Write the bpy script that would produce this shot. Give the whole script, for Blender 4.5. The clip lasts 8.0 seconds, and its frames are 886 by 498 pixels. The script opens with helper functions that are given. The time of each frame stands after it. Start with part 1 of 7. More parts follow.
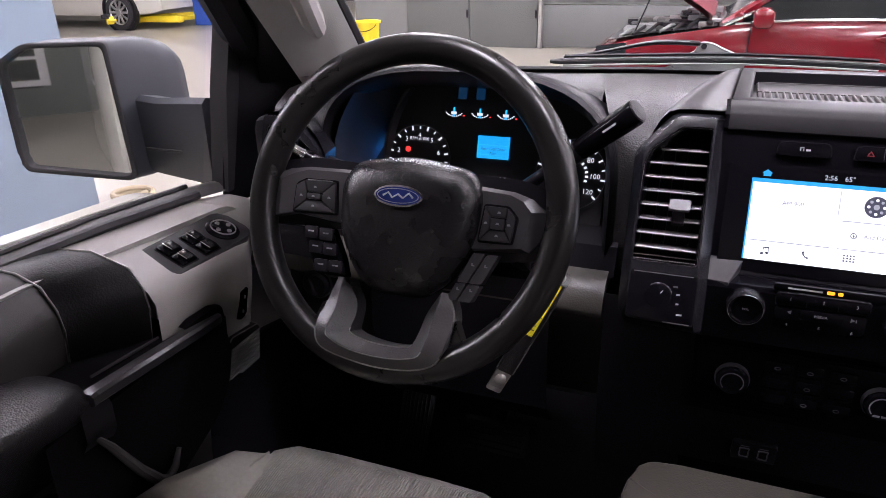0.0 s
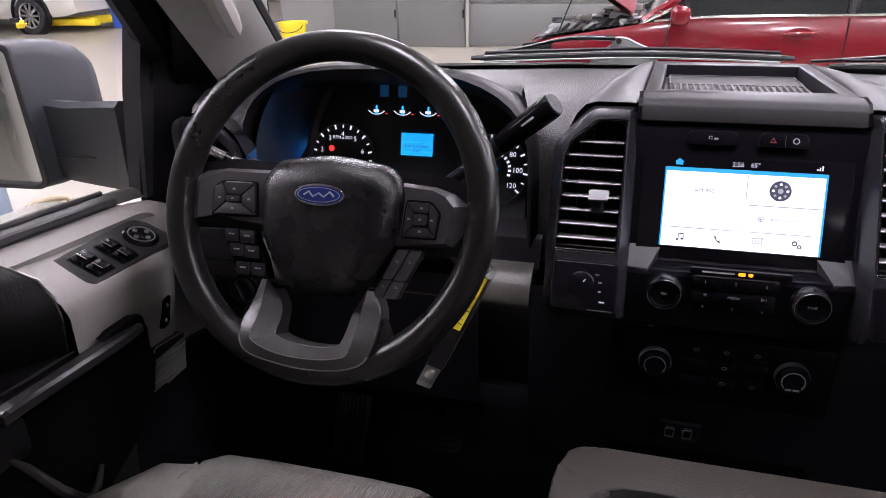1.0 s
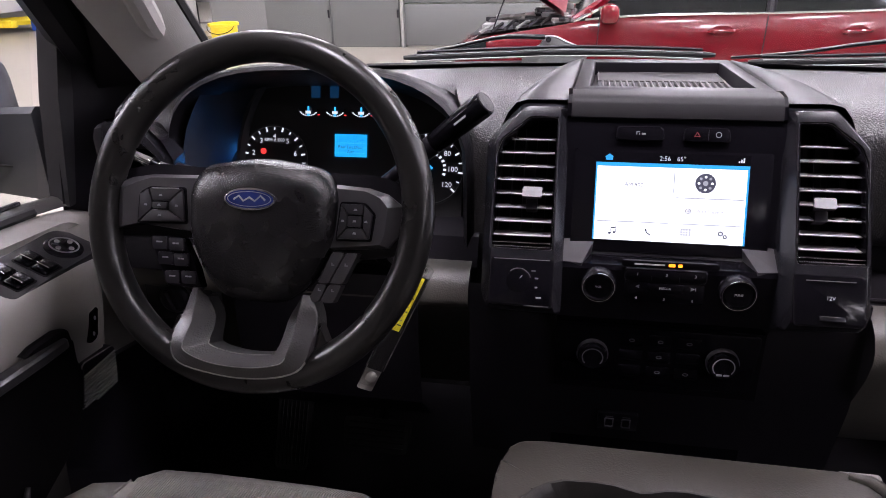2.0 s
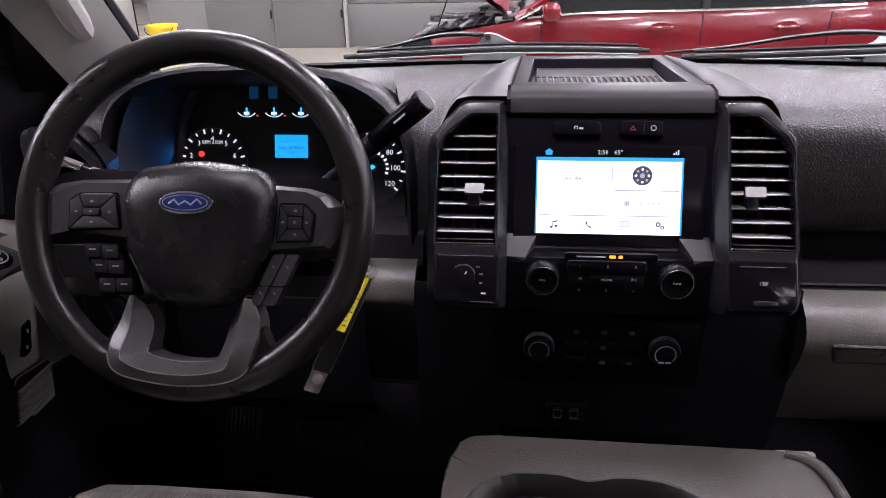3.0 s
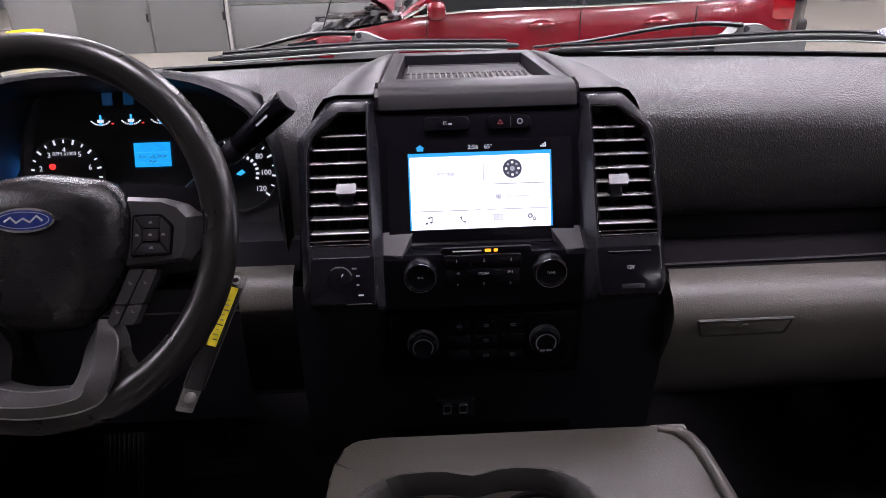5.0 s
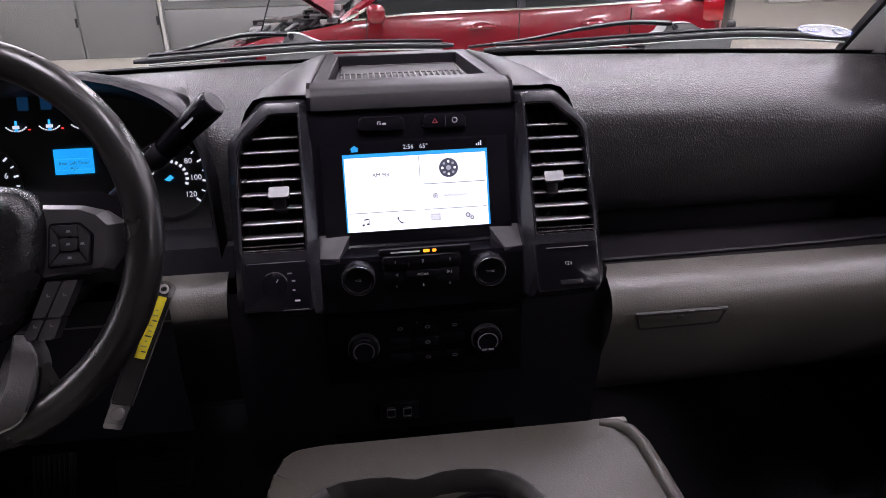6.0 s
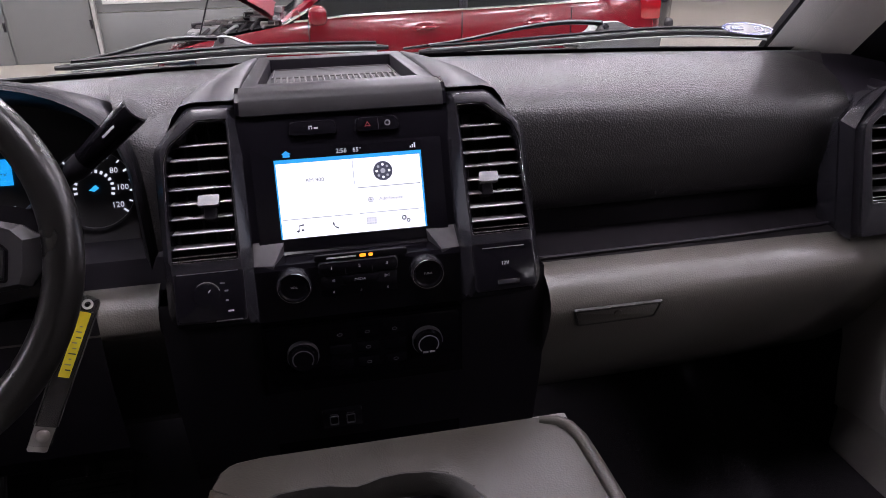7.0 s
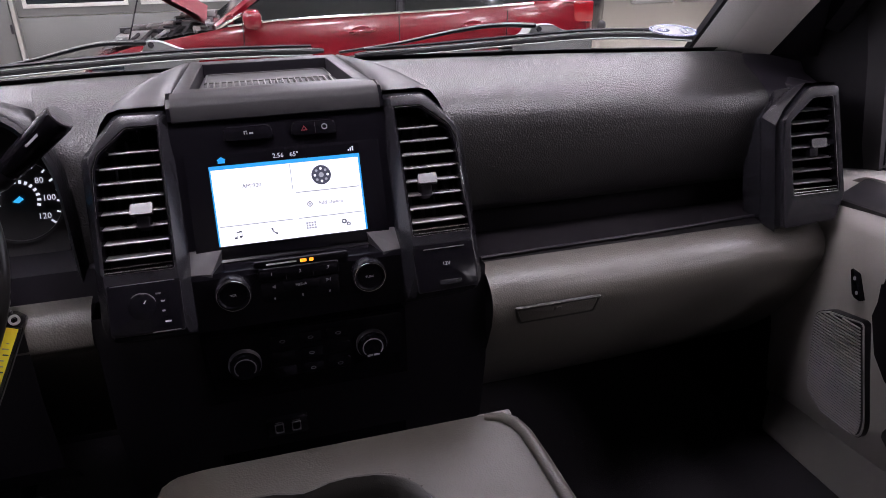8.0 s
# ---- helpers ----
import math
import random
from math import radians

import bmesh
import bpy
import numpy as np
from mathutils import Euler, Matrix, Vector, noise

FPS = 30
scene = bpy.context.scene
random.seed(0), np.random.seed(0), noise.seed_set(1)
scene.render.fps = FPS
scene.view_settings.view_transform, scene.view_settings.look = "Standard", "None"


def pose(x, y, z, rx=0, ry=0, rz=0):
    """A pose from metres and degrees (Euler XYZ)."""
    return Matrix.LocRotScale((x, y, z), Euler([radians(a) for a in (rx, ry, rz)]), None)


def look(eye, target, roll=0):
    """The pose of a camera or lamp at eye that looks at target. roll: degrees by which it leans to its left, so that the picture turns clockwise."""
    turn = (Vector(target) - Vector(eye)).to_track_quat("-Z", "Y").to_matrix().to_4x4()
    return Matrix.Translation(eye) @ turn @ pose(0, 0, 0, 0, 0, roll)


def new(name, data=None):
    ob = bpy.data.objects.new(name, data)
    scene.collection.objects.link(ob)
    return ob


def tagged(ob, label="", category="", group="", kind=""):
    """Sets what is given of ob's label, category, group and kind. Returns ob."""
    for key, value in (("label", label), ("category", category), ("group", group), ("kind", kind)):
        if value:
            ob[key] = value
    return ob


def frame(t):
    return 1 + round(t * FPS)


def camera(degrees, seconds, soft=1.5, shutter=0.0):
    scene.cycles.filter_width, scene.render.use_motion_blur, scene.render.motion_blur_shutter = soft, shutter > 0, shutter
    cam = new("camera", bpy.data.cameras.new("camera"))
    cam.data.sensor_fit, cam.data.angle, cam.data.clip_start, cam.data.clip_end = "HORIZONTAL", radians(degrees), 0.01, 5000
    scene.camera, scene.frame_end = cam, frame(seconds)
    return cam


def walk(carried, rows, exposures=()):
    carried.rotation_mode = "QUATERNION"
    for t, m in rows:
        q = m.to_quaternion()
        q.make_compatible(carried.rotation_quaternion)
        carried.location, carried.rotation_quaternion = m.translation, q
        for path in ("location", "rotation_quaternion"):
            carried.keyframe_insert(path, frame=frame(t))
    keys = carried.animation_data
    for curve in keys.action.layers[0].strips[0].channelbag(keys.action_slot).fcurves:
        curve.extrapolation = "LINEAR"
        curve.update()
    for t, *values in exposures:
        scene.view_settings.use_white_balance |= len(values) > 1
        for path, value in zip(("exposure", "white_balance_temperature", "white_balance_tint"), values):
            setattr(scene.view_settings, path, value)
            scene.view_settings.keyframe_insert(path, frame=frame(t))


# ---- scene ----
cam = camera(65.2, 8.0, soft=0.7)
PATH = [
    (0, (-0.139, -0.83, 1.502), (-0.815, 0.872, 0.697), -1.5),
    (0.5, (-0.132, -0.829, 1.499), (-0.723, 0.904, 0.693), -1.5),
    (1, (-0.125, -0.827, 1.498), (-0.631, 0.931, 0.689), -1.5),
    (1.5, (-0.121, -0.825, 1.497), (-0.542, 0.954, 0.686), -1.4),
    (2, (-0.119, -0.823, 1.497), (-0.464, 0.972, 0.684), -1.3),
    (3.5, (-0.1, -0.821, 1.494), (-0.246, 0.998, 0.675), -1.4),
    (4, (-0.089, -0.816, 1.494), (-0.171, 1.005, 0.672), -1.4),
    (4.5, (-0.082, -0.814, 1.493), (-0.091, 1.009, 0.669), -1.4),
    (6, (-0.064, -0.806, 1.483), (0.151, 1.007, 0.666), -1.2),
    (6.5, (-0.055, -0.804, 1.482), (0.23, 1.0, 0.665), -1.1),
    (7, (-0.045, -0.805, 1.484), (0.305, 0.986, 0.665), -1.3),
    (7.5, (-0.039, -0.807, 1.486), (0.386, 0.968, 0.668), -1.1),
    (8, (-0.042, -0.81, 1.484), (0.464, 0.946, 0.67), -1.0),
]
walk(cam, [(t, look(eye, target, roll)) for t, eye, target, roll in PATH], [(0.0, 0.14, 6260, 27), (4.0, 0.1, 6260, 27), (6.0, -0.06, 6260, 27), (8.0, -0.1, 6260, 27)])

# ---- light ----
world = bpy.data.worlds.new("world")
scene.world = world
world.use_nodes = True
world.node_tree.nodes["Background"].inputs[0].default_value = (0.8, 0.85, 0.9, 1)
world.node_tree.nodes["Background"].inputs[1].default_value = 0.02


# ---- materials ----
def mat(name, color, rough=0.5, metal=0.0, var=0.12, scale=30.0, bump=0.0, bump_scale=900.0, kind="noise", emit=None, strength=0.0, coat=0.0, spec=0.5, depth=0.32):
    """Principled surface with two scales of tone and roughness variation and a fine relief."""
    m = bpy.data.materials.new(name)
    m.use_nodes = True
    nt = m.node_tree
    b = nt.nodes["Principled BSDF"]
    b.inputs["Roughness"].default_value = rough
    b.inputs["Metallic"].default_value = metal
    b.inputs["Coat Weight"].default_value = coat
    b.inputs["Coat Roughness"].default_value = 0.06
    b.inputs["Specular IOR Level"].default_value = spec
    co = nt.nodes.new("ShaderNodeTexCoord")
    n1 = nt.nodes.new("ShaderNodeTexNoise")
    n1.inputs["Scale"].default_value = scale
    n1.inputs["Detail"].default_value = 6
    n2 = nt.nodes.new("ShaderNodeTexNoise")
    n2.inputs["Scale"].default_value = scale * 0.12
    nt.links.new(co.outputs["Object"], n1.inputs["Vector"])
    nt.links.new(co.outputs["Object"], n2.inputs["Vector"])
    add = nt.nodes.new("ShaderNodeMath")
    add.operation = "ADD"
    nt.links.new(n1.outputs["Fac"], add.inputs[0])
    nt.links.new(n2.outputs["Fac"], add.inputs[1])
    ramp = nt.nodes.new("ShaderNodeMapRange")
    ramp.inputs["From Min"].default_value, ramp.inputs["From Max"].default_value = 0.6, 1.4
    ramp.inputs["To Min"].default_value, ramp.inputs["To Max"].default_value = 1 - var, 1 + var
    nt.links.new(add.outputs[0], ramp.inputs["Value"])
    mul = nt.nodes.new("ShaderNodeVectorMath")
    mul.operation = "SCALE"
    mul.inputs[0].default_value = color
    nt.links.new(ramp.outputs[0], mul.inputs["Scale"])
    nt.links.new(mul.outputs[0], b.inputs["Base Color"])
    rr = nt.nodes.new("ShaderNodeMapRange")
    rr.inputs["From Min"].default_value, rr.inputs["From Max"].default_value = 0.6, 1.4
    rr.inputs["To Min"].default_value, rr.inputs["To Max"].default_value = rough * (1 - var), min(rough * (1 + var), 1.0)
    nt.links.new(add.outputs[0], rr.inputs["Value"])
    nt.links.new(rr.outputs[0], b.inputs["Roughness"])
    if bump:
        if kind == "grain":
            t = nt.nodes.new("ShaderNodeTexVoronoi")
            t.feature = "SMOOTH_F1"
            t.inputs["Smoothness"].default_value = 0.6
            t.inputs["Scale"].default_value = bump_scale
            src = t.outputs["Distance"]
        elif kind == "rib":
            t = nt.nodes.new("ShaderNodeTexWave")
            t.inputs["Scale"].default_value = bump_scale
            t.inputs["Distortion"].default_value = 0.6
            src = t.outputs["Fac"]
        else:
            t = nt.nodes.new("ShaderNodeTexNoise")
            t.inputs["Scale"].default_value = bump_scale
            src = t.outputs["Fac"]
        nt.links.new(co.outputs["Object"], t.inputs["Vector"])
        bp = nt.nodes.new("ShaderNodeBump")
        bp.inputs["Strength"].default_value = bump
        bp.inputs["Distance"].default_value = depth / bump_scale
        nt.links.new(src, bp.inputs["Height"])
        nt.links.new(bp.outputs[0], b.inputs["Normal"])
    if emit:
        b.inputs["Emission Color"].default_value = (*emit, 1)
        b.inputs["Emission Strength"].default_value = strength
    return m


def glass(name, tint=(0.95, 0.98, 0.97), gloss=0.5):
    m = bpy.data.materials.new(name)
    m.use_nodes = True
    nt = m.node_tree
    nt.nodes.remove(nt.nodes["Principled BSDF"])
    tr = nt.nodes.new("ShaderNodeBsdfTransparent")
    tr.inputs[0].default_value = (*tint, 1)
    gl = nt.nodes.new("ShaderNodeBsdfGlossy")
    gl.inputs["Roughness"].default_value = 0.02
    gl.inputs["Color"].default_value = (gloss, gloss, gloss, 1)
    lw = nt.nodes.new("ShaderNodeLayerWeight")
    fr = nt.nodes.new("ShaderNodeMapRange")
    fr.interpolation_type = "SMOOTHERSTEP"
    fr.inputs["From Min"].default_value, fr.inputs["From Max"].default_value = 0.35, 1.1
    fr.inputs["To Min"].default_value, fr.inputs["To Max"].default_value = 0.04, 0.8
    nt.links.new(lw.outputs["Facing"], fr.inputs["Value"])
    mx = nt.nodes.new("ShaderNodeMixShader")
    nt.links.new(fr.outputs[0], mx.inputs[0])
    nt.links.new(tr.outputs[0], mx.inputs[1])
    nt.links.new(gl.outputs[0], mx.inputs[2])
    nt.links.new(mx.outputs[0], nt.nodes["Material Output"].inputs[0])
    return m


def glow(name, color, strength):
    m = mat(name, (0.02, 0.02, 0.02), 0.4, emit=color, strength=strength)
    return m


PAD = mat("black_grained_vinyl", (0.012, 0.011, 0.0115), 0.34, bump=1.0, bump_scale=460, kind="grain", var=0.05, depth=0.36, spec=0.68)
ARM = mat("fine_grained_armrest_vinyl", (0.02, 0.0185, 0.02), 0.3, bump=1.0, bump_scale=520, kind="grain", var=0.06, depth=0.32, spec=0.7)
AIRBAG = mat("fine_grained_black_vinyl", (0.0085, 0.0078, 0.0086), 0.27, bump=1.0, bump_scale=560, kind="grain", var=0.06, depth=0.16, spec=0.45)
INSERT = mat("black_smooth_vinyl", (0.0045, 0.004, 0.0045), 0.4, bump=0.4, bump_scale=500, kind="grain", var=0.1, spec=0.2)
GRIP = mat("dark_satin_grip_plastic", (0.034, 0.0325, 0.035), 0.33, bump=0.25, bump_scale=1400, var=0.1)
TAB = mat("dark_satin_tab_plastic", (0.03, 0.029, 0.032), 0.32, var=0.05)
COWLGREY = mat("weathered_grey_cowl_plastic", (0.25, 0.255, 0.25), 0.5, var=0.15, scale=20, bump=0.2, bump_scale=600)
BLACK = mat("black_plastic", (0.008, 0.007, 0.0095), 0.38, bump=0.15, bump_scale=600, var=0.08, spec=0.22)
SOFT = mat("dark_matt_plastic", (0.015, 0.014, 0.016), 0.45, bump=0.35, bump_scale=900, var=0.08, spec=0.4)
HOODM = mat("matt_black_hood", (0.008, 0.0075, 0.0095), 0.42, bump=0.5, bump_scale=450, kind="grain", var=0.1, spec=0.3)
GLOSS = mat("piano_black", (0.004, 0.0036, 0.005), 0.15, var=0.06, spec=0.11)
GUN = mat("gunmetal_satin_plastic", (0.0105, 0.01, 0.0125), 0.26, var=0.03, spec=0.42)
TRIM = mat("satin_grey_trim", (0.085, 0.082, 0.083), 0.3, metal=0.3, bump=0.8, bump_scale=480, kind="grain", var=0.08, depth=0.17)
SLAT = mat("satin_slat_plastic", (0.17, 0.165, 0.17), 0.28, metal=0.2, var=0.08)
CHROME = mat("chrome", (0.75, 0.75, 0.76), 0.14, metal=1.0, var=0.04)
SATIN = mat("satin_silver", (0.45, 0.44, 0.43), 0.3, metal=0.9, var=0.06)
GREY = mat("grey_door_plastic", (0.25, 0.24, 0.225), 0.5, bump=0.35, bump_scale=800, kind="grain", var=0.08)
DOORTOP = mat("light_grey_door_plastic", (0.27, 0.256, 0.24), 0.45, bump=0.3, bump_scale=800, kind="grain", var=0.06)
# much darker than the grey door plastic; holds the rear panel's shade in its colour
DOORREAR = mat("darkened_taupe_plastic", (0.019, 0.0175, 0.0155), 0.5, bump=0.3, bump_scale=800, kind="grain", var=0.08)
TAUPE = mat("taupe_plastic", (0.072, 0.067, 0.058), 0.36, bump=0.4, bump_scale=500, kind="grain", var=0.08)
CONSOLE = mat("taupe_console_plastic", (0.052, 0.0465, 0.0385), 0.42, bump=0.3, bump_scale=500, kind="grain", var=0.08)
SILL = mat("grey_window_sill_rubber", (0.05, 0.048, 0.046), 0.5, var=0.12, bump=0.2, bump_scale=700)
CLOTH = mat("grey_seat_cloth", (0.27, 0.26, 0.235), 0.9, bump=0.6, bump_scale=110, kind="rib", var=0.2, scale=220)
CLOTH_SIDE = mat("plain_grey_seat_cloth", (0.28, 0.27, 0.245), 0.92, bump=0.4, bump_scale=1500, var=0.15, scale=200)
CARPET = mat("black_carpet", (0.016, 0.0145, 0.017), 0.95, bump=0.6, bump_scale=400, var=0.3, spec=0.1)
RUBBER = mat("black_rubber", (0.02, 0.019, 0.021), 0.65, var=0.2, bump=0.2, bump_scale=500)
LEATHER = mat("wheel_rim_urethane", (0.011, 0.0102, 0.0098), 0.28, bump=0.4, bump_scale=520, kind="grain", var=0.05, depth=0.06, spec=0.42)
# darker than the black plastic: the shade of recesses is put into its colour
VOID = mat("recess_shade_black", (0.0065, 0.0056, 0.0068), 0.6, var=0.1, spec=0.08)
# for the added wall that catches the hidden blue strip
GUIDE = mat("glow_catching_plastic", (0.04, 0.045, 0.055), 0.45, var=0.1, bump=0.2, bump_scale=500)
RIBM = mat("dark_grey_mat_rubber", (0.07, 0.068, 0.066), 0.5, var=0.1)
BROW = mat("dark_brow_plastic", (0.0078, 0.0072, 0.0082), 0.5, var=0.06, spec=0.25, bump=0.15, bump_scale=600)
MIDMARK = mat("grey_marking", (0.22, 0.215, 0.23), 0.4)
REDINNER = mat("matt_red_primer", (0.16, 0.004, 0.012), 0.5, var=0.08, scale=4)
TAILRED = mat("dark_red_lamp_glass", (0.25, 0.004, 0.008), 0.12, coat=1.0, var=0.05)
# lining of unseen roof and rear pillars, kept dark to cut bounced light
LINER = mat("headliner_cloth", (0.06, 0.058, 0.056), 0.95, bump=0.3, bump_scale=900)
PILLAR = mat("pillar_grey_plastic", (0.55, 0.535, 0.51), 0.6, bump=0.25, bump_scale=900, var=0.06)
MARK = glow("white_marking", (0.8, 0.85, 0.9), 0.9)
DIM = mat("printed_white_marking", (0.5, 0.5, 0.5), 0.5)
FAINT = mat("faint_grey_marking", (0.09, 0.088, 0.095), 0.4)
AMBER = glow("amber_lamp", (1.0, 0.3, 0.01), 2.2)
HAZARD = glow("dim_red_marking", (0.8, 0.05, 0.06), 0.25)
REDLAMP = glow("red_lamp", (1.0, 0.05, 0.04), 1.2)
CYAN = glow("cyan_lamp", (0.02, 0.45, 0.9), 1.2)
# hidden emitter, no real lamp: tints the hood's left side blue
BLUEGLOW = glow("hidden_blue_glow", (0.02, 0.26, 0.8), 24.0)
# weak emission that paints a blue reflection on the dial plate
DIMBLUE = glow("dim_blue_reflection", (0.02, 0.2, 0.5), 0.1)
LCDBLUE = glow("screen_blue", (0.0, 0.42, 0.95), 0.95)
LCDWHITE = glow("screen_white", (0.92, 0.96, 1.0), 1.3)
LCDINK = mat("screen_ink", (0.03, 0.03, 0.05), 0.5, emit=(0.05, 0.06, 0.08), strength=0.5)
LCDLINE = mat("screen_line", (0.2, 0.2, 0.22), 0.5, emit=(0.2, 0.23, 0.25), strength=1)
LCDTEXT = mat("screen_pale_ink", (0.1, 0.1, 0.11), 0.5, emit=(0.16, 0.17, 0.2), strength=0.8)
YELLOW = mat("yellow_label", (0.85, 0.68, 0.02), 0.55)
CLEAR = glass("clear_plastic", (0.82, 0.82, 0.82), 0.9)
GLASS = glass("window_glass")
# nearly opaque, to keep light from behind out of the cab
PRIVACY = glass("light_cutting_glass", (0.04, 0.043, 0.043))
MIRROR = mat("mirror_glass", (0.78, 0.8, 0.8), 0.02, metal=1.0, var=0.02)
BADGE = mat("badge_blue", (0.015, 0.03, 0.16), 0.25, coat=0.6)
FLOORM = mat("garage_floor_epoxy", (0.29, 0.268, 0.222), 0.3, var=0.08, scale=2.0, bump=0.05, bump_scale=60)
WALLM = mat("garage_wall_paint", (0.17, 0.172, 0.163), 0.7, var=0.06, scale=1.5)
DARKWALL = mat("dark_grey_wall_paint", (0.08, 0.086, 0.074), 0.6, var=0.1, scale=1.5)
DOORM = mat("overhead_door_paint", (0.12, 0.124, 0.118), 0.5, var=0.06, scale=2.0)
WHITE = mat("white_paint", (0.45, 0.44, 0.42), 0.5, var=0.05, scale=3)
REDCAR = mat("red_car_paint", (0.14, 0.0015, 0.007), 0.22, coat=0.6, var=0.03, scale=3)
WHITECAR = mat("white_car_paint", (0.56, 0.54, 0.48), 0.3, coat=1.0, var=0.03, scale=3)
DARKCAR = mat("black_car_paint", (0.015, 0.015, 0.017), 0.25, coat=1.0, var=0.05)
TINT = mat("dark_car_glass", (0.01, 0.012, 0.012), 0.06, var=0.02)
ALLOY = mat("alloy_rim", (0.5, 0.5, 0.5), 0.3, metal=0.8)
BLUEPANEL = mat("light_blue_painted_steel", (0.2, 0.255, 0.32), 0.45, var=0.05, scale=3)
BLUEPOST = mat("blue_lift_paint", (0.03, 0.09, 0.4), 0.45, var=0.1)
LIFTYEL = mat("yellow_lift_paint", (0.8, 0.6, 0.02), 0.45, var=0.12)
TAN = mat("tan_hose", (0.4, 0.33, 0.22), 0.7, var=0.15)
TUBE = glow("light_diffuser", (1.0, 0.98, 0.98), 47.0)
HOUSING = mat("mirror_housing_plastic", (0.032, 0.034, 0.042), 0.5, bump=0.3, bump_scale=900, var=0.1)

# ---- mesh helpers ----
W = {}


def thing(name, at, label, category, group="", kind="", turn=(0, 0, 0)):
    ob = new(name)
    ob.empty_display_size = 0.05
    ob.matrix_basis = pose(*at, *turn)
    W[ob] = ob.matrix_basis.copy()
    return tagged(ob, label, category, group, kind)


def part(name, bm, material, parent=None, label="", M=None, sharp=35):
    """Links a bmesh, given in world places (or in M's), as one mesh object under a thing or part."""
    if M is not None:
        bm.transform(M)
    if parent is not None:
        bm.transform(W[parent].inverted())
    bmesh.ops.recalc_face_normals(bm, faces=bm.faces)
    me = bpy.data.meshes.new(name)
    bm.to_mesh(me)
    bm.free()
    me.materials.append(material)
    for p in me.polygons:
        p.use_smooth = True
    me.set_sharp_from_angle(angle=radians(sharp))
    ob = new(name, me)
    if parent is not None:
        ob.parent = parent
        W[ob] = W[parent].copy()
    else:
        W[ob] = Matrix.Identity(4)
    if label:
        tagged(ob, label)
    return ob


def plane_frame(origin, n, u=(1, 0, 0)):
    """A frame whose z is n, whose x lies along u."""
    n = Vector(n).normalized()
    u = Vector(u)
    u = (u - n * u.dot(n)).normalized()
    v = n.cross(u)
    m = Matrix((u, v, n)).transposed().to_4x4()
    m.translation = origin
    return m


def slab(pts, w0, w1, bev=0.0, seg=2, corner=0.0):
    """A plate with the outline pts (u, v), from w0 to w1, with rounded corners and a rounded upper edge."""
    if corner:
        pts = rounded(pts, corner)
    bm = bmesh.new()
    lo = [bm.verts.new((x, y, w0)) for x, y in pts]
    hi = [bm.verts.new((x, y, w1)) for x, y in pts]
    bm.faces.new(list(reversed(lo)))
    bm.faces.new(hi)
    n = len(pts)
    for i in range(n):
        bm.faces.new((lo[i], lo[(i + 1) % n], hi[(i + 1) % n], hi[i]))
    if bev:
        rim = [bm.edges.get((hi[i], hi[(i + 1) % n])) for i in range(n)]
        bmesh.ops.bevel(bm, geom=rim, offset=bev, segments=seg, affect="EDGES", profile=0.5)
    return bm


def rounded(pts, r, steps=4):
    """The outline pts with its corners rounded by r."""
    out = []
    n = len(pts)
    for i in range(n):
        p, a, b = Vector(pts[i]), Vector(pts[i - 1]), Vector(pts[(i + 1) % n])
        da, db = (a - p), (b - p)
        k = min(r, da.length * 0.45, db.length * 0.45)
        s, e = p + da.normalized() * k, p + db.normalized() * k
        for j in range(steps + 1):
            t = j / steps
            q = s * (1 - t) ** 2 + p * 2 * t * (1 - t) + e * t * t
            out.append((q.x, q.y))
    return out


def ring(outer, inner, w0, w1, bev=0.0, seg=2):
    """A frame between two outlines of the same number of points."""
    bm = bmesh.new()
    n = len(outer)
    V = [[bm.verts.new((x, y, w)) for x, y in loop] for loop, w in ((outer, w0), (outer, w1), (inner, w1), (inner, w0))]
    for k in range(4):
        a, b = V[k], V[(k + 1) % 4]
        for i in range(n):
            bm.faces.new((a[i], a[(i + 1) % n], b[(i + 1) % n], b[i]))
    if bev:
        rim = [bm.edges.get((V[k][i], V[k][(i + 1) % n])) for k in (1, 2) for i in range(n)]
        bmesh.ops.bevel(bm, geom=rim, offset=bev, segments=seg, affect="EDGES", profile=0.5)
    return bm


def loft(rows, closed=False, caps=False):
    """Skin over rows of points; closed: each row is a loop."""
    bm = bmesh.new()
    V = [[bm.verts.new(p) for p in r] for r in rows]
    n = len(rows[0])
    for a, b in zip(V, V[1:]):
        for i in range(n if closed else n - 1):
            j = (i + 1) % n
            bm.faces.new((a[i], a[j], b[j], b[i]))
    if caps:
        bm.faces.new(V[0])
        bm.faces.new(list(reversed(V[-1])))
    return bm


def box(c, d, bev=0.0, seg=2):
    bm = bmesh.new()
    bmesh.ops.create_cube(bm, size=1, matrix=Matrix.Translation(c) @ Matrix.Diagonal((*d, 1)))
    if bev:
        bmesh.ops.bevel(bm, geom=bm.edges[:], offset=bev, segments=seg, affect="EDGES", profile=0.5)
    return bm


def tube(path, r, sides=10, flat=1.0):
    """A round bar along path; r is one radius or one for each point."""
    rows = []
    path = [Vector(p) for p in path]
    up = Vector((0.13, 0.2, 0.97))
    for i, p in enumerate(path):
        d = (path[min(i + 1, len(path) - 1)] - path[max(i - 1, 0)]).normalized()
        u = d.cross(up).normalized()
        v = u.cross(d)
        k = r[i] if isinstance(r, (list, tuple)) else r
        rows.append([p + u * (k * math.cos(a)) + v * (k * flat * math.sin(a)) for a in (2 * math.pi * j / sides for j in range(sides))])
    return loft(rows, closed=True, caps=True)


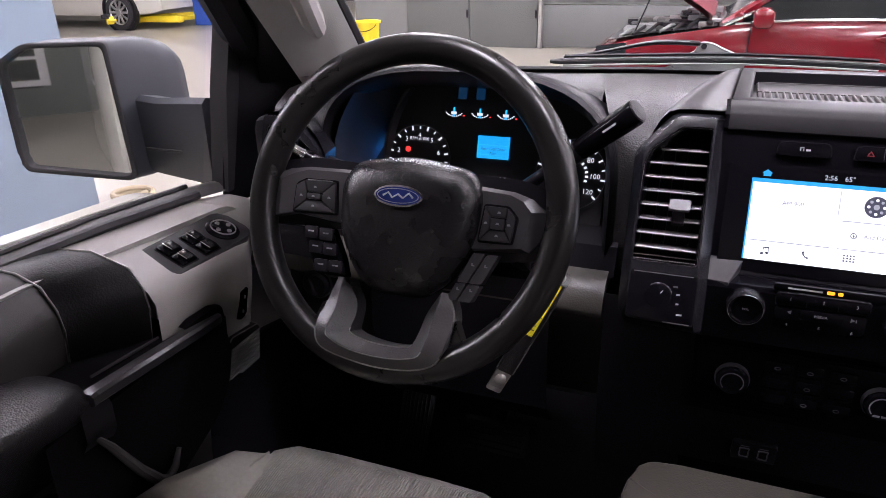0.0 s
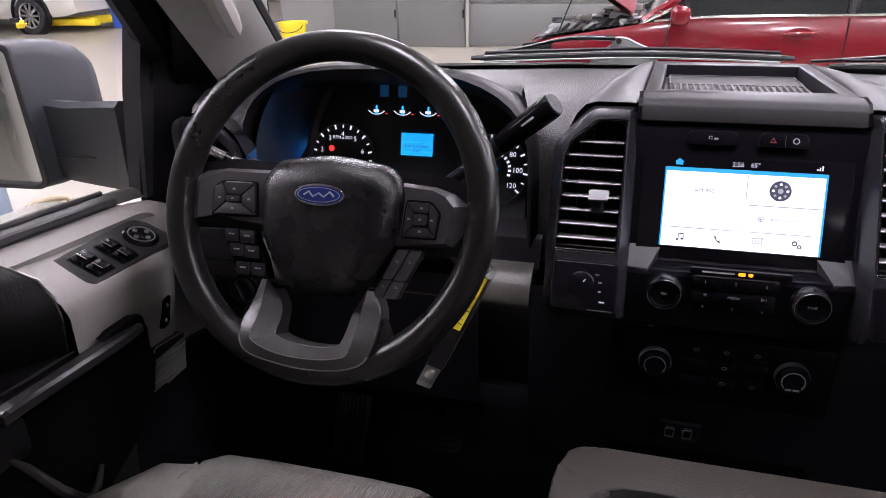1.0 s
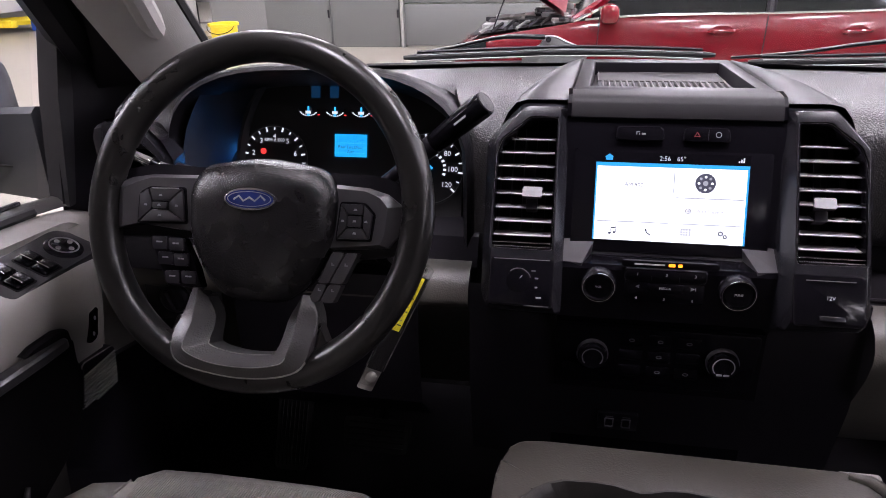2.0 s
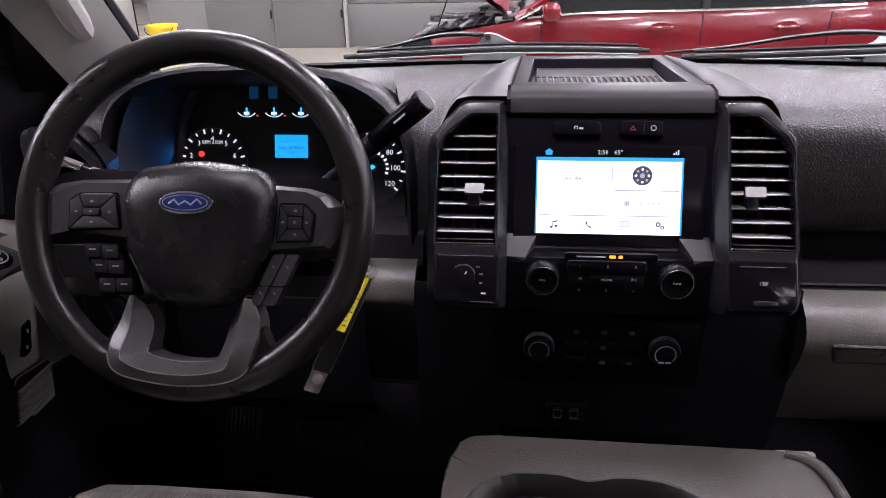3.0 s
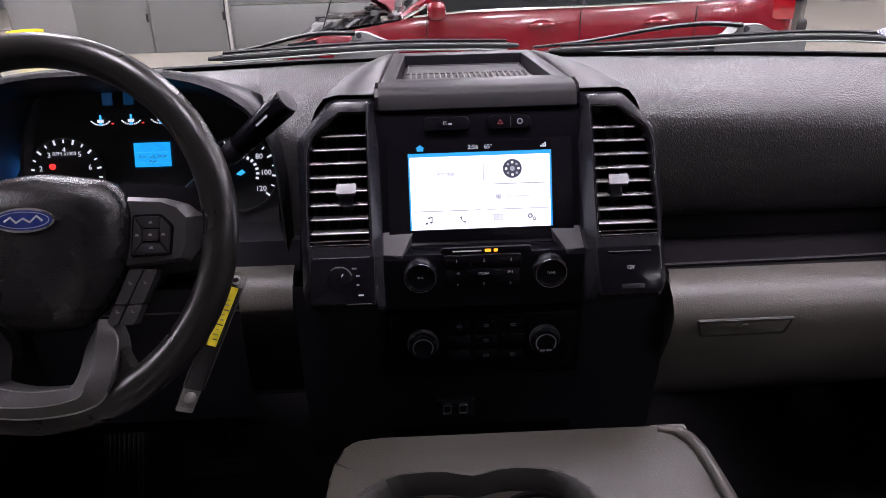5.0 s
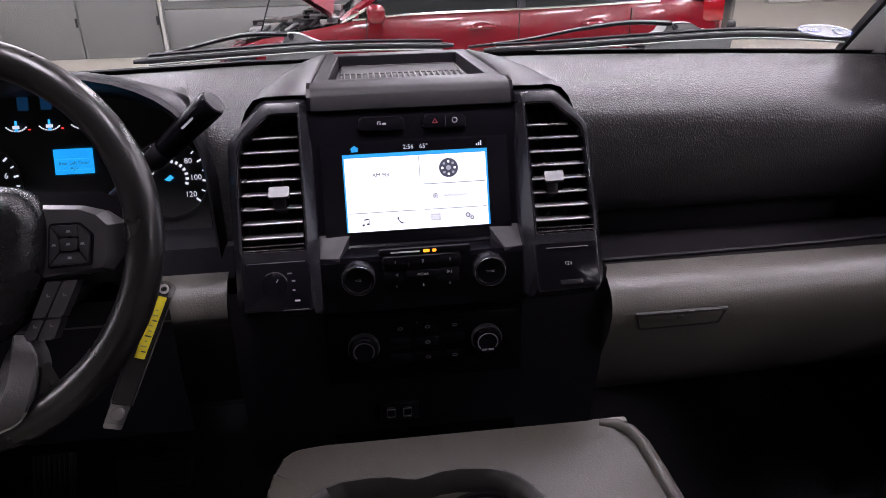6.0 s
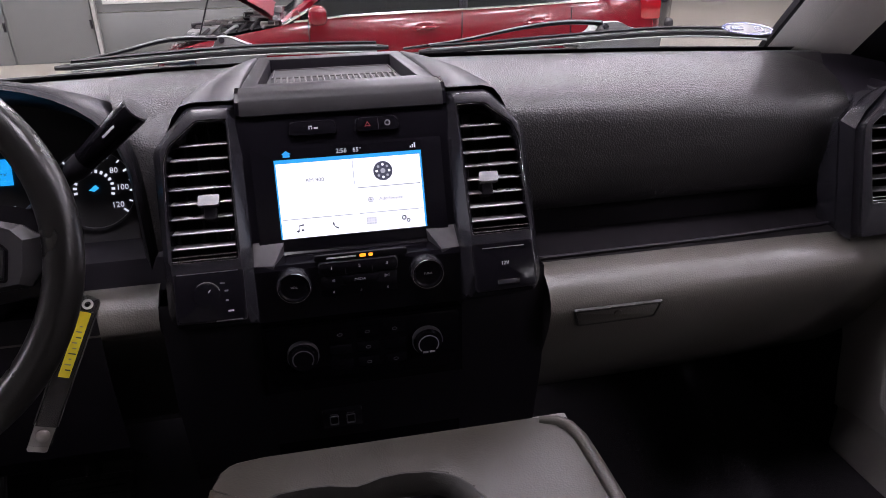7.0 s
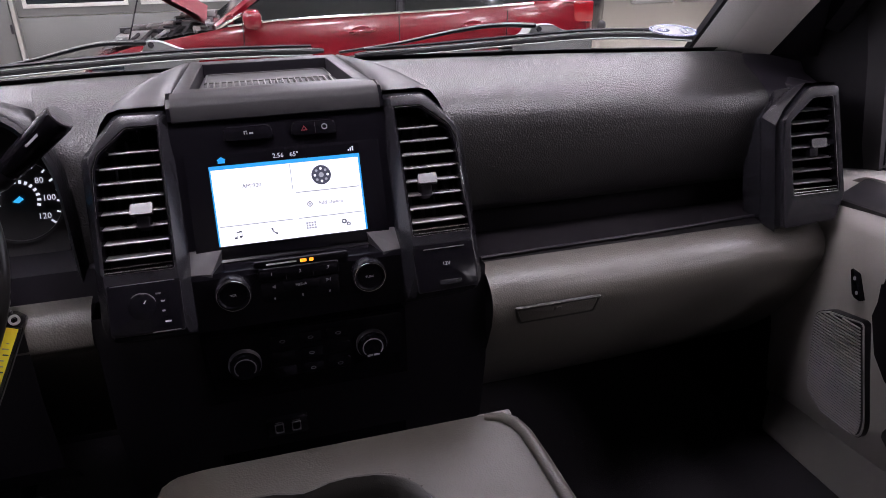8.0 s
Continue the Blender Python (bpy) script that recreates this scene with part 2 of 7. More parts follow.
def turned(profile, sides=32):
    """A body of revolution about z from (radius, height) pairs."""
    rows = [[(r * math.cos(a), r * math.sin(a), z) for a in (2 * math.pi * j / sides for j in range(sides))] for r, z in profile]
    return loft(rows, closed=True, caps=True)


def hoop(profile, sides=40):
    """A closed ring of revolution about z from a loop of (radius, height) pairs."""
    rows = [[(r * math.cos(a), r * math.sin(a), z) for r, z in profile] for a in (2 * math.pi * j / sides for j in range(sides + 1))]
    bm = loft(rows, closed=True)
    bmesh.ops.remove_doubles(bm, verts=bm.verts, dist=1e-6)
    return bm


def merge(*bms):
    out = bmesh.new()
    for b in bms:
        me = bpy.data.meshes.new("tmp")
        b.to_mesh(me)
        b.free()
        out.from_mesh(me)
        bpy.data.meshes.remove(me)
    return out


def writing(text, size, M, material, parent, name="lettering", label=""):
    """Letters of Blender's own font, flat on M's plane, centred on its origin."""
    cu = bpy.data.curves.new("tmp", "FONT")
    cu.body, cu.size, cu.align_x, cu.align_y = text, size, "CENTER", "CENTER"
    cu.resolution_u = 2
    ob = bpy.data.objects.new("tmp", cu)
    scene.collection.objects.link(ob)
    me = bpy.data.meshes.new_from_object(ob.evaluated_get(bpy.context.evaluated_depsgraph_get()))
    bm = bmesh.new()
    bm.from_mesh(me)
    bpy.data.objects.remove(ob)
    bpy.data.curves.remove(cu)
    bpy.data.meshes.remove(me)
    return part(name, bm, material, parent, label, M)


def at(M, u, v, w=0.0, turn=0.0):
    return M @ pose(u, v, w, 0, 0, turn)


def quad(u0, v0, u1, v1, w):
    return slab([(u0, v0), (u1, v0), (u1, v1), (u0, v1)], w - 0.0003, w)


def arc(cx, cy, r, a0, a1, n):
    return [(cx + r * math.cos(radians(a0 + (a1 - a0) * i / n)), cy + r * math.sin(radians(a0 + (a1 - a0) * i / n))) for i in range(n + 1)]


def ellipse(cx, cy, a, b, n=32):
    return [(cx + a * math.cos(2 * math.pi * i / n), cy + b * math.sin(2 * math.pi * i / n)) for i in range(n)]

def inset(pts, d):
    """The convex outline pts, moved inwards by d."""
    n = len(pts)
    turn = 1 if sum(a[0] * b[1] - b[0] * a[1] for a, b in zip(pts, pts[1:] + pts[:1])) > 0 else -1
    out = []
    for i in range(n):
        a, b, c = Vector(pts[i - 1]), Vector(pts[i]), Vector(pts[(i + 1) % n])
        e, f = (b - a).normalized(), (c - b).normalized()
        m, q = Vector((-e.y, e.x)) * turn, Vector((-f.y, f.x)) * turn
        k = (m + q) / max(0.3, 1 + m.dot(q))
        out.append((b.x + k.x * d, b.y + k.y * d))
    return out


def shrunk(pts, k):
    """The outline pts drawn together towards its middle by the factor k."""
    cx, cy = sum(q[0] for q in pts) / len(pts), sum(q[1] for q in pts) / len(pts)
    return [(cx + (x - cx) * k, cy + (y - cy) * k) for x, y in pts]


def eased(pts, steps=4):
    """A smooth curve through pts (Catmull-Rom), open at its ends."""
    out = []
    for i in range(len(pts) - 1):
        a, b, c, d = (Vector(pts[max(0, min(len(pts) - 1, i + k))]) for k in (-1, 0, 1, 2))
        for j in range(steps):
            t = j / steps
            out.append(tuple(0.5 * (2 * b + (c - a) * t + (2 * a - 5 * b + 4 * c - d) * t * t + (3 * b - a - 3 * c + d) * t ** 3)))
    return out + [tuple(pts[-1])]


def reach(pts, c, a):
    """Where the ray from c at the angle a leaves the outline pts."""
    d = Vector((math.cos(a), math.sin(a)))
    best = 0.0
    for p, q in zip(pts, pts[1:] + pts[:1]):
        e, o = Vector(q) - Vector(p), Vector(p) - Vector(c)
        det = e.x * d.y - e.y * d.x
        if abs(det) > 1e-12:
            t, k = (e.x * o.y - e.y * o.x) / det, (d.x * o.y - d.y * o.x) / det
            if -1e-6 <= k <= 1 + 1e-6 and t > best:
                best = t
    return (c[0] + d.x * best, c[1] + d.y * best)

# ---- garage: floor, walls, ceiling, lights ----
def setting(name, bm, material, label, category, **k):
    return tagged(part(name, bm, material, None, sharp=30, **k), label, category, kind="structure")


setting("floor", box((-2, 4.5, -0.05), (40, 29, 0.1)), FLOORM, "polished tan epoxy garage floor", "floor")
setting("wall_north", box((-2, 19.1, 2.15), (40, 0.2, 4.3)), WALLM, "light grey painted garage wall", "wall")
setting("wall_west", box((-22.1, 4.5, 2.15), (0.2, 29, 4.3)), WALLM, "light grey painted garage wall", "wall")
setting("wall_east", box((18.1, 4.5, 2.15), (0.2, 29, 4.3)), WALLM, "light grey painted garage wall", "wall")
setting("wall_south", box((-2, -10.1, 2.15), (40, 0.2, 4.3)), DARKWALL, "dark grey painted garage wall", "wall")
setting("ceiling", box((-2, 4.5, 4.35), (40, 29, 0.1)), WHITE, "white painted garage ceiling", "ceiling")
# the partition that stands behind the red car
setting("wall_partition", merge(box((-5.45, 10.1, 2.15), (0.9, 0.2, 4.3)), box((-0.475, 10.1, 4.15), (9.05, 0.2, 0.3)), box((3.6, 10.1, 2.0), (0.9, 0.2, 4.0)), box((-3.85, 10.1, 2.0), (2.3, 0.2, 4.0))), WALLM, "grey painted partition wall round an overhead door", "wall")


def ceiling_lamp(x, y):
    lamp = thing("ceiling_light", (x, y, 4.3), "unseen white rectangular ceiling light panel, placed for the light", "ceiling light", "ceiling lights")
    part("housing", box((x, y, 4.27), (0.66, 1.28, 0.06), 0.01), WHITE, lamp)
    part("diffuser", box((x, y, 4.225), (0.56, 1.18, 0.04), 0.012, 2), TUBE, lamp)


# assumed rows of ceiling panels, all out of view
for lx in (-11.0, -8.0, -5.0, -2.0, 1.0, 4.0, 7.0, 10.0):
    for ly in (3.0, 5.8, 8.6, 14.0):
        ceiling_lamp(lx, ly)
# extra unseen panels, added where they brighten pad, glove box and doors
for lx, ly in ((-0.5, -0.65), (1.3, -0.65), (3.4, -0.65), (5.8, -0.65), (8.2, -0.65), (-3.4, -0.65), (-5.8, -0.65), (-8.2, -0.65), (2.4, -3.9), (5.6, -4.6), (8.0, -4.0), (6.6, -7.0), (-8.0, 1.2), (7.4, 1.2)):
    ceiling_lamp(lx, ly)


def overhead_door(x0, x1, y):
    d = thing("overhead_door", ((x0 + x1) / 2, y, 0), "closed grey sectional overhead garage door with low windows", "garage door")
    h = 0.62
    for k in range(6):
        part("door_panel", box(((x0 + x1) / 2, y, 0.02 + h * k + h / 2), (x1 - x0, 0.06, h - 0.012), 0.006), DOORM, d)
        if k in (1, 3):
            n = 4
            for j in range(n):
                cx = x0 + (x1 - x0) * (j + 0.5) / n
                w = (x1 - x0) / n - 0.16
                cz = 0.02 + h * k + h / 2
                fr = part("window_frame", ring([(cx - w / 2, cz - 0.2), (cx + w / 2, cz - 0.2), (cx + w / 2, cz + 0.2), (cx - w / 2, cz + 0.2)], [(cx - w / 2 + 0.05, cz - 0.15), (cx + w / 2 - 0.05, cz - 0.15), (cx + w / 2 - 0.05, cz + 0.15), (cx - w / 2 + 0.05, cz + 0.15)], 0.03, 0.055, 0.004), WHITE, d, "white window frame", M=Matrix(((1, 0, 0, 0), (0, 0, -1, y), (0, 1, 0, 0), (0, 0, 0, 1))))
                part("pane", box((cx, y - 0.036, cz), (w - 0.1, 0.006, 0.3)), TINT, fr, "dark glass pane")
    for x in (x0 - 0.04, x1 + 0.04):
        part("track", box((x, y - 0.05, 2.0), (0.05, 0.1, 4.0), 0.006), ALLOY, d)


overhead_door(-2.7, 3.1, 10.02)
# plain wall panels and service door beside it
for k, x in enumerate((-3.32, -4.42)):
    p = thing("wall_panel", (x, 9.98, 0), "plain grey steel service door in the partition", "door", "service doors")
    part("leaf", box((x, 9.99, 1.2), (1.06, 0.05, 2.4), 0.008), DOORM, p)
    part("hinge", box((x + 0.51, 9.955, 0.5), (0.03, 0.02, 0.12), 0.004), BLACK, p, "dark hinge")

bucket = thing("bucket", (-5.25, 9.1, 0), "yellow plastic bucket on the floor by the wall", "bucket")
part("tub", turned([(0.17, 0.0), (0.2, 0.42), (0.225, 0.425), (0.225, 0.46), (0.2, 0.46), (0.17, 0.03)]), LIFTYEL, bucket, M=pose(-5.25, 9.1, 0))
part("handle", tube([(-5.25 + 0.21 * math.cos(a), 9.0 - 0.1 * math.sin(a), 0.42 - 0.1 * math.sin(a)) for a in (math.pi * i / 8 for i in range(9))], 0.006), BLACK, bucket)
cab = thing("utility_cabinet", (-6.4, 9.6, 0), "white metal utility cabinet standing by the partition", "cabinet")
part("body", box((-6.35, 9.6, 1.0), (0.55, 0.6, 2.0), 0.01), WHITE, cab)
part("door", box((-6.35, 9.285, 1.02), (0.5, 0.03, 1.9), 0.008), WHITE, cab)
part("plinth", box((-6.35, 9.33, 0.04), (0.6, 0.12, 0.08), 0.004), TAN, cab)
crate = thing("parts_shelf", (-5.75, 10.2, 0), "grey metal parts shelf against the wall", "shelf")
for z in (0.3, 0.8, 1.3):
    part("shelf_board", box((-6.1, 10.9, z), (0.8, 0.5, 0.03), 0.004), ALLOY, crate)
for dx in (-0.4, 0.4):
    part("post", box((-6.1 + dx, 10.65, 0.9), (0.04, 0.04, 1.8), 0.004), BLACK, crate)
part("pallet", box((-6.1, 10.8, 0.06), (1.0, 0.8, 0.12), 0.006), TAN, crate)

# light blue steel post beside the truck, and the coil at its foot
post = thing("equipment_post", (-4.1, 1.75, 0), "tall light blue painted steel equipment housing", "equipment")
part("housing", box((-4.22, 1.65, 1.3), (1.4, 0.9, 2.6), 0.02), BLUEPANEL, post)
part("foot", box((-4.22, 1.65, 0.02), (1.44, 0.94, 0.04), 0.006), BLUEPOST, post)
coil = thing("hose_coil", (-3.5, 2.35, 0), "coiled tan hose lying on the floor", "hose")
part("hose", tube([((0.12 - 0.002 * (i // 24)) * math.cos(i * math.pi / 12) - 3.46, (0.12) * math.sin(i * math.pi / 12) + 2.3, 0.02 + 0.03 * i / 24) for i in range(97)], 0.018, 8), TAN, coil)


# ---- parked vehicles ----
def wheel_set(parent, x, y, r, out):
    """A car wheel with tyre and ten-spoke rim at (x, y), facing out (+1 or -1 along y)."""
    M = pose(x, y, r, 90 if out < 0 else -90, 0, 0)
    w = part("wheel", turned([(r * 0.66, -0.1), (r * 0.95, -0.1), (r, -0.07), (r, 0.07), (r * 0.95, 0.1), (r * 0.7, 0.1), (r * 0.66, 0.08)], 40), RUBBER, parent, "black tyre", M)
    spokes = [box((r * 0.36, 0, 0.085), (r * 0.6, 0.045, 0.03), 0.006) for _ in range(10)]
    for k, b in enumerate(spokes):
        b.transform(pose(0, 0, 0, 0, 0, 36 * k))
    part("rim", merge(turned([(r * 0.6, 0.06), (r * 0.68, 0.06), (r * 0.69, 0.105), (r * 0.66, 0.105), (r * 0.62, 0.08)], 40), turned([(0.001, 0.07), (r * 0.17, 0.07), (r * 0.15, 0.11), (0.001, 0.115)], 24), *spokes), ALLOY, w, "alloy rim", M)
    part("brake_disc", turned([(0.01, 0.0), (r * 0.5, 0.0), (r * 0.5, 0.03), (0.01, 0.03)], 24), BLACK, w, M=M)


def body_rows(x0, length, y0, width, stations):
    """Half-outline stations (fraction of length, half-width factor, list of height) swept across to the far side."""
    rows = []
    for f, k, zs in stations:
        x = x0 + f * length
        h = width / 2 * k
        yc = y0 + width / 2
        zb, zl, zm, zt = zs
        rows.append([(x, yc - h * 0.93, zb), (x, yc - h * 0.985, zl), (x, yc - h, (zl + zm) / 2), (x, yc - h * 0.985, zm - 0.05), (x, yc - h * 0.955, zm), (x, yc - h * 0.8, zt), (x, yc, zt + 0.015), (x, yc + h * 0.8, zt), (x, yc + h * 0.955, zm), (x, yc + h * 0.985, zm - 0.05), (x, yc + h, (zl + zm) / 2), (x, yc + h * 0.985, zl), (x, yc + h * 0.93, zb)])
    return rows


# red car with its bonnet up, across in front of the truck
RX, RL, RY, RW = -1.16, 4.25, 4.88, 1.78
red = thing("red_car", (RX + RL / 2, RY + RW / 2, 0), "red compact car parked crosswise with its bonnet open", "car")
part("body", loft(body_rows(RX, RL, RY, RW, [
    (0.0, 0.7, (0.3, 0.45, 0.6, 0.62)), (0.012, 0.8, (0.25, 0.42, 0.66, 0.68)), (0.035, 0.88, (0.22, 0.4, 0.72, 0.73)), (0.09, 0.96, (0.2, 0.36, 0.79, 0.78)), (0.2, 0.99, (0.2, 0.36, 0.865, 0.83)),
    (0.27, 1.0, (0.2, 0.36, 0.915, 0.9)), (0.34, 1.0, (0.2, 0.36, 0.935, 0.94)), (0.5, 1.0, (0.2, 0.36, 0.95, 0.95)), (0.7, 1.0, (0.2, 0.36, 0.975, 0.975)),
    (0.85, 0.99, (0.2, 0.36, 1.0, 1.0)), (0.95, 0.93, (0.24, 0.4, 1.0, 1.0)), (0.985, 0.86, (0.3, 0.42, 0.96, 0.97)), (1.0, 0.78, (0.34, 0.46, 0.9, 0.92))]), caps=True), REDCAR, red, sharp=50)
part("cabin", loft([[(x, RY + RW / 2 + s * RW / 2 * k, z) for s, k, z in ((-1, 0.93, zl), (-1, 0.72, zt), (1, 0.72, zt), (1, 0.93, zl))] for x, zl, zt in (
    (RX + 1.02, 0.9, 0.905), (RX + 1.75, 0.94, 1.42), (RX + 2.4, 0.95, 1.48), (RX + 3.4, 0.97, 1.44), (RX + 4.1, 0.98, 1.0))], caps=True), TINT, red, "dark glass cabin", sharp=25)
part("roof", loft([[(x, RY + RW / 2 + s * 0.64, z) for s in (-1, -0.5, 0.5, 1)] for x, z in ((RX + 1.7, 1.425), (RX + 2.4, 1.495), (RX + 3.4, 1.455), (RX + 3.7, 1.36))]), REDCAR, red, "red roof panel")
part("beltline_strip", tube([(RX + 1.1, RY + 0.04, 0.915), (RX + 1.5, RY + 0.03, 0.945), (RX + 2.6, RY + 0.028, 0.962), (RX + 3.6, RY + 0.035, 0.985)], 0.011, 8), CHROME, red, "bright beltline strip")
for x, y1, zt in ((RX + 2.45, RY + 0.05, 1.46), (RX + 1.12, RY + 0.06, 1.0)):
    part("pillar", tube([(x, RY + 0.05, 0.955), (x + 0.05, RY + 0.24, zt)], 0.035, 8), REDCAR if zt < 1.1 else BLACK, red)
part("windscreen_pillar", tube([(RX + 1.02, RY + 0.1, 0.9), (RX + 1.4, RY + 0.16, 1.16), (RX + 1.78, RY + 0.25, 1.43)], 0.04, 8), REDCAR, red)
part("bonnet", loft([[(RX + 0.95 - 0.85 * f, RY + 0.22 + w * 1.34, 0.95 + 0.55 * f + 0.04 * math.sin(math.pi * w)) for w in (0, 0.1, 0.5, 0.9, 1.0)] for f in (0, 0.3, 0.7, 1.0)] + [[(RX + 0.93 - 0.85 * f, RY + 0.24 + w * 1.3, 0.92 + 0.55 * f) for w in (0, 0.1, 0.5, 0.9, 1.0)] for f in (1.0, 0.5, 0.0)]), REDINNER, red, "raised red bonnet")
part("bonnet_prop", tube([(RX + 0.35, RY + 0.3, 0.8), (RX + 0.52, RY + 0.32, 1.25)], 0.006, 6), BLACK, red, "thin prop rod")
bay = part("engine_bay", loft([[(RX + 0.16, RY + w, 0.765), (RX + 0.5, RY + w, 0.82), (RX + 0.98, RY + w, 0.88)] for w in (0.22, 0.9, 1.56)]), RUBBER, red, "dark open engine bay")
rng = random.Random(3)
for k in range(26):
    d = (rng.uniform(0.05, 0.2), rng.uniform(0.05, 0.2), rng.uniform(0.02, 0.06))
    f = rng.uniform(0.25, 0.95)
    part("engine_part", box((RX + f, RY + rng.uniform(0.25, 1.5), 0.755 + 0.13 * f + d[2] / 3 + 0.02 * rng.random()), d, 0.008), rng.choice((BLACK, RUBBER, SOFT, SATIN, GREY, COWLGREY)), bay)
for k in range(7):
    x = RX + 0.25 + 0.1 * k
    part("hose", tube([(x, RY + 0.24, 0.79 + 0.012 * k), (x + 0.08, RY + 0.34, 0.835 + 0.012 * k + 0.01 * (k % 3)), (x + 0.2, RY + 0.55, 0.82 + 0.012 * k)], 0.014, 8), COWLGREY if k % 3 == 0 else RUBBER, bay)
part("headlight", loft([[(RX + 0.03 + 0.33 * f, RY + 0.16 - 0.12 * f - 0.008, z) for z in (0.62, 0.66 + 0.03 * f, 0.7 + 0.05 * f, 0.715 + 0.055 * f)] for f in (0.15, 0.5, 0.9)]), TINT, red, "clear headlight")
door_mirror = part("door_mirror", box((RX + 1.28, RY - 0.1, 0.97), (0.14, 0.2, 0.14), 0.045, 3), REDCAR, red, "red door mirror")
part("mirror_stalk", box((RX + 1.3, RY + 0.01, 0.93), (0.06, 0.12, 0.04), 0.01), BLACK, door_mirror)
part("mirror_trim", tube([(RX + 1.02, RY + 0.06, 0.9), (RX + 1.22, RY + 0.05, 1.0)], 0.014, 6), CHROME, red, "bright corner trim")
for x in (RX + 2.12, RX + 3.05):
    part("door_handle", tube([(x - 0.1, RY - 0.005, 0.83), (x - 0.07, RY - 0.03, 0.835), (x + 0.07, RY - 0.03, 0.84), (x + 0.1, RY - 0.005, 0.845)], 0.014, 8), REDCAR, red)
    part("handle_recess", turned([(0.001, 0.0), (0.07, 0.0), (0.065, 0.006), (0.001, 0.004)], 24), REDCAR, red, M=pose(x, RY + 0.004, 0.835, 90) @ Matrix.Diagonal((1.2, 0.6, 1, 1)))
for x in (RX + 1.2, RX + 2.42, RX + 3.35):
    part("door_gap", tube([(x, RY + 0.008, 0.35), (x, RY - 0.001, 0.65), (x + 0.01, RY + 0.012, 0.94)], 0.004, 6), BLACK, red, "dark door gap")
part("tail_light", box((RX + RL - 0.16, RY + 0.09, 0.9), (0.2, 0.05, 0.18), 0.02), TAILRED, red, "red tail light")
for x in (RX + 0.8, RX + 3.42):
    for y, o in ((RY + 0.1, -1), (RY + RW - 0.1, 1)):
        wheel_set(red, x, y, 0.32, o)

# white car by a lift, far off
WX, WY = -15.6, 11.0
white = thing("white_car", (WX + 2.2, WY + 0.9, 0), "white car parked beside a two-post lift", "car")
part("body", loft(body_rows(WX, 4.6, WY, 1.8, [
    (0.0, 0.8, (0.35, 0.45, 0.7, 0.75)), (0.05, 0.94, (0.3, 0.4, 0.8, 0.82)), (0.3, 1.0, (0.28, 0.36, 0.95, 0.96)), (0.7, 1.0, (0.28, 0.36, 1.0, 1.0)), (0.95, 0.94, (0.34, 0.42, 1.0, 1.02)), (1.0, 0.84, (0.4, 0.5, 0.9, 0.95))]), caps=True), WHITECAR, white, sharp=50)
part("cabin", loft([[(x, WY + 0.9 + s * 0.9 * k, z) for s, k, z in ((-1, 0.95, zl), (-1, 0.75, zt), (1, 0.75, zt), (1, 0.95, zl))] for x, zl, zt in ((WX + 1.2, 0.94, 0.95), (WX + 1.9, 0.96, 1.5), (WX + 3.5, 0.99, 1.55), (WX + 4.4, 0.99, 1.05))], caps=True), TINT, white, "dark glass cabin")
for x in (WX + 0.9, WX + 3.62):
    wheel_set(white, x, WY + 0.06, 0.36, -1)
    part("wheel_arch", hoop([(0.38, -0.06), (0.44, -0.06), (0.44, 0.05), (0.38, 0.05)], 40), BLACK, white, M=pose(x, WY + 0.02, 0.38, 90))
lift = thing("vehicle_lift", (-11.2, 12.4, 0), "blue vehicle lift post with yellow swing arms near the floor", "vehicle lift")
part("post", box((-10.75, 12.35, 1.8), (0.5, 0.5, 3.6), 0.02), BLUEPOST, lift)
part("arm", box((-11.6, 11.4, 0.2), (1.7, 0.16, 0.13), 0.02), LIFTYEL, lift, "yellow swing arm", M=Matrix.Identity(4))
part("arm", tube([(-11.0, 12.2, 0.2), (-12.3, 10.9, 0.2)], 0.09, 6), LIFTYEL, lift, "yellow swing arm")
part("pad", turned([(0.001, 0), (0.09, 0), (0.09, 0.08), (0.001, 0.08)], 20), RUBBER, lift, M=pose(-12.3, 10.9, 0.24))

# dark vehicles: one behind the truck (seen in the door mirror), one behind the red car
def dark_car(DX, DY, label, sides):
    dark = thing("black_car", (DX + 2.2, DY + 0.9, 0), label, "car", "black cars")
    part("body", loft(body_rows(DX, 4.5, DY, 1.85, [(0.0, 0.8, (0.3, 0.42, 0.72, 0.74)), (0.05, 0.94, (0.22, 0.38, 0.8, 0.84)), (0.3, 1.0, (0.2, 0.36, 0.95, 0.97)), (0.9, 0.98, (0.22, 0.38, 1.0, 1.02)), (0.97, 0.92, (0.3, 0.42, 0.98, 1.0)), (1.0, 0.8, (0.42, 0.52, 0.86, 0.92))]), caps=True), DARKCAR, dark, sharp=50)
    part("cabin", loft([[(x, DY + 0.92 + s * 0.92 * k, z) for s, k, z in ((-1, 0.95, zl), (-1, 0.75, zt), (1, 0.75, zt), (1, 0.95, zl))] for x, zl, zt in ((DX + 1.1, 0.94, 0.95), (DX + 1.8, 0.96, 1.55), (DX + 3.6, 0.99, 1.6), (DX + 4.4, 0.99, 1.05))], caps=True), TINT, dark)
    part("tail_lamp", box((DX + 4.4, DY + 0.12, 0.86), (0.14, 0.12, 0.16), 0.03), CHROME, dark, "clear tail lamp")
    part("bumper", box((DX + 4.4, DY + 0.9, 0.45), (0.24, 1.6, 0.16), 0.05, 3), SOFT, dark, "grey bumper")
    for x in (DX + 0.85, DX + 3.85):
        for o in sides:
            wheel_set(dark, x, DY + (1.8 if o > 0 else 0.05), 0.36, o)


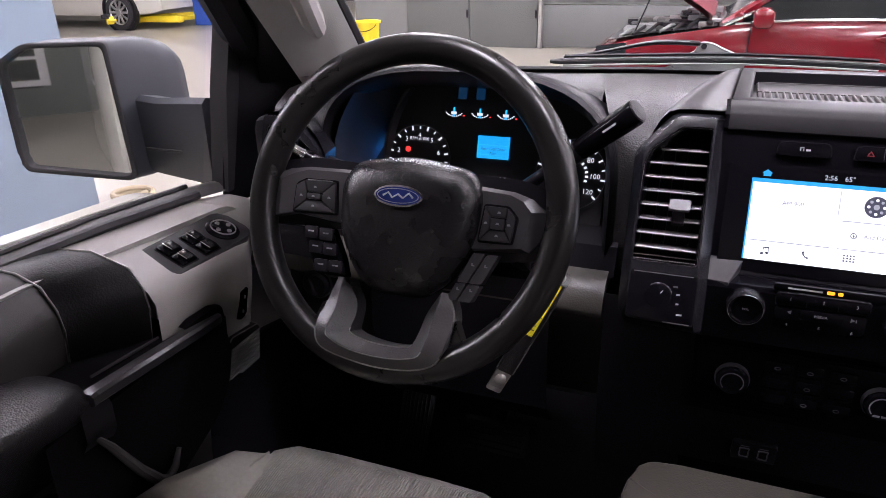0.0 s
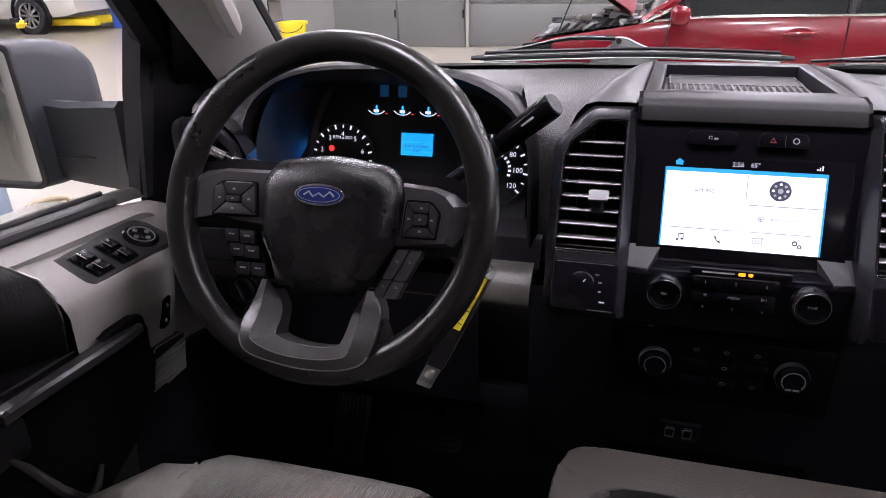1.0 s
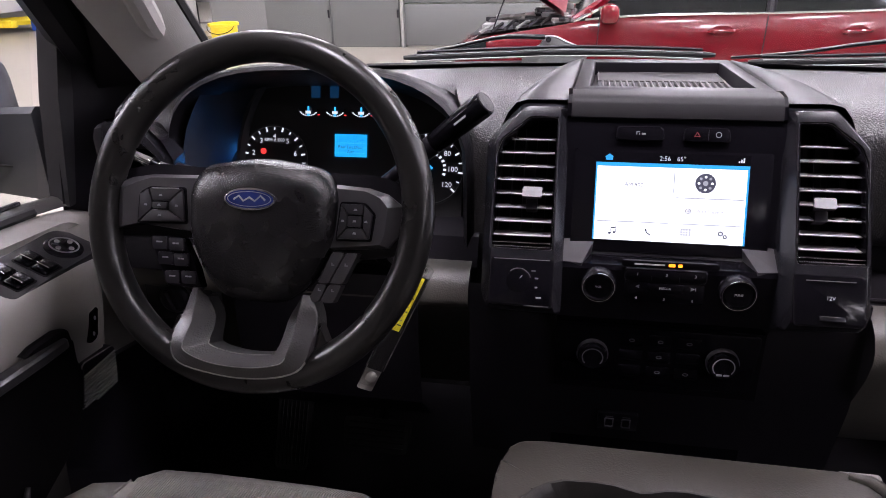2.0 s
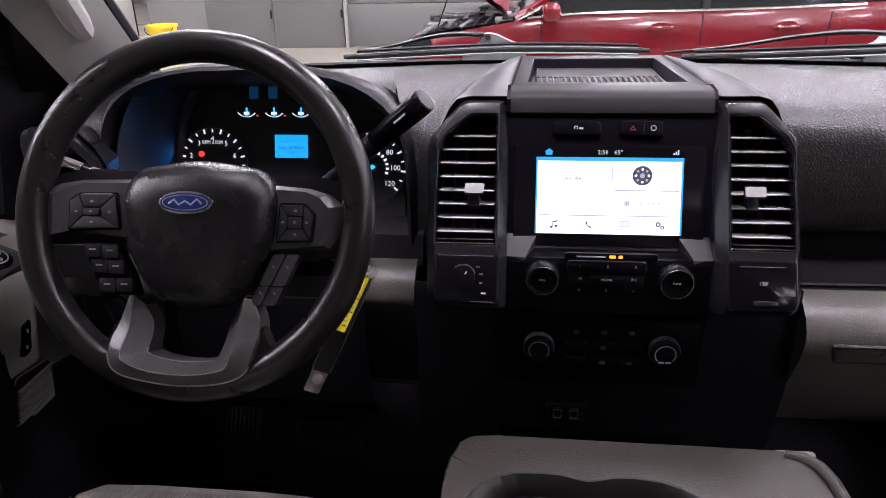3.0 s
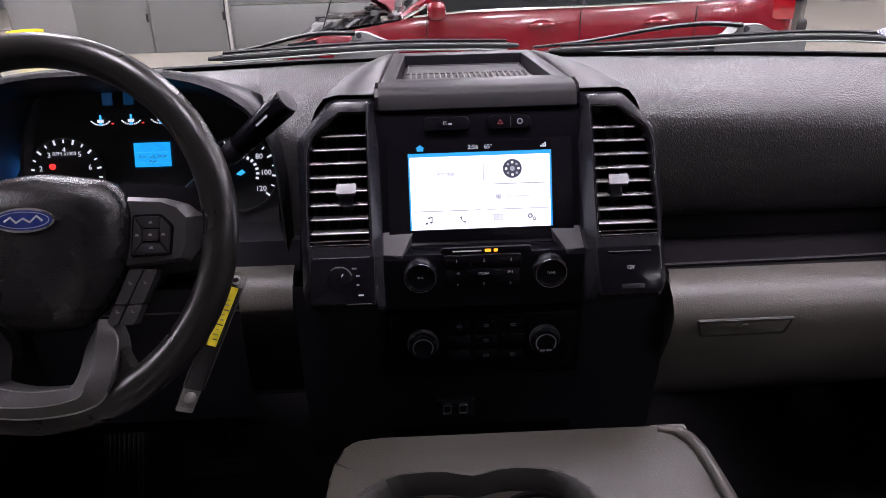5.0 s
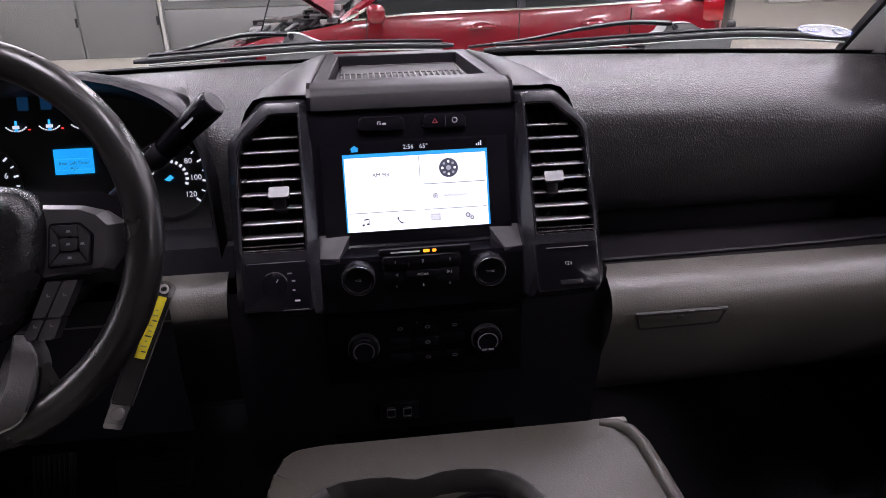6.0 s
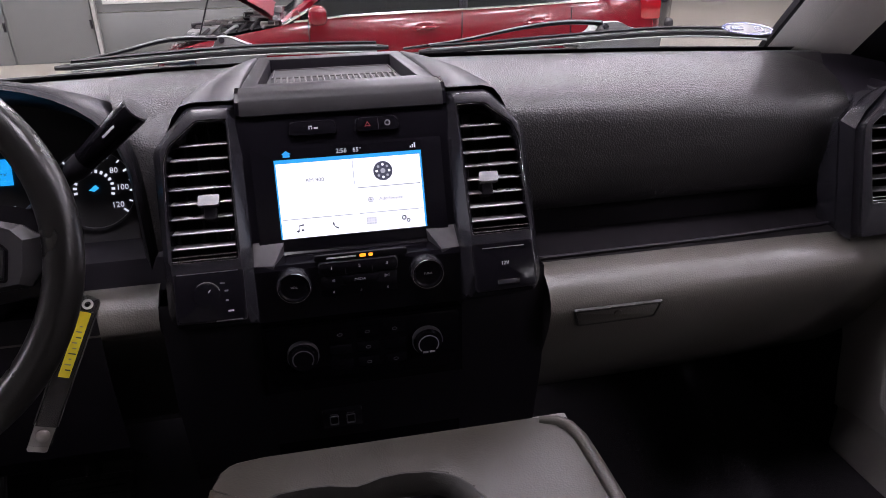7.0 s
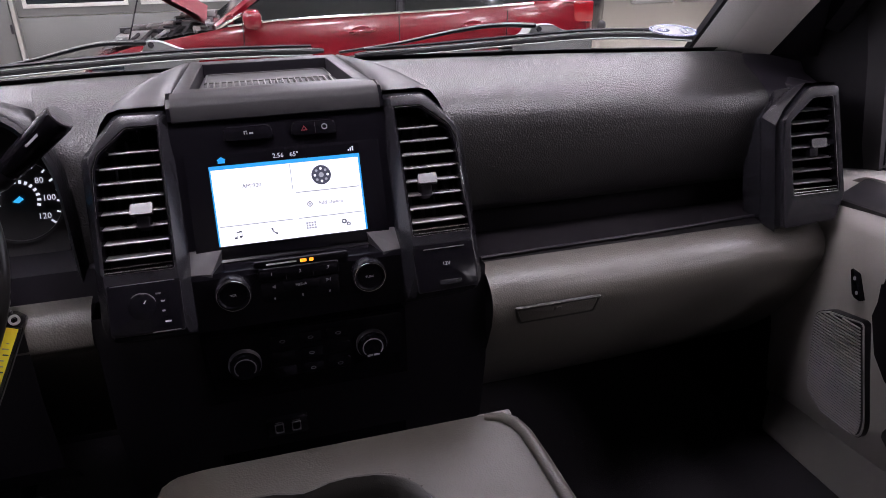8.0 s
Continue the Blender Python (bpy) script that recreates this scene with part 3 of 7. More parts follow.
dark_car(-6.2, -8.6, "black car parked behind the truck", (1,))
dark_car(0.02, 7.3, "black car parked behind the red car", (-1,))
for k, x in enumerate((-1.5,)):
    wf = thing("wall_window", (x, -9.98, 0.2), "dark window in a white frame on the rear garage wall", "window")
    part("frame", ring([(x - 0.42, 0.42), (x + 0.42, 0.42), (x + 0.42, 1.7), (x - 0.42, 1.7)], [(x - 0.32, 0.5), (x + 0.3, 0.5), (x + 0.3, 1.6), (x - 0.32, 1.6)], 0.0, 0.06, 0.01), WHITE, wf, "white frame", Matrix(((1, 0, 0, 0), (0, 0, 1, -10.0), (0, 1, 0, 0), (0, 0, 0, 1))))
    part("pane", box((x, -9.985, 1.0), (0.64, 0.02, 1.2)), TINT, wf, "dark pane")
    part("rail", box((x, -9.96, 0.8), (0.62, 0.03, 0.04), 0.006), WHITE, wf)
for k, x in enumerate((9.9, 11.3)):
    t = thing("wheel_stop", (x, 14.9, 0), "white painted concrete wheel stop on the floor", "wheel stop", "wheel stops")
    part("block", box((x, 14.9, 0.07), (1.1, 0.2, 0.14), 0.03), WHITE, t)

# ---- truck cab shell ----
def yfar(x):
    return 0.34 - 0.26 * x * x


cabshell = thing("truck_cab", (0, -0.9, 0.62), "white pickup cab interior shell with grey trim", "truck cab")
part("floor_pan", box((0.02, -0.75, 0.585), (1.84, 2.6, 0.05), 0.01), CARPET, cabshell, "black carpeted floor")
part("firewall", loft([[(x, 0.42, 0.6), (x, 0.46, 0.95), (x, 0.4, 1.27)] for x in (-0.83, 0.83)]), CARPET, cabshell, "black carpeted firewall")
part("kick_panel", box((-0.815, 0.26, 0.86), (0.03, 0.4, 0.52), 0.01), BLACK, cabshell)
part("kick_panel", box((0.845, 0.26, 0.86), (0.03, 0.4, 0.52), 0.01), BLACK, cabshell)
part("headliner", loft([[(x, y, z - 0.12 * abs(x / 0.72) ** 4) for x in (-0.72, -0.6, -0.3, 0, 0.3, 0.6, 0.72)] for y, z in ((-0.3, 1.815), (-0.34, 1.83), (-0.45, 1.86), (-0.6, 1.9), (-1.2, 1.92), (-2.05, 1.88))]), LINER, cabshell, "grey cloth headliner")
part("roof_panel", loft([[(x, y, z - 0.12 * abs(x / 0.76) ** 4) for x in (-0.76, -0.6, -0.3, 0, 0.3, 0.6, 0.76)] for y, z in ((-0.27, 1.82), (-0.4, 1.88), (-0.6, 1.935), (-1.2, 1.955), (-2.1, 1.91))]), WHITECAR, cabshell, "white roof panel")
part("rear_wall", box((0, -2.08, 0.95), (1.7, 0.06, 0.75), 0.01), BLACK, cabshell)
for s in (-1, 1):
    part("rear_pillar", box((s * 0.72, -2.05, 1.58), (0.2, 0.12, 0.56), 0.02), LINER, cabshell)
    part("b_pillar", loft([[(s * x, y, z) for y in (-0.98, -1.13)] + [(s * (x + 0.06), y, z) for y in (-1.13, -0.98)] for x, z in ((0.84, 0.62), (0.83, 1.15), (0.70, 1.82))], closed=True, caps=True), LINER, cabshell, "grey door pillar")
    part("rear_door_panel", box((s * 0.84, -1.6, 0.9), (0.06, 0.95, 0.56), 0.02), GREY, cabshell)
    part("roof_rail", tube([(s * 0.70, -0.36, 1.79), (s * 0.71, -1.0, 1.83), (s * 0.70, -2.08, 1.8)], 0.045, 8), LINER, cabshell)
    part("windscreen_pillar", loft([[(s * (x - 0.09 * f) + 0.012, y - 0.55 * f, z + 0.485 * f) for x, y, z in ((0.70, 0.24, 1.312), (0.728, 0.205, 1.302), (0.79, 0.165, 1.30), (0.85, 0.24, 1.31), (0.80, 0.3, 1.33))] for f in (-0.12, 0.0, 0.15, 0.3, 0.5, 0.75, 1.0)], closed=True, caps=True), PILLAR, cabshell, "grey windscreen pillar trim", sharp=60)
    part("pillar_seal", tube([(s * (0.702 - 0.09 * f) + 0.012, 0.248 - 0.55 * f, 1.318 + 0.485 * f) for f in (-0.02, 0.3, 0.6, 1.0)], 0.008, 6), RUBBER, cabshell, "black glass seal")
    part("rear_door_skin", slab([(-2.02, 0.58), (-1.03, 0.58), (-1.03, 1.17), (-2.02, 1.18)], 0.0, 0.03, 0.01, corner=0.03), WHITECAR, cabshell, "white rear door skin", Matrix(((0, 0, s, s * 0.905), (1, 0, 0, 0), (0, 1, 0, 0), (0, 0, 0, 1))))
    part("bed_side", slab([(-3.75, 0.55), (-2.06, 0.55), (-2.06, 1.3), (-3.75, 1.3)], 0.0, 0.05, 0.02, corner=0.04), WHITECAR, cabshell, "white bed side", Matrix(((0, 0, s, s * 0.9), (1, 0, 0, 0), (0, 1, 0, 0), (0, 0, 0, 1))))
    part("fender", box((s * 0.92, 0.84, 0.85), (0.12, 1.36, 0.4), 0.05), WHITECAR, cabshell, "white front wing")
# the truck's outer body
part("bonnet_panel", loft([[(x, y, z - 0.03 * (x / 0.85) ** 2) for x in (-0.86, -0.5, 0, 0.5, 0.86)] for y, z in ((0.62, 1.13), (0.9, 1.1), (1.3, 1.05), (1.48, 0.98), (1.52, 0.9))]), WHITECAR, cabshell, "white bonnet")
part("grille", box((0, 1.5, 0.78), (1.5, 0.06, 0.34), 0.02), BLACK, cabshell, "black grille")
part("bumper", box((0, 1.56, 0.52), (1.9, 0.2, 0.22), 0.05, 3), CHROME, cabshell, "chrome front bumper")
part("bed_floor", box((0, -2.92, 0.72), (1.76, 1.62, 0.04), 0.006), BLACK, cabshell)
part("tailgate", box((0, -3.73, 0.98), (1.7, 0.06, 0.56), 0.015), WHITECAR, cabshell, "white tailgate")
for s in (-1, 1):
    for y in (0.95, -2.75):
        part("wheel", turned([(0.2, -0.1), (0.36, -0.1), (0.385, -0.07), (0.385, 0.07), (0.36, 0.1), (0.25, 0.1), (0.22, 0.07), (0.08, 0.08), (0.001, 0.08)], 40), RUBBER, cabshell, "black truck tyre", pose(s * 0.82, y, 0.385, 0, 90 * s, 0))
# grab handle on the driver's pillar
gh = part("grab_handle", tube([(-0.715, 0.13, 1.385), (-0.70, 0.09, 1.405), (-0.685, 0.04, 1.45), (-0.65, -0.09, 1.57), (-0.635, -0.16, 1.63), (-0.64, -0.19, 1.655)], [0.014, 0.018, 0.018, 0.018, 0.018, 0.014], 10), PILLAR, cabshell, "grey grab handle")
# cowl outside the glass
part("cowl", loft([[(x, yfar(x) + 0.015, 1.292), (x, yfar(x) + 0.05, 1.296), (x, yfar(x) + 0.12, 1.285), (x, yfar(x) + 0.28, 1.265), (x, yfar(x) + 0.3, 1.2)] for x in (-0.8, -0.6, -0.4, -0.2, 0, 0.2, 0.4, 0.6, 0.8)]), BLACK, cabshell, "black plastic cowl")
for k in range(2):
    part("cowl_strip", tube([(x, yfar(x) + 0.05 + 0.03 * k, 1.3 + 0.0 * k) for x in (-0.78, -0.5, -0.25, 0, 0.25, 0.5, 0.78)], 0.006, 6), RUBBER if k else COWLGREY, cabshell)
ws = setting("window_1", loft([[(x * (1 - 0.09 * f / 0.72), yfar(x) + 0.004 - (0.62 - 0.2 * x * x) * f, 1.30 + 0.52 * f - 0.07 * f * x * x) for x in (-0.74, -0.5, -0.25, 0, 0.25, 0.5, 0.74)] for f in (0, 0.25, 0.5, 0.75, 1.0)]), GLASS, "clear curved windscreen glass", "windscreen")
ws.visible_shadow = False
part("glass_band", loft([[(x, yfar(x) + 0.001 - 0.02 * f, 1.303 + 0.014 * f) for x in (-0.72, -0.48, -0.24, 0, 0.24, 0.48, 0.72)] for f in (0, 1)]), RUBBER, cabshell, "black edge band of the windscreen")

# sticker on the glass
SM = plane_frame((0.642, 0.2, 1.345), (0.1, -0.45, 0.87), (1, -0.06, 0.16))
st = thing("windscreen_sticker", SM.translation, "oval white sticker with a blue border on the windscreen", "sticker")
part("sheet", slab(ellipse(0, 0, 0.047, 0.0165), 0, 0.0006), COWLGREY, st, M=SM)
part("border", ring(ellipse(0, 0, 0.047, 0.0165), ellipse(0, 0, 0.0415, 0.013), 0.0008, 0.0012), BADGE, st, M=SM)
part("emblem", slab(ellipse(-0.02, 0, 0.012, 0.0045), 0.0008, 0.0013), BADGE, st, M=SM)
part("emblem", ring(ellipse(0.02, 0, 0.008, 0.008), ellipse(0.02, 0, 0.006, 0.006), 0.0008, 0.0013), BADGE, st, M=SM)


def wiper(cap, arm, blade):
    """A wiper: a low grey hump over its pivot, a tapered arm and a ribbed blade, each along its own line."""
    top = Vector(cap[2])
    w = thing("wiper", top, "black windscreen wiper with a grey pivot cap", "wiper", "wipers")
    hump = eased([Vector(q) for q in cap], 3)
    part("pivot_cap", loft([[(x, y - 0.012, z - 0.001) for x, y, z in hump], [(x, y, z) for x, y, z in hump], [(x, y + 0.03, z - 0.004) for x, y, z in hump], [(x, y + 0.06, 1.3) for x, y, z in hump], [(x, y - 0.01, 1.3) for x, y, z in hump], [(x, y - 0.0125, z - 0.002) for x, y, z in hump]]), COWLGREY, w, "weathered grey pivot cap", sharp=50)
    part("nut", turned([(0.001, 0), (0.0045, 0), (0.0045, 0.004), (0.001, 0.004)], 12), BLACK, w, M=pose(top.x + 0.008, top.y - 0.012, top.z - 0.006, 70))
    line = eased([Vector(q) for q in arm], 4)
    n = len(line)
    part("arm", tube(line, [0.0032 + 0.0035 * k / n for k in range(n)], 8, 0.7), BLACK, w, "black tapered arm")
    part("arm_edge", tube([(x, y - 0.004, z + 0.0022) for x, y, z in line[2:]], 0.0013, 6), COWLGREY, w, "pale upper edge of the arm")
    strip = eased([Vector(q) for q in blade], 4)
    bl = part("blade", tube(strip, [0.003] + [0.0052] * (len(strip) - 2) + [0.003], 8), RUBBER, w, "black rubber blade")
    # the thinnest pale tube is a highlight drawn as geometry
    for dy, dz, r, m, what in ((-0.006, -0.006, 0.0018, COWLGREY, "pale edge of the blade"), (0.004, 0.0075, 0.0028, BLACK, "black spine of the blade"), (-0.004, 0.0035, 0.0009, COWLGREY, "painted highlight line along the blade")):
        part("blade_rib", tube([(x, y + dy, z + dz) for x, y, z in strip[1:-1]], r, 6), m, bl, what)


wiper([(-0.208, 0.399, 1.324), (-0.18, 0.4, 1.333), (-0.172, 0.401, 1.3475), (-0.152, 0.403, 1.347), (-0.1325, 0.405, 1.338), (-0.1, 0.407, 1.325)],
      [(-0.38, 0.342, 1.3255), (-0.322, 0.353, 1.334), (-0.257, 0.363, 1.347), (-0.22, 0.367, 1.3505), (-0.172, 0.385, 1.347)],
      [(-0.4, 0.329, 1.3205), (-0.274, 0.3505, 1.3235), (-0.136, 0.365, 1.3265), (-0.01, 0.37, 1.325), (0.1, 0.367, 1.322)])
wiper([(0.425, 0.3626, 1.326), (0.449, 0.357, 1.334), (0.461, 0.3544, 1.347), (0.491, 0.347, 1.349), (0.5135, 0.341, 1.339), (0.56, 0.329, 1.33)],
      [(0.126, 0.376, 1.317), (0.22, 0.367, 1.3265), (0.316, 0.354, 1.343), (0.392, 0.34, 1.3515), (0.462, 0.345, 1.347)],
      [(0.15, 0.364, 1.3125), (0.265, 0.352, 1.3165), (0.408, 0.327, 1.325), (0.539, 0.2945, 1.333), (0.63, 0.267, 1.3328), (0.72, 0.236, 1.327)])

# ---- dashboard ----
dash = thing("dashboard", (0, 0.1, 1.1), "black grained dashboard with a raised centre spine", "dashboard")


def pad_profile(x):
    f = yfar(x)
    d = 0.02 * max(0.0, (x - 0.2) / 0.5)
    return [(x, f + 0.01, 1.29), (x, f - 0.005, 1.309), (x, f - 0.06, 1.314), (x, 0.13, 1.3085 - d * 0.5), (x, 0.09, 1.303 - d * 0.8), (x, 0.07, 1.2975 - d), (x, 0.056, 1.2905 - d), (x, 0.047, 1.282 - d), (x, 0.042, 1.272 - d), (x, 0.04, 1.26 - d), (x, 0.04, 1.2), (x, 0.05, 1.15), (x, 0.058, 1.135), (x, 0.075, 1.128)]


XS = [0.1 + 0.62 * i / 12 for i in range(13)]
def to_end(q, reach_x=None):
    """A point of the pad's profile moved so that the pad ends on a line that runs out towards the windscreen."""
    x, y, z = q
    end = 0.714 + 0.19 * max(0.0, y - 0.04)
    return (0.1 + (x - 0.1) * (end - 0.1) / 0.62 if reach_x is None else reach_x + (end - 0.714) * 0.3, y, z)


END = pad_profile(0.72)
part("passenger_pad", loft([[to_end(q) for q in pad_profile(x)] for x in XS] + [[(x + 0.003, y + 0.002, z - 0.004) for x, y, z in map(to_end, END)]]), PAD, dash, "black grained passenger side pad", sharp=60)
part("pad_end", loft([[(x + 0.001, y + 0.003, z - 0.005) for x, y, z in map(to_end, END)], [(x + 0.05, y * 0.97, z - 0.006) for x, y, z in map(to_end, END)], [to_end((q[0], q[1] * 0.95, q[2] - 0.02), 0.84) for q in END]]), BLACK, dash, "black end panel beside the pad", sharp=60)
# slot under the pad, its shade put into a near-black colour
part("slot_back", box((0.5, 0.09, 1.115), (0.6, 0.02, 0.07)), VOID, dash)
part("slot_floor", box((0.5, 0.04, 1.086), (0.58, 0.12, 0.01)), VOID, dash)
# driver side top pad
part("driver_pad", loft([[(x, yfar(x) + 0.01, 1.29), (x, yfar(x) - 0.005, 1.309), (x, yfar(x) - 0.06, 1.314), (x, 0.18, 1.308), (x, 0.16, 1.3), (x, 0.15, 1.27), (x, 0.15, 1.12)] for x in (-0.76, -0.7, -0.6, -0.5, -0.4, -0.32, -0.285)]), PAD, dash, "black grained driver side pad", sharp=60)


part("pad_front", loft([[(x, 0.2, 1.306), (x, 0.1, 1.302), (x, 0.06, 1.285), (x, 0.045, 1.26), (x, 0.045, 1.1)] for x in (-0.76, -0.71, -0.655)]), PAD, dash, sharp=60)
FLANK = (
    (0.028, ((-0.25, 1.1), (-0.246, 1.1), (-0.232, 1.1), (-0.215, 1.1), (-0.205, 1.1), (-0.12, 1.1))),
    (0.03, ((-0.25, 1.285), (-0.246, 1.272), (-0.232, 1.262), (-0.215, 1.245), (-0.205, 1.22), (-0.12, 1.2))),
    (0.05, ((-0.262, 1.31), (-0.25, 1.302), (-0.232, 1.287), (-0.21, 1.272), (-0.195, 1.25), (-0.12, 1.22))),
    (0.1, ((-0.275, 1.325), (-0.25, 1.32), (-0.22, 1.311), (-0.19, 1.305), (-0.165, 1.302), (-0.12, 1.3))),
    (0.18, ((-0.29, 1.327), (-0.25, 1.323), (-0.21, 1.317), (-0.17, 1.313), (-0.14, 1.311), (-0.1, 1.308))),
    (0.225, ((-0.29, 1.32), (-0.25, 1.319), (-0.21, 1.316), (-0.17, 1.314), (-0.14, 1.3125), (-0.1, 1.31))),
)
FX = (-0.29, -0.25, -0.21, -0.17, -0.14, -0.1)
part("hood_flank", loft([[(x, y, z) for x, z in row] for y, row in FLANK] + [[(x, yfar(x) - d, z) for x in FX] for d, z in ((0.055, 1.3145), (0.005, 1.3095), (-0.01, 1.29))]), PAD, dash, "black grained pad beside the cluster hood", sharp=60)
# centre spine
def spine_row(y, w, z, drop):
    return [(-w - 0.012, y, z - drop), (-w, y, z - 0.012), (-w + 0.012, y, z - 0.002), (-w + 0.05, y, z), (w - 0.05, y, z), (w - 0.012, y, z - 0.002), (w, y, z - 0.012), (w + 0.012, y, z - drop)]


def spine_side(s):
    """One rail of the spine, beside the storage tray."""
    rows = []
    for y, wo, wi, z in ((0.03, 0.192, 0.121, 1.318), (0.055, 0.188, 0.121, 1.322), (0.12, 0.17, 0.117, 1.329), (0.2, 0.15, 0.112, 1.331), (0.29, 0.132, 0.107, 1.326), (0.325, 0.126, 0.105, 1.30)):
        rows.append([(s * (wo + 0.025), y, z - 0.06), (s * (wo + 0.004), y, z - 0.016), (s * (wo - 0.006), y, z - 0.004), (s * (wo - 0.02), y, z), (s * (wi + 0.002), y, z), (s * wi, y, z - 0.002), (s * wi, y, z - 0.04)])
    return loft(rows)


for s in (-1, 1):
    part("spine_rail", spine_side(s), SOFT, dash, "dark grey rail of the centre spine", sharp=60)

# storage tray in the spine
tray = part("storage_tray", merge(
    ring([(-0.119, 0.05), (0.119, 0.05), (0.106, 0.29), (-0.106, 0.29)], [(-0.098, 0.075), (0.098, 0.075), (0.088, 0.262), (-0.088, 0.262)], 1.29, 1.327, 0.003),
    box((0, 0.17, 1.302), (0.2, 0.2, 0.012))), BLACK, dash, "open storage tray with a ribbed mat")
part("mat", box((0, 0.168, 1.31), (0.172, 0.17, 0.004), 0.0015), RUBBER, tray)
for k in range(21):
    part("rib", box((-0.08 + 0.008 * k, 0.13, 1.3145), (0.0026, 0.075, 0.006), 0.001, 1), RIBM, tray)
part("tray_sill", ring([(-0.086, 0.185), (0.086, 0.185), (0.084, 0.255), (-0.084, 0.255)], [(-0.084, 0.187), (0.084, 0.187), (0.082, 0.253), (-0.082, 0.253)], 1.3, 1.3135, 0.001), RIBM, tray)

# centre stack body
part("centre_facing", loft([[(x, y, z) for y, z in ((0.055, 1.327), (0.032, 1.3245), (0.022, 1.316), (0.017, 1.302), (0.02, 1.298), (0.014, 1.289), (0.004, 1.262), (-0.034, 1.152), (-0.04, 1.147), (-0.064, 1.145), (-0.067, 1.14), (-0.067, 1.075), (-0.055, 1.06), (-0.055, 0.965), (-0.03, 0.95), (-0.03, 0.84), (0.02, 0.8))] for x in (-0.124, 0.124)]), GLOSS, dash, "black centre stack facing", sharp=20)
part("screen_brow", loft([[(x, y, z) for y, z in ((0.056, 1.327), (0.034, 1.3255), (0.025, 1.3225), (0.0195, 1.3165), (0.0145, 1.3015), (0.018, 1.299))] for x in (-0.1195, 0.1195)]), BROW, dash, "dark brow over the screen", sharp=50)
for s in (-1, 1):
    part("vent_backing", box((s * 0.17, 0.1, 1.1), (0.1, 0.08, 0.32)), BLACK, dash)
part("lower_facing", loft([[(x, y, z) for y, z in ((-0.045, 1.1), (-0.05, 0.96), (-0.02, 0.82), (0.1, 0.74))] for x in (-0.235, 0.235)]), BLACK, dash, sharp=30)
for s in (-1, 1):
    part("lower_cheek", loft([[(s * 0.235, y, z) for y, z in ((-0.045, 1.1), (-0.05, 0.96), (-0.02, 0.82), (0.1, 0.74))], [(s * 0.235, y, z) for y, z in ((0.2, 1.1), (0.2, 0.96), (0.2, 0.82), (0.2, 0.74))]]), BLACK, dash)

# lower panels: knee bolster on the driver side, glove box on the passenger side
part("knee_panel", loft([[(x, y, z) for y, z in ((0.05, 1.11), (0.0, 1.107), (-0.016, 1.103), (-0.03, 1.092), (-0.039, 1.079), (-0.042, 1.068), (-0.039, 1.06), (-0.03, 1.052), (0.0, 1.03), (0.045, 0.97), (0.11, 0.84))] for x in (-0.78, -0.6, -0.4, -0.2385)]), TAUPE, dash, "taupe lower knee panel", sharp=60)
part("glove_surround", loft([[(x, y + 0.02 * ((x - 0.24) / 0.54) ** 2, z) for y, z in ((-0.012, 1.085), (-0.015, 1.091), (-0.03, 1.0905), (-0.05, 1.085), (-0.066, 1.074), (-0.075, 1.06), (-0.0775, 1.045), (-0.072, 1.02), (-0.054, 0.98), (-0.022, 0.925), (0.01, 0.885), (0.055, 0.84), (0.11, 0.81))] for x in (0.235, 0.3, 0.4, 0.5, 0.6, 0.7, 0.775)]), TAUPE, dash, "taupe glove box panel", sharp=60)
part("panel_seam", tube([(0.24, -0.014, 1.0945), (0.5, -0.009, 1.0945), (0.775, 0.005, 1.0945)], 0.0025, 6), BLACK, dash)

glove = thing("glove_box_latch", (0.32, -0.08, 1.03), "grey recessed glove box latch", "latch")
GM = plane_frame((0.3265, -0.0755, 1.033), (0, -1, -0.27))
part("surround", ring(rounded([(-0.053, -0.015), (0.057, -0.014), (0.062, 0.015), (-0.062, 0.015)], 0.004), rounded([(-0.05, -0.0125), (0.054, -0.0115), (0.0585, 0.012), (-0.0585, 0.012)], 0.003), -0.002, 0.0009, 0.0004), DOORREAR, glove, "dark gap round the paddle", M=GM)
part("paddle", slab([(-0.05, -0.0115), (0.053, -0.0105), (0.057, 0.0095), (-0.057, 0.0095)], -0.004, 0.001, 0.001, corner=0.003), TAUPE, glove, "taupe latch paddle", M=GM)
# dark strip paints the shadow above the paddle, which matches the face
part("lip", slab([(-0.0595, 0.0105), (0.0595, 0.0105), (0.06, 0.0145), (-0.06, 0.0145)], 0.0, 0.002, 0.001), DOORREAR, glove, "upper lip darkened for the shade over the latch", M=GM)
part("lock", turned([(0.001, 0), (0.0055, 0), (0.005, 0.003), (0.001, 0.0032)], 20), TAUPE, glove, "round key lock", M=at(GM, 0, 0.003, 0.0))

# ---- centre vents, with the panels below them ----
VN = (0, -0.8527, 0.5223)
VM = plane_frame((0, 0.012, 1.2985), VN)


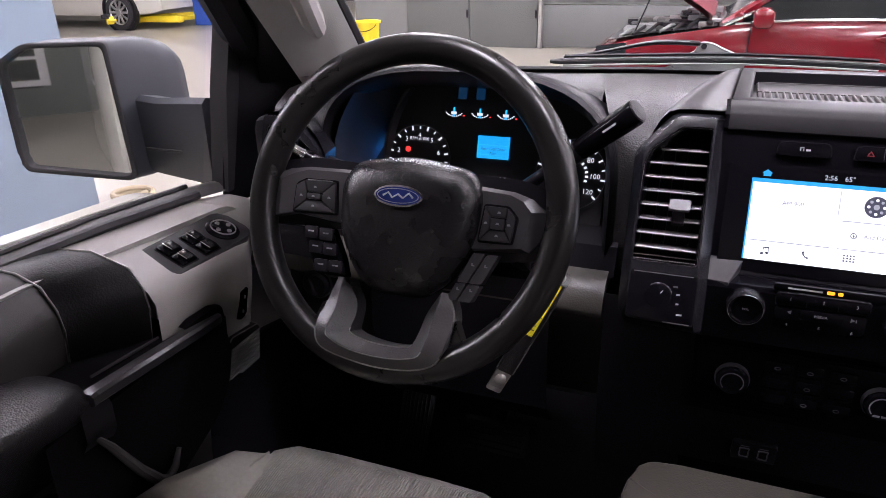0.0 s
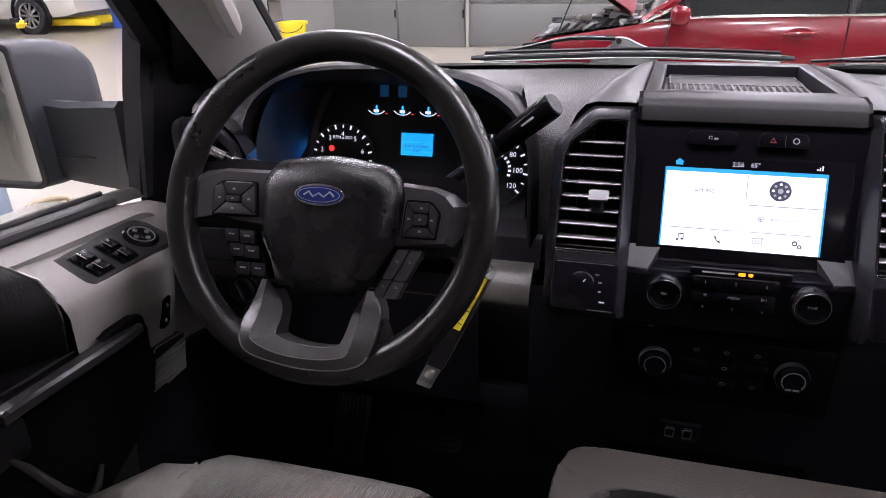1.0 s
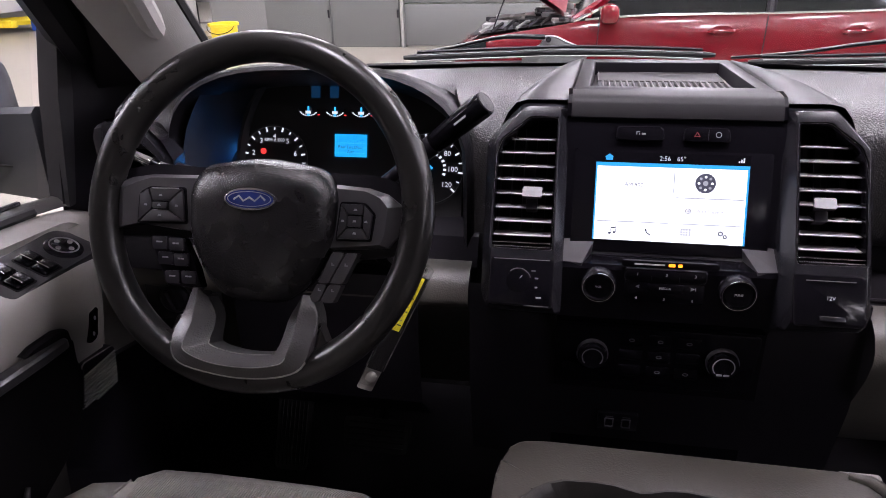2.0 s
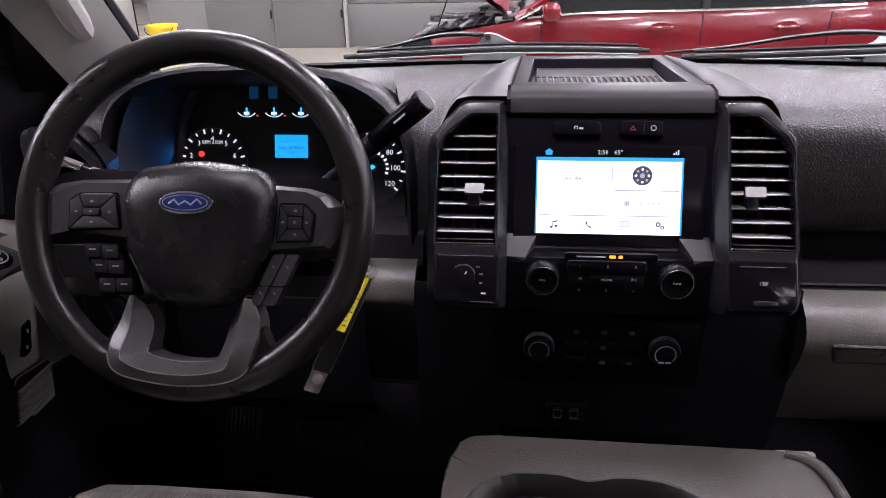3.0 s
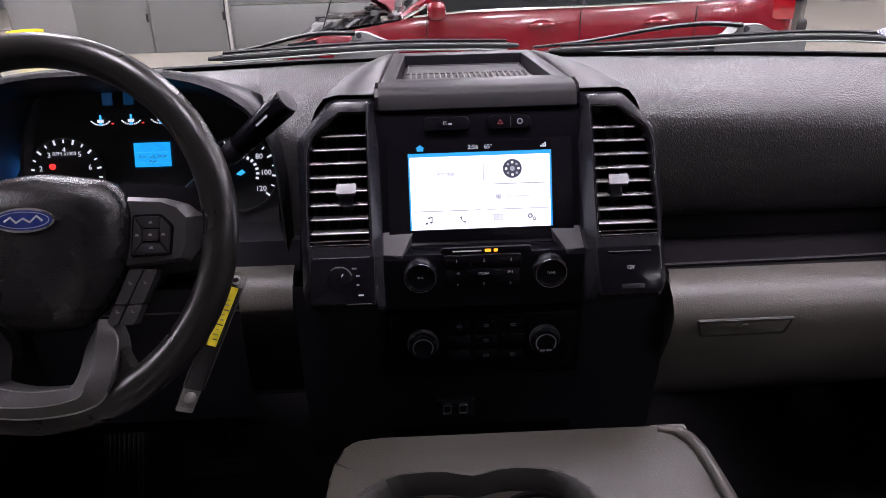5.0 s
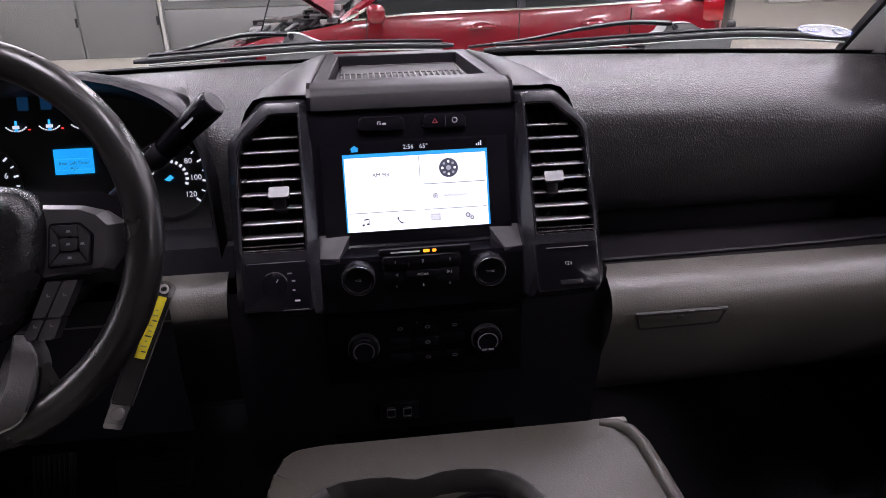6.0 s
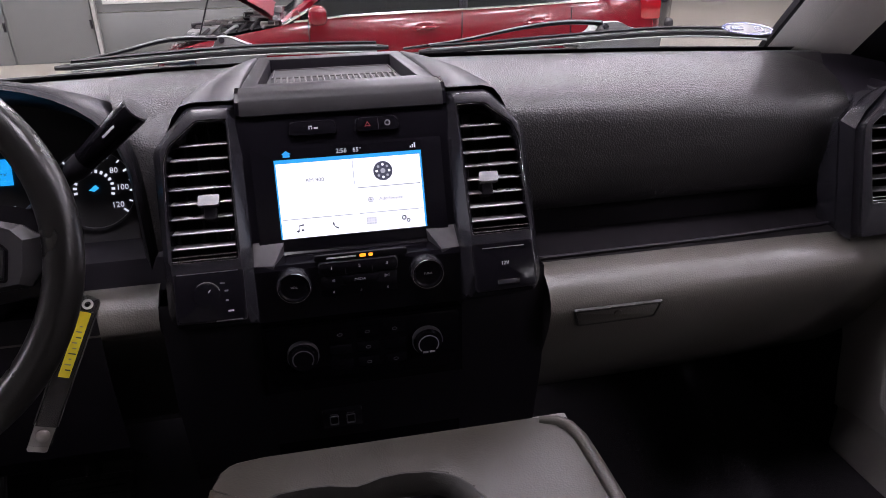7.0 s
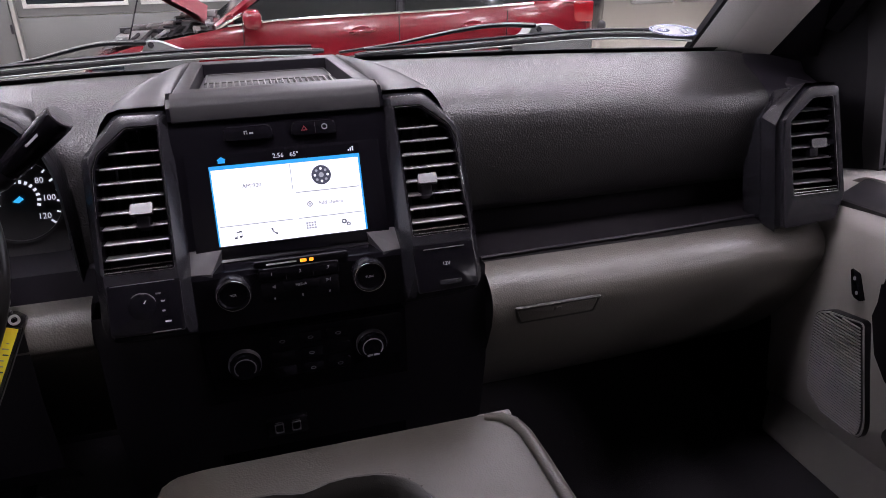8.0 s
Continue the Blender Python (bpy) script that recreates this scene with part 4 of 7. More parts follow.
def vent_unit(M, outer, opening, slats, v0, dv, tab, name="air_vent", label="dark satin air vent with chrome edging", depth=0.05, grp="dashboard vents", slat=SLAT, tilt=23, lip=0.011, knob=TAB):
    """An air vent: satin bezel, bright inner frame, slats and a steering tab; outlines in M's plane."""
    v = thing(name, M.translation + M.to_3x3() @ Vector((sum(p[0] for p in outer) / len(outer), sum(p[1] for p in outer) / len(outer), 0)), label, "air vent", grp)
    n = len(opening)
    loops = [(rounded(outer, 0.008), -depth), (rounded(outer, 0.008), -0.014), (rounded(inset(outer, 0.0012), 0.008), -0.0115), (rounded(inset(outer, lip), 0.006), 0.0055), (rounded(inset(outer, lip + 0.0015), 0.006), 0.006)]
    c = (sum(q[0] for q in opening) / n, sum(q[1] for q in opening) / n)
    turns = sorted({round(math.atan2(y - c[1], x - c[0]), 5) for x, y in rounded(outer, 0.008) + rounded(opening, 0.004) + outer + opening})
    hole = rounded(opening, 0.004)
    rows = [[(*reach(pts, c, a), w) for a in turns] for pts, w in loops] + [[(*reach(hole, c, a), w) for a in turns] for w in (0.006, -depth)]
    part("bezel", loft(rows, closed=True), GUN, v, "gunmetal satin bezel", M, sharp=28)
    shrink = inset(opening, 0.003)
    part("inner_frame", ring(rounded(opening, 0.004), rounded(shrink, 0.004), -0.02, 0.003, 0.0008, 1), GLOSS, v, "black inner frame", M)
    part("chrome_frame", ring(rounded(inset(opening, 0.0004), 0.004), rounded(inset(opening, 0.0014), 0.004), 0.0, 0.0045, 0.0003, 1), CHROME, v, "thin bright edging", M)
    part("duct", slab(opening, -depth - 0.03, -depth + 0.0, 0), RUBBER, v, M=M)
    us = [p[0] for p in shrink]

    def span(vv):
        xs = []
        for a, b in zip(shrink, shrink[1:] + shrink[:1]):
            if (a[1] - vv) * (b[1] - vv) <= 0 and abs(a[1] - b[1]) > 1e-9:
                xs.append(a[0] + (b[0] - a[0]) * (vv - a[1]) / (b[1] - a[1]))
        return (min(xs), max(xs)) if len(xs) > 1 else (c[0], c[0])

    for k in range(slats):
        vv = v0 - dv * k
        a, b = span(vv)
        if b - a < 0.01:
            continue
        part("slat", box(((a + b) / 2, 0, 0), (b - a - 0.001, 0.002, 0.02), 0.0007, 1), slat, v, M=M @ pose(0, vv, -0.014, tilt, 0, 0))
    tu, tv = tab
    t = part("tab", slab([(tu - 0.0115, tv - 0.0065), (tu + 0.0115, tv - 0.0065), (tu + 0.0125, tv + 0.0065), (tu - 0.0105, tv + 0.0065)], -0.003, 0.0025, 0.0008, 1, corner=0.0015), knob, v, "satin steering tab", M @ pose(tu, tv, 0.006, -14, 0, 0) @ pose(-tu, -tv, 0))
    part("tab_stem", box((tu, tv - 0.012, -0.012), (0.014, 0.014, 0.02), 0.002), BLACK, t, M=M)
    for dv2 in (0.0, 0.0045):
        a, b = span(min(p[1] for p in opening) + 0.006)
        part("lower_edging", box(((a + b) / 2, min(p[1] for p in opening) + 0.0045 + dv2, 0.002), (b - a, 0.0012, 0.003), 0.0004, 1), CHROME, v, M=M)
    for k in range(5):
        part("vane", box((c[0] - 0.028 + 0.014 * k, c[1], -depth + 0.014), (0.0018, 0.13, 0.018)), BLACK, v, M=M)
    return v


for s in (-1, 1):
    outer = [(s * 0.1215, 0.0245), (s * 0.179, 0.0245), (s * 0.2195, -0.026), (s * 0.215, -0.214), (s * 0.206, -0.231), (s * 0.1195, -0.233)]
    opening = [(s * 0.133, 0.001), (s * 0.168, 0.001), (s * 0.2, -0.0265), (s * 0.2065, -0.046), (s * 0.2075, -0.1605), (s * 0.1325, -0.1615)]
    # the lower panel fills the foot of the bezel
    v = vent_unit(VM, outer, opening, 8, -0.0215, 0.0168, (s * 0.1605, -0.0925))
    panel = part("lower_panel", slab([(s * 0.131, -0.2265), (s * 0.202, -0.225), (s * 0.2025, -0.1728), (s * 0.131, -0.1728)], 0.0, 0.0078, 0.001, corner=0.004), GLOSS, v, "glossy black lower panel", VM)
    part("panel_gap", ring(rounded([(s * 0.1297, -0.2278), (s * 0.2033, -0.2263), (s * 0.2038, -0.1715), (s * 0.1297, -0.1715)], 0.004), rounded([(s * 0.131, -0.2265), (s * 0.202, -0.225), (s * 0.2025, -0.1728), (s * 0.131, -0.1728)], 0.004), 0.0, 0.0068), VOID, v, M=VM)
    if s < 0:
        d = part("selector_dial", turned([(0.0138, 0.0078), (0.0138, 0.0086), (0.0132, 0.009), (0.001, 0.009)], 36), GLOSS, v, "round selector dial", at(VM, -0.17, -0.198))
        part("pointer", box((0, 0.0055, 0.0092), (0.001, 0.004, 0.0006)), DIM, d, M=at(VM, -0.17, -0.198, 0, -35))
        # tapered grey arc imitates light caught by the dial's upper rim
        part("dial_highlight", tube([(0.0145 * math.cos(math.radians(a)), 0.0145 * math.sin(math.radians(a)), 0.0085) for a in range(15, 136, 10)], [0.0002] + [0.0006] * 11 + [0.0002], 6), RIBM, d, "painted highlight on the dial's upper edge", at(VM, -0.17, -0.198))
        for u, v1, w1, m in ((-0.153, -0.1858, 0.005, FAINT), (-0.149, -0.1944, 0.004, MIDMARK), (-0.149, -0.2049, 0.003, MIDMARK), (-0.1457, -0.2167, 0.006, DIM)):
            part("mark", quad(u - w1 / 2, v1 - 0.0009, u + w1 / 2, v1 + 0.0009, 0.0084), m, panel, M=VM)
        # thin satin strips paint the lit edges of the panel
        for u0, u1, v1 in ((-0.2, -0.135, -0.1728), (-0.162, -0.134, -0.2266)):
            part("panel_highlight", box(((u0 + u1) / 2, v1, 0.0075), (u1 - u0, 0.0008, 0.001)), SATIN, panel, "painted highlight on the panel's edge", VM)
    else:
        writing("12V", 0.006, at(VM, 0.167, -0.197, 0.009), DIM, panel, label="white 12V marking")
        part("pull", slab([(0.155, -0.222), (0.182, -0.222), (0.182, -0.216), (0.155, -0.216)], 0.008, 0.0105, 0.0008), GUN, panel, "grey pull tab", VM)
        part("upper_line", box((0.167, -0.178, 0.009), (0.05, 0.0008, 0.001)), SATIN, panel, M=VM)

# outer vents, one at each end of the dashboard
for s in (-1, 1):
    OM = plane_frame((s * 0.725 + 0.022, -0.02, 1.27), (s * -0.12, -0.96, 0.27))
    o = [(s * -0.064, -0.022), (s * -0.022, 0.0225), (s * 0.026, 0.0215), (s * 0.0345, -0.135), (s * 0.018, -0.176), (s * -0.07, -0.181), (s * -0.066, -0.05)]
    i = [(s * -0.0525, -0.0255), (s * -0.0155, 0.0048), (s * 0.0166, 0.0048), (s * 0.0238, -0.1322), (s * -0.0497, -0.1328), (s * -0.0533, -0.0457)]
    vent_unit(OM, o, i, 7, -0.0122, 0.0171, (s * -0.0105, -0.0605), depth=0.09, slat=GRIP, tilt=12, lip=0.004, knob=GUN)
    part("vent_shroud", loft([[tuple(OM @ Vector((s * u, v, w))) for u, v in ((-0.094 + k, -0.171), (-0.089 + k, -0.011 - k * 0.4), (-0.06 + k, 0.0176 - k * 0.4), (-0.034 + k, 0.031 - k * 0.4), (0.0097 + k * 0.5, 0.0292 - k * 0.4), (0.0255, 0.0146))] for w, k in ((-0.1, 0.05), (-0.03, 0.016))] + [[tuple(OM @ Vector((s * u, v, -0.004))) for u, v in ((-0.074, -0.183), (-0.069, -0.03), (-0.055, -0.007), (-0.0225, 0.0245), (0.008, 0.0245), (0.0255, 0.0215))]]), GUN, dash, "gunmetal shroud round the end vent", sharp=35)
    part("end_cap", box((s * 0.765 + 0.02, 0.08, 1.17), (0.05, 0.16, 0.22), 0.02), BLACK, dash)

# ---- touchscreen and its panel ----
SN = (0, -0.9428, 0.3335)
SC = plane_frame((0, 0, 1.25), SN)
scr = thing("touchscreen", (0, -0.015, 1.21), "lit touchscreen showing the radio home page", "touchscreen")
part("bezel", slab([(-0.113, -0.106), (0.113, -0.106), (0.113, 0.016), (-0.113, 0.016)], -0.003, 0.0025, 0.001, corner=0.004), GLOSS, scr, "glossy black bezel", SC)
disp = part("display", quad(-0.0875, -0.0925, 0.0875, 0.0125, 0.0032), GLOSS, scr, "lit display", SC)
part("blue_backdrop", quad(-0.0870, -0.0920, 0.0870, 0.0005, 0.0036), LCDBLUE, disp, "bright blue page", SC)
part("page", quad(-0.0853, -0.0920, 0.0848, -0.004, 0.004), LCDWHITE, disp, "white home page", SC)
for u0, v0, u1, v1 in ((-0.083, -0.0700, 0.0, -0.0691), (0.007, -0.0700, 0.083, -0.0691), (0.007, -0.0394, 0.083, -0.0384), (0.0034, -0.034, 0.0042, -0.005)):
    part("line", quad(u0, v0, u1, v1, 0.0044), LCDLINE, disp, M=SC)
writing("2:56", 0.0075, at(SC, -0.008, 0.0062, 0.0038), MARK, disp, "clock_text", "white clock digits 2:56")
writing("65\u00b0", 0.0075, at(SC, 0.0105, 0.0062, 0.0038), MARK, disp, "temperature_text", "white temperature 65 degrees")
writing("AM 900", 0.0068, at(SC, -0.042, -0.0255, 0.0046), LCDINK, disp, "station_text", "grey station text AM 900")
writing("Add Device", 0.0062, at(SC, 0.046, -0.054, 0.0046), LCDTEXT, disp, "device_text", "pale grey text Add Device")
part("home_icon", slab([(-0.004, -0.003), (0.004, -0.003), (0.004, 0.0005), (0.0055, 0.0005), (0, 0.0045), (-0.0055, 0.0005), (-0.004, 0.0005)], 0.0032, 0.0038), LCDBLUE, disp, "blue home icon", at(SC, -0.072, 0.0062))
for k in range(3):
    part("signal_bar", quad(0.074 + 0.0025 * k, 0.004, 0.0757 + 0.0025 * k, 0.006 + 0.0018 * k, 0.0038), MARK, disp, M=SC)
dialc = part("compass", slab(ellipse(0.039, -0.021, 0.0115, 0.0115), 0.004, 0.0046), LCDINK, disp, "dark round compass icon", SC)
for k in range(8):
    part("compass_mark", slab(ellipse(0.039 + 0.0075 * math.cos(k * math.pi / 4), -0.021 + 0.0075 * math.sin(k * math.pi / 4), 0.0016, 0.0016, 10), 0.0046, 0.005), LCDWHITE if k % 2 == 0 else LCDLINE, dialc, M=SC)
part("compass_mark", slab(ellipse(0.039, -0.021, 0.003, 0.003, 12), 0.0046, 0.005), LCDLINE, dialc, M=SC)
part("plus_icon", merge(ring(ellipse(0.0215, -0.054, 0.0032, 0.0032, 16), ellipse(0.0215, -0.054, 0.0024, 0.0024, 16), 0.004, 0.0046), quad(0.0198, -0.0544, 0.0232, -0.0536, 0.0046), quad(0.0211, -0.0557, 0.0219, -0.0523, 0.0047)), LCDINK, disp, M=SC)
note = merge(slab(ellipse(-0.067, -0.084, 0.0017, 0.0013, 10), 0.004, 0.0046), slab(ellipse(-0.0615, -0.083, 0.0017, 0.0013, 10), 0.004, 0.0046), quad(-0.0658, -0.084, -0.0653, -0.077, 0.0046), quad(-0.0603, -0.083, -0.0598, -0.076, 0.0046), slab([(-0.0658, -0.0785), (-0.0598, -0.0775), (-0.0598, -0.076), (-0.0658, -0.077)], 0.004, 0.0047))
part("music_icon", note, LCDINK, disp, M=SC)
part("phone_icon", tube([(-0.0255, -0.077, 0.0044), (-0.0245, -0.0805, 0.0044), (-0.0225, -0.0828, 0.0044), (-0.0195, -0.084, 0.0044)], [0.0012, 0.0006, 0.0006, 0.0012], 6, 0.3), LCDINK, disp, M=SC)
for a in range(4):
    for b in range(3):
        part("grid_dot", quad(0.0145 + 0.0032 * a, -0.077 - 0.003 * b, 0.0162 + 0.0032 * a, -0.0753 - 0.003 * b, 0.0046), LCDINK, disp, M=SC)
part("settings_icon", merge(ring(ellipse(0.0595, -0.079, 0.003, 0.003, 12), ellipse(0.0595, -0.079, 0.0015, 0.0015, 12), 0.004, 0.0046), ring(ellipse(0.0645, -0.0825, 0.0024, 0.0024, 12), ellipse(0.0645, -0.0825, 0.0012, 0.0012, 12), 0.004, 0.0046)), LCDINK, disp, M=SC)
for s in (-1, 1):
    part("corner_wedge", loft([[(s * 0.083, -0.030, 1.163), (s * 0.121, -0.028, 1.163), (s * 0.121, -0.062, 1.146), (s * 0.098, -0.066, 1.146)], [(s * 0.083, -0.030, 1.145), (s * 0.121, -0.028, 1.14), (s * 0.121, -0.062, 1.138), (s * 0.098, -0.066, 1.138)]], closed=True, caps=True), GRIP, scr, "satin grey corner wedge")
# switch bank above the screen
for u0, u1, marks in ((-0.066, -0.011, ("traction",)), (0.011, 0.063, ("hazard", "stop"))):
    b = part("switch_bank", slab([(u0, 0.0275), (u1, 0.0275), (u1 - 0.002, 0.0425), (u0 + 0.002, 0.0425)], 0.0, 0.006, 0.0015, corner=0.004), GLOSS, scr, "black switch bank", SC)
    part("edge_glint", ring(rounded([(u0 - 0.001, 0.0265), (u1 + 0.001, 0.0265), (u1 - 0.001, 0.0435), (u0 + 0.001, 0.0435)], 0.005), rounded([(u0, 0.0275), (u1, 0.0275), (u1 - 0.002, 0.0425), (u0 + 0.002, 0.0425)], 0.004), 0.0, 0.0035), GUN, b, M=SC)
    if "traction" in marks:
        part("traction_mark", merge(*[quad(a, c - 0.003, b2, d - 0.003, 0.0066) for a, c, b2, d in ((-0.043, 0.0365, -0.042, 0.0405), (-0.043, 0.0395, -0.039, 0.0405), (-0.040, 0.0365, -0.039, 0.0385), (-0.037, 0.0365, -0.0325, 0.0385))]), DIM, b, M=SC)
    else:
        part("hazard_mark", ring([(0.022, 0.0325), (0.0295, 0.0325), (0.02575, 0.0385)], [(0.0235, 0.0334), (0.028, 0.0334), (0.02575, 0.037)], 0.006, 0.0066), HAZARD, b, "red hazard triangle", SC)
        part("stop_mark", ring(ellipse(0.0495, 0.0353, 0.0034, 0.0034, 16), ellipse(0.0495, 0.0353, 0.0026, 0.0026, 16), 0.006, 0.0066), DIM, b, M=SC)
        part("divider", box((0.0385, 0.035, 0.0062), (0.0006, 0.013, 0.0006)), RUBBER, b, M=SC)

# ---- radio panel ----
RM = plane_frame((0, -0.067, 1.12), (0, -1, 0))
radio = thing("radio_panel", (0, -0.067, 1.11), "black radio control panel with two knobs", "radio")
part("lamp_strip", slab([(-0.052, 0.026), (0.056, 0.026), (0.056, 0.034), (-0.052, 0.034)], -0.002, 0.0015, 0.0005, corner=0.003), GLOSS, radio, "black airbag lamp strip", RM)
part("airbag_text_bar", quad(-0.038, 0.0293, -0.004, 0.0312, 0.002), DIM, radio, M=RM)
for u0, u1 in ((0.0, 0.0075), (0.0105, 0.0155)):
    part("airbag_lamp", slab([(u0, 0.0284), (u1, 0.0284), (u1, 0.0322), (u0, 0.0322)], 0.0015, 0.0022, corner=0.0015), AMBER, radio, "lit amber airbag lamp", RM)
for s, word in ((-1, "VOL"), (1, "TUNE")):
    KM = at(RM, s * 0.0775, 0.004) @ Matrix.Diagonal((0.87, 0.87, 1, 1))
    k = part("knob", turned([(0.0215, 0.0), (0.0215, 0.014), (0.019, 0.0165), (0.017, 0.015), (0.001, 0.0145)], 40), GLOSS, radio, "black knob with a chrome ring", KM)
    part("chrome_ring", hoop([(0.0225, 0.0), (0.0235, 0.002), (0.0232, 0.0135), (0.0215, 0.0168), (0.0205, 0.0168), (0.0205, 0.0148), (0.021, 0.0)], 40), GUN, k, "satin ring", KM)
    part("chrome_line", hoop([(0.0203, 0.0165), (0.0214, 0.0165), (0.0212, 0.0176), (0.0206, 0.0176)], 40), CHROME, k, "thin chrome line", KM)
    writing(word, 0.0046, at(KM, 0, 0, 0.0152), DIM, k)
bank = part("preset_bank", slab([(-0.0475, 0.010), (0.043, 0.010), (0.043, 0.0245), (-0.0475, 0.0245)], 0, 0.004, 0.0015, corner=0.004), GLOSS, radio, "upper row of preset buttons", RM)
part("bank_edge", ring(rounded([(-0.0487, 0.0088), (0.0442, 0.0088), (0.0442, 0.0257), (-0.0487, 0.0257)], 0.005), rounded([(-0.0475, 0.010), (0.043, 0.010), (0.043, 0.0245), (-0.0475, 0.0245)], 0.004), 0, 0.0034, 0.0005, 1), GUN, bank, M=RM)
for u, v, word in ((-0.0335, 0.0185, "1"), (-0.001, 0.0185, "2"), (0.031, 0.0185, "3")):
    writing(word, 0.0056, at(RM, u, v, 0.0044), DIM, bank)
for u in (-0.0175, 0.0135):
    part("divider", box((u, 0.0135, 0.004), (0.0008, 0.006, 0.0006)), GUN, bank, M=RM)
lowbank = part("lower_bank", slab([(-0.0475, -0.019), (0.043, -0.019), (0.043, 0.0078), (-0.0475, 0.0078)], 0, 0.003, 0.001, corner=0.004), GLOSS, radio, "lower rows of radio buttons", RM)
part("media_button", slab([(-0.022, -0.0045), (0.02, -0.0045), (0.02, 0.0072), (-0.022, 0.0072)], 0.003, 0.005, 0.001, corner=0.002), GLOSS, lowbank, "media button", RM)
writing("MEDIA", 0.0045, at(RM, -0.0014, 0.0018, 0.0054), DIM, lowbank)
for u, v, word in ((-0.033, -0.0133, "4"), (-0.0008, -0.0133, "5"), (0.031, -0.0133, "6")):
    writing(word, 0.005, at(RM, u, v, 0.0034), DIM, lowbank)
for u, k in ((-0.0335, -1), (0.0306, 1)):
    part("seek_mark", merge(slab([(u - 0.003 * k, -0.0002), (u + 0.001 * k, 0.002), (u - 0.003 * k, 0.0042)], 0.003, 0.0036), quad(u + 0.0018, 0.0, u + 0.0026, 0.004, 0.0036)), MIDMARK, lowbank, M=RM)

# ---- climate panel ----
CM = plane_frame((0, -0.055, 1.02), (0, -1, 0))
clim = thing("climate_panel", (0, -0.055, 1.0), "black climate control panel with two round dials", "climate control")
part("face", slab([(-0.115, -0.045), (0.115, -0.045), (0.12, 0.038), (-0.12, 0.038)], -0.002, 0.003, 0.001, corner=0.008), GLOSS, clim, M=CM)
for s in (-1, 1):
    KM = at(CM, s * 0.0775, 0.0) @ Matrix.Diagonal((0.85, 0.85, 1, 1))
    k = part("dial", turned([(0.0215, 0.0), (0.0215, 0.012), (0.019, 0.0165), (0.001, 0.0165)], 40), GLOSS, clim, "black dial", KM)
    part("dial_ring", hoop([(0.0225, 0.0), (0.0232, 0.008), (0.022, 0.011), (0.0215, 0.0)], 40), GRIP, k, M=KM)
    part("scale_arc", merge(*[slab([(0.014 * math.cos(a), 0.014 * math.sin(a)), (0.0155 * math.cos(a), 0.0155 * math.sin(a)), (0.0155 * math.cos(a + 0.2), 0.0155 * math.sin(a + 0.2)), (0.014 * math.cos(a + 0.2), 0.014 * math.sin(a + 0.2))], 0.016, 0.017) for a in (radians(-40 + 12 * q) for q in range(22))]), MIDMARK if s > 0 else FAINT, k, M=KM)
    if s > 0:
        part("text_bar", merge(quad(-0.009, -0.014, -0.001, -0.011, 0.0172), quad(0.001, -0.014, 0.009, -0.011, 0.0172)), MIDMARK, k, M=KM)
for a in range(3):
    for b in range(3):
        part("button", slab([(-0.045 + 0.034 * a, 0.014 - 0.022 * b), (-0.017 + 0.034 * a, 0.014 - 0.022 * b), (-0.017 + 0.034 * a, 0.03 - 0.022 * b), (-0.045 + 0.034 * a, 0.03 - 0.022 * b)], 0.002, 0.0045, 0.001, corner=0.003), GLOSS, clim, M=CM)
        if (a, b) not in ((0, 1), (0, 2), (2, 1)):
            part("button_mark", ring(ellipse(-0.031 + 0.034 * a, 0.022 - 0.022 * b, 0.0035, 0.0022, 12), ellipse(-0.031 + 0.034 * a, 0.022 - 0.022 * b, 0.0026, 0.0014, 12), 0.0045, 0.005), FAINT, clim, M=CM)

UM = plane_frame((-0.037, -0.0415, 0.905), (0, -0.98, -0.2))
usb = thing("usb_socket", (-0.037, -0.034, 0.905), "pair of dark USB sockets in the lower dashboard", "usb socket")
part("plate", slab([(-0.026, -0.016), (0.026, -0.016), (0.026, 0.016), (-0.026, 0.016)], -0.006, 0.002, 0.001, corner=0.004), BLACK, usb, M=UM)
for u in (-0.011, 0.011):
    part("port", ring(rounded([(u - 0.006, -0.01), (u + 0.006, -0.01), (u + 0.006, 0.007), (u - 0.006, 0.007)], 0.002), rounded([(u - 0.0045, -0.0085), (u + 0.0045, -0.0085), (u + 0.0045, 0.0055), (u - 0.0045, 0.0055)], 0.002), 0.002, 0.0035), FAINT, usb, M=UM)
    part("port_mark", quad(u - 0.005, 0.009, u + 0.005, 0.0105, 0.0025), FAINT, usb, M=UM)

# ---- instrument cluster ----
HC = -0.452


def arch(w, h, zc, foot, n=20):
    """Arch outline (x, z): upright sides from foot, a broad rounded top."""
    pts = [(-w, foot)]
    for i in range(n + 1):
        a = math.pi - math.pi * i / n
        c, s = math.cos(a), math.sin(a)
        pts.append((w * math.copysign(abs(c) ** 0.72, c), zc + h * abs(s) ** 0.8))
    pts.append((w, foot))
    return pts


hood = thing("instrument_cluster", (HC, 0.05, 1.2), "lit instrument cluster under a black arched hood", "instrument cluster")
def hood_rows(*stations):
    return loft([[(HC + x, y, z) for x, z in arch(w, h, zc, 1.12)] for y, w, h, zc in stations])


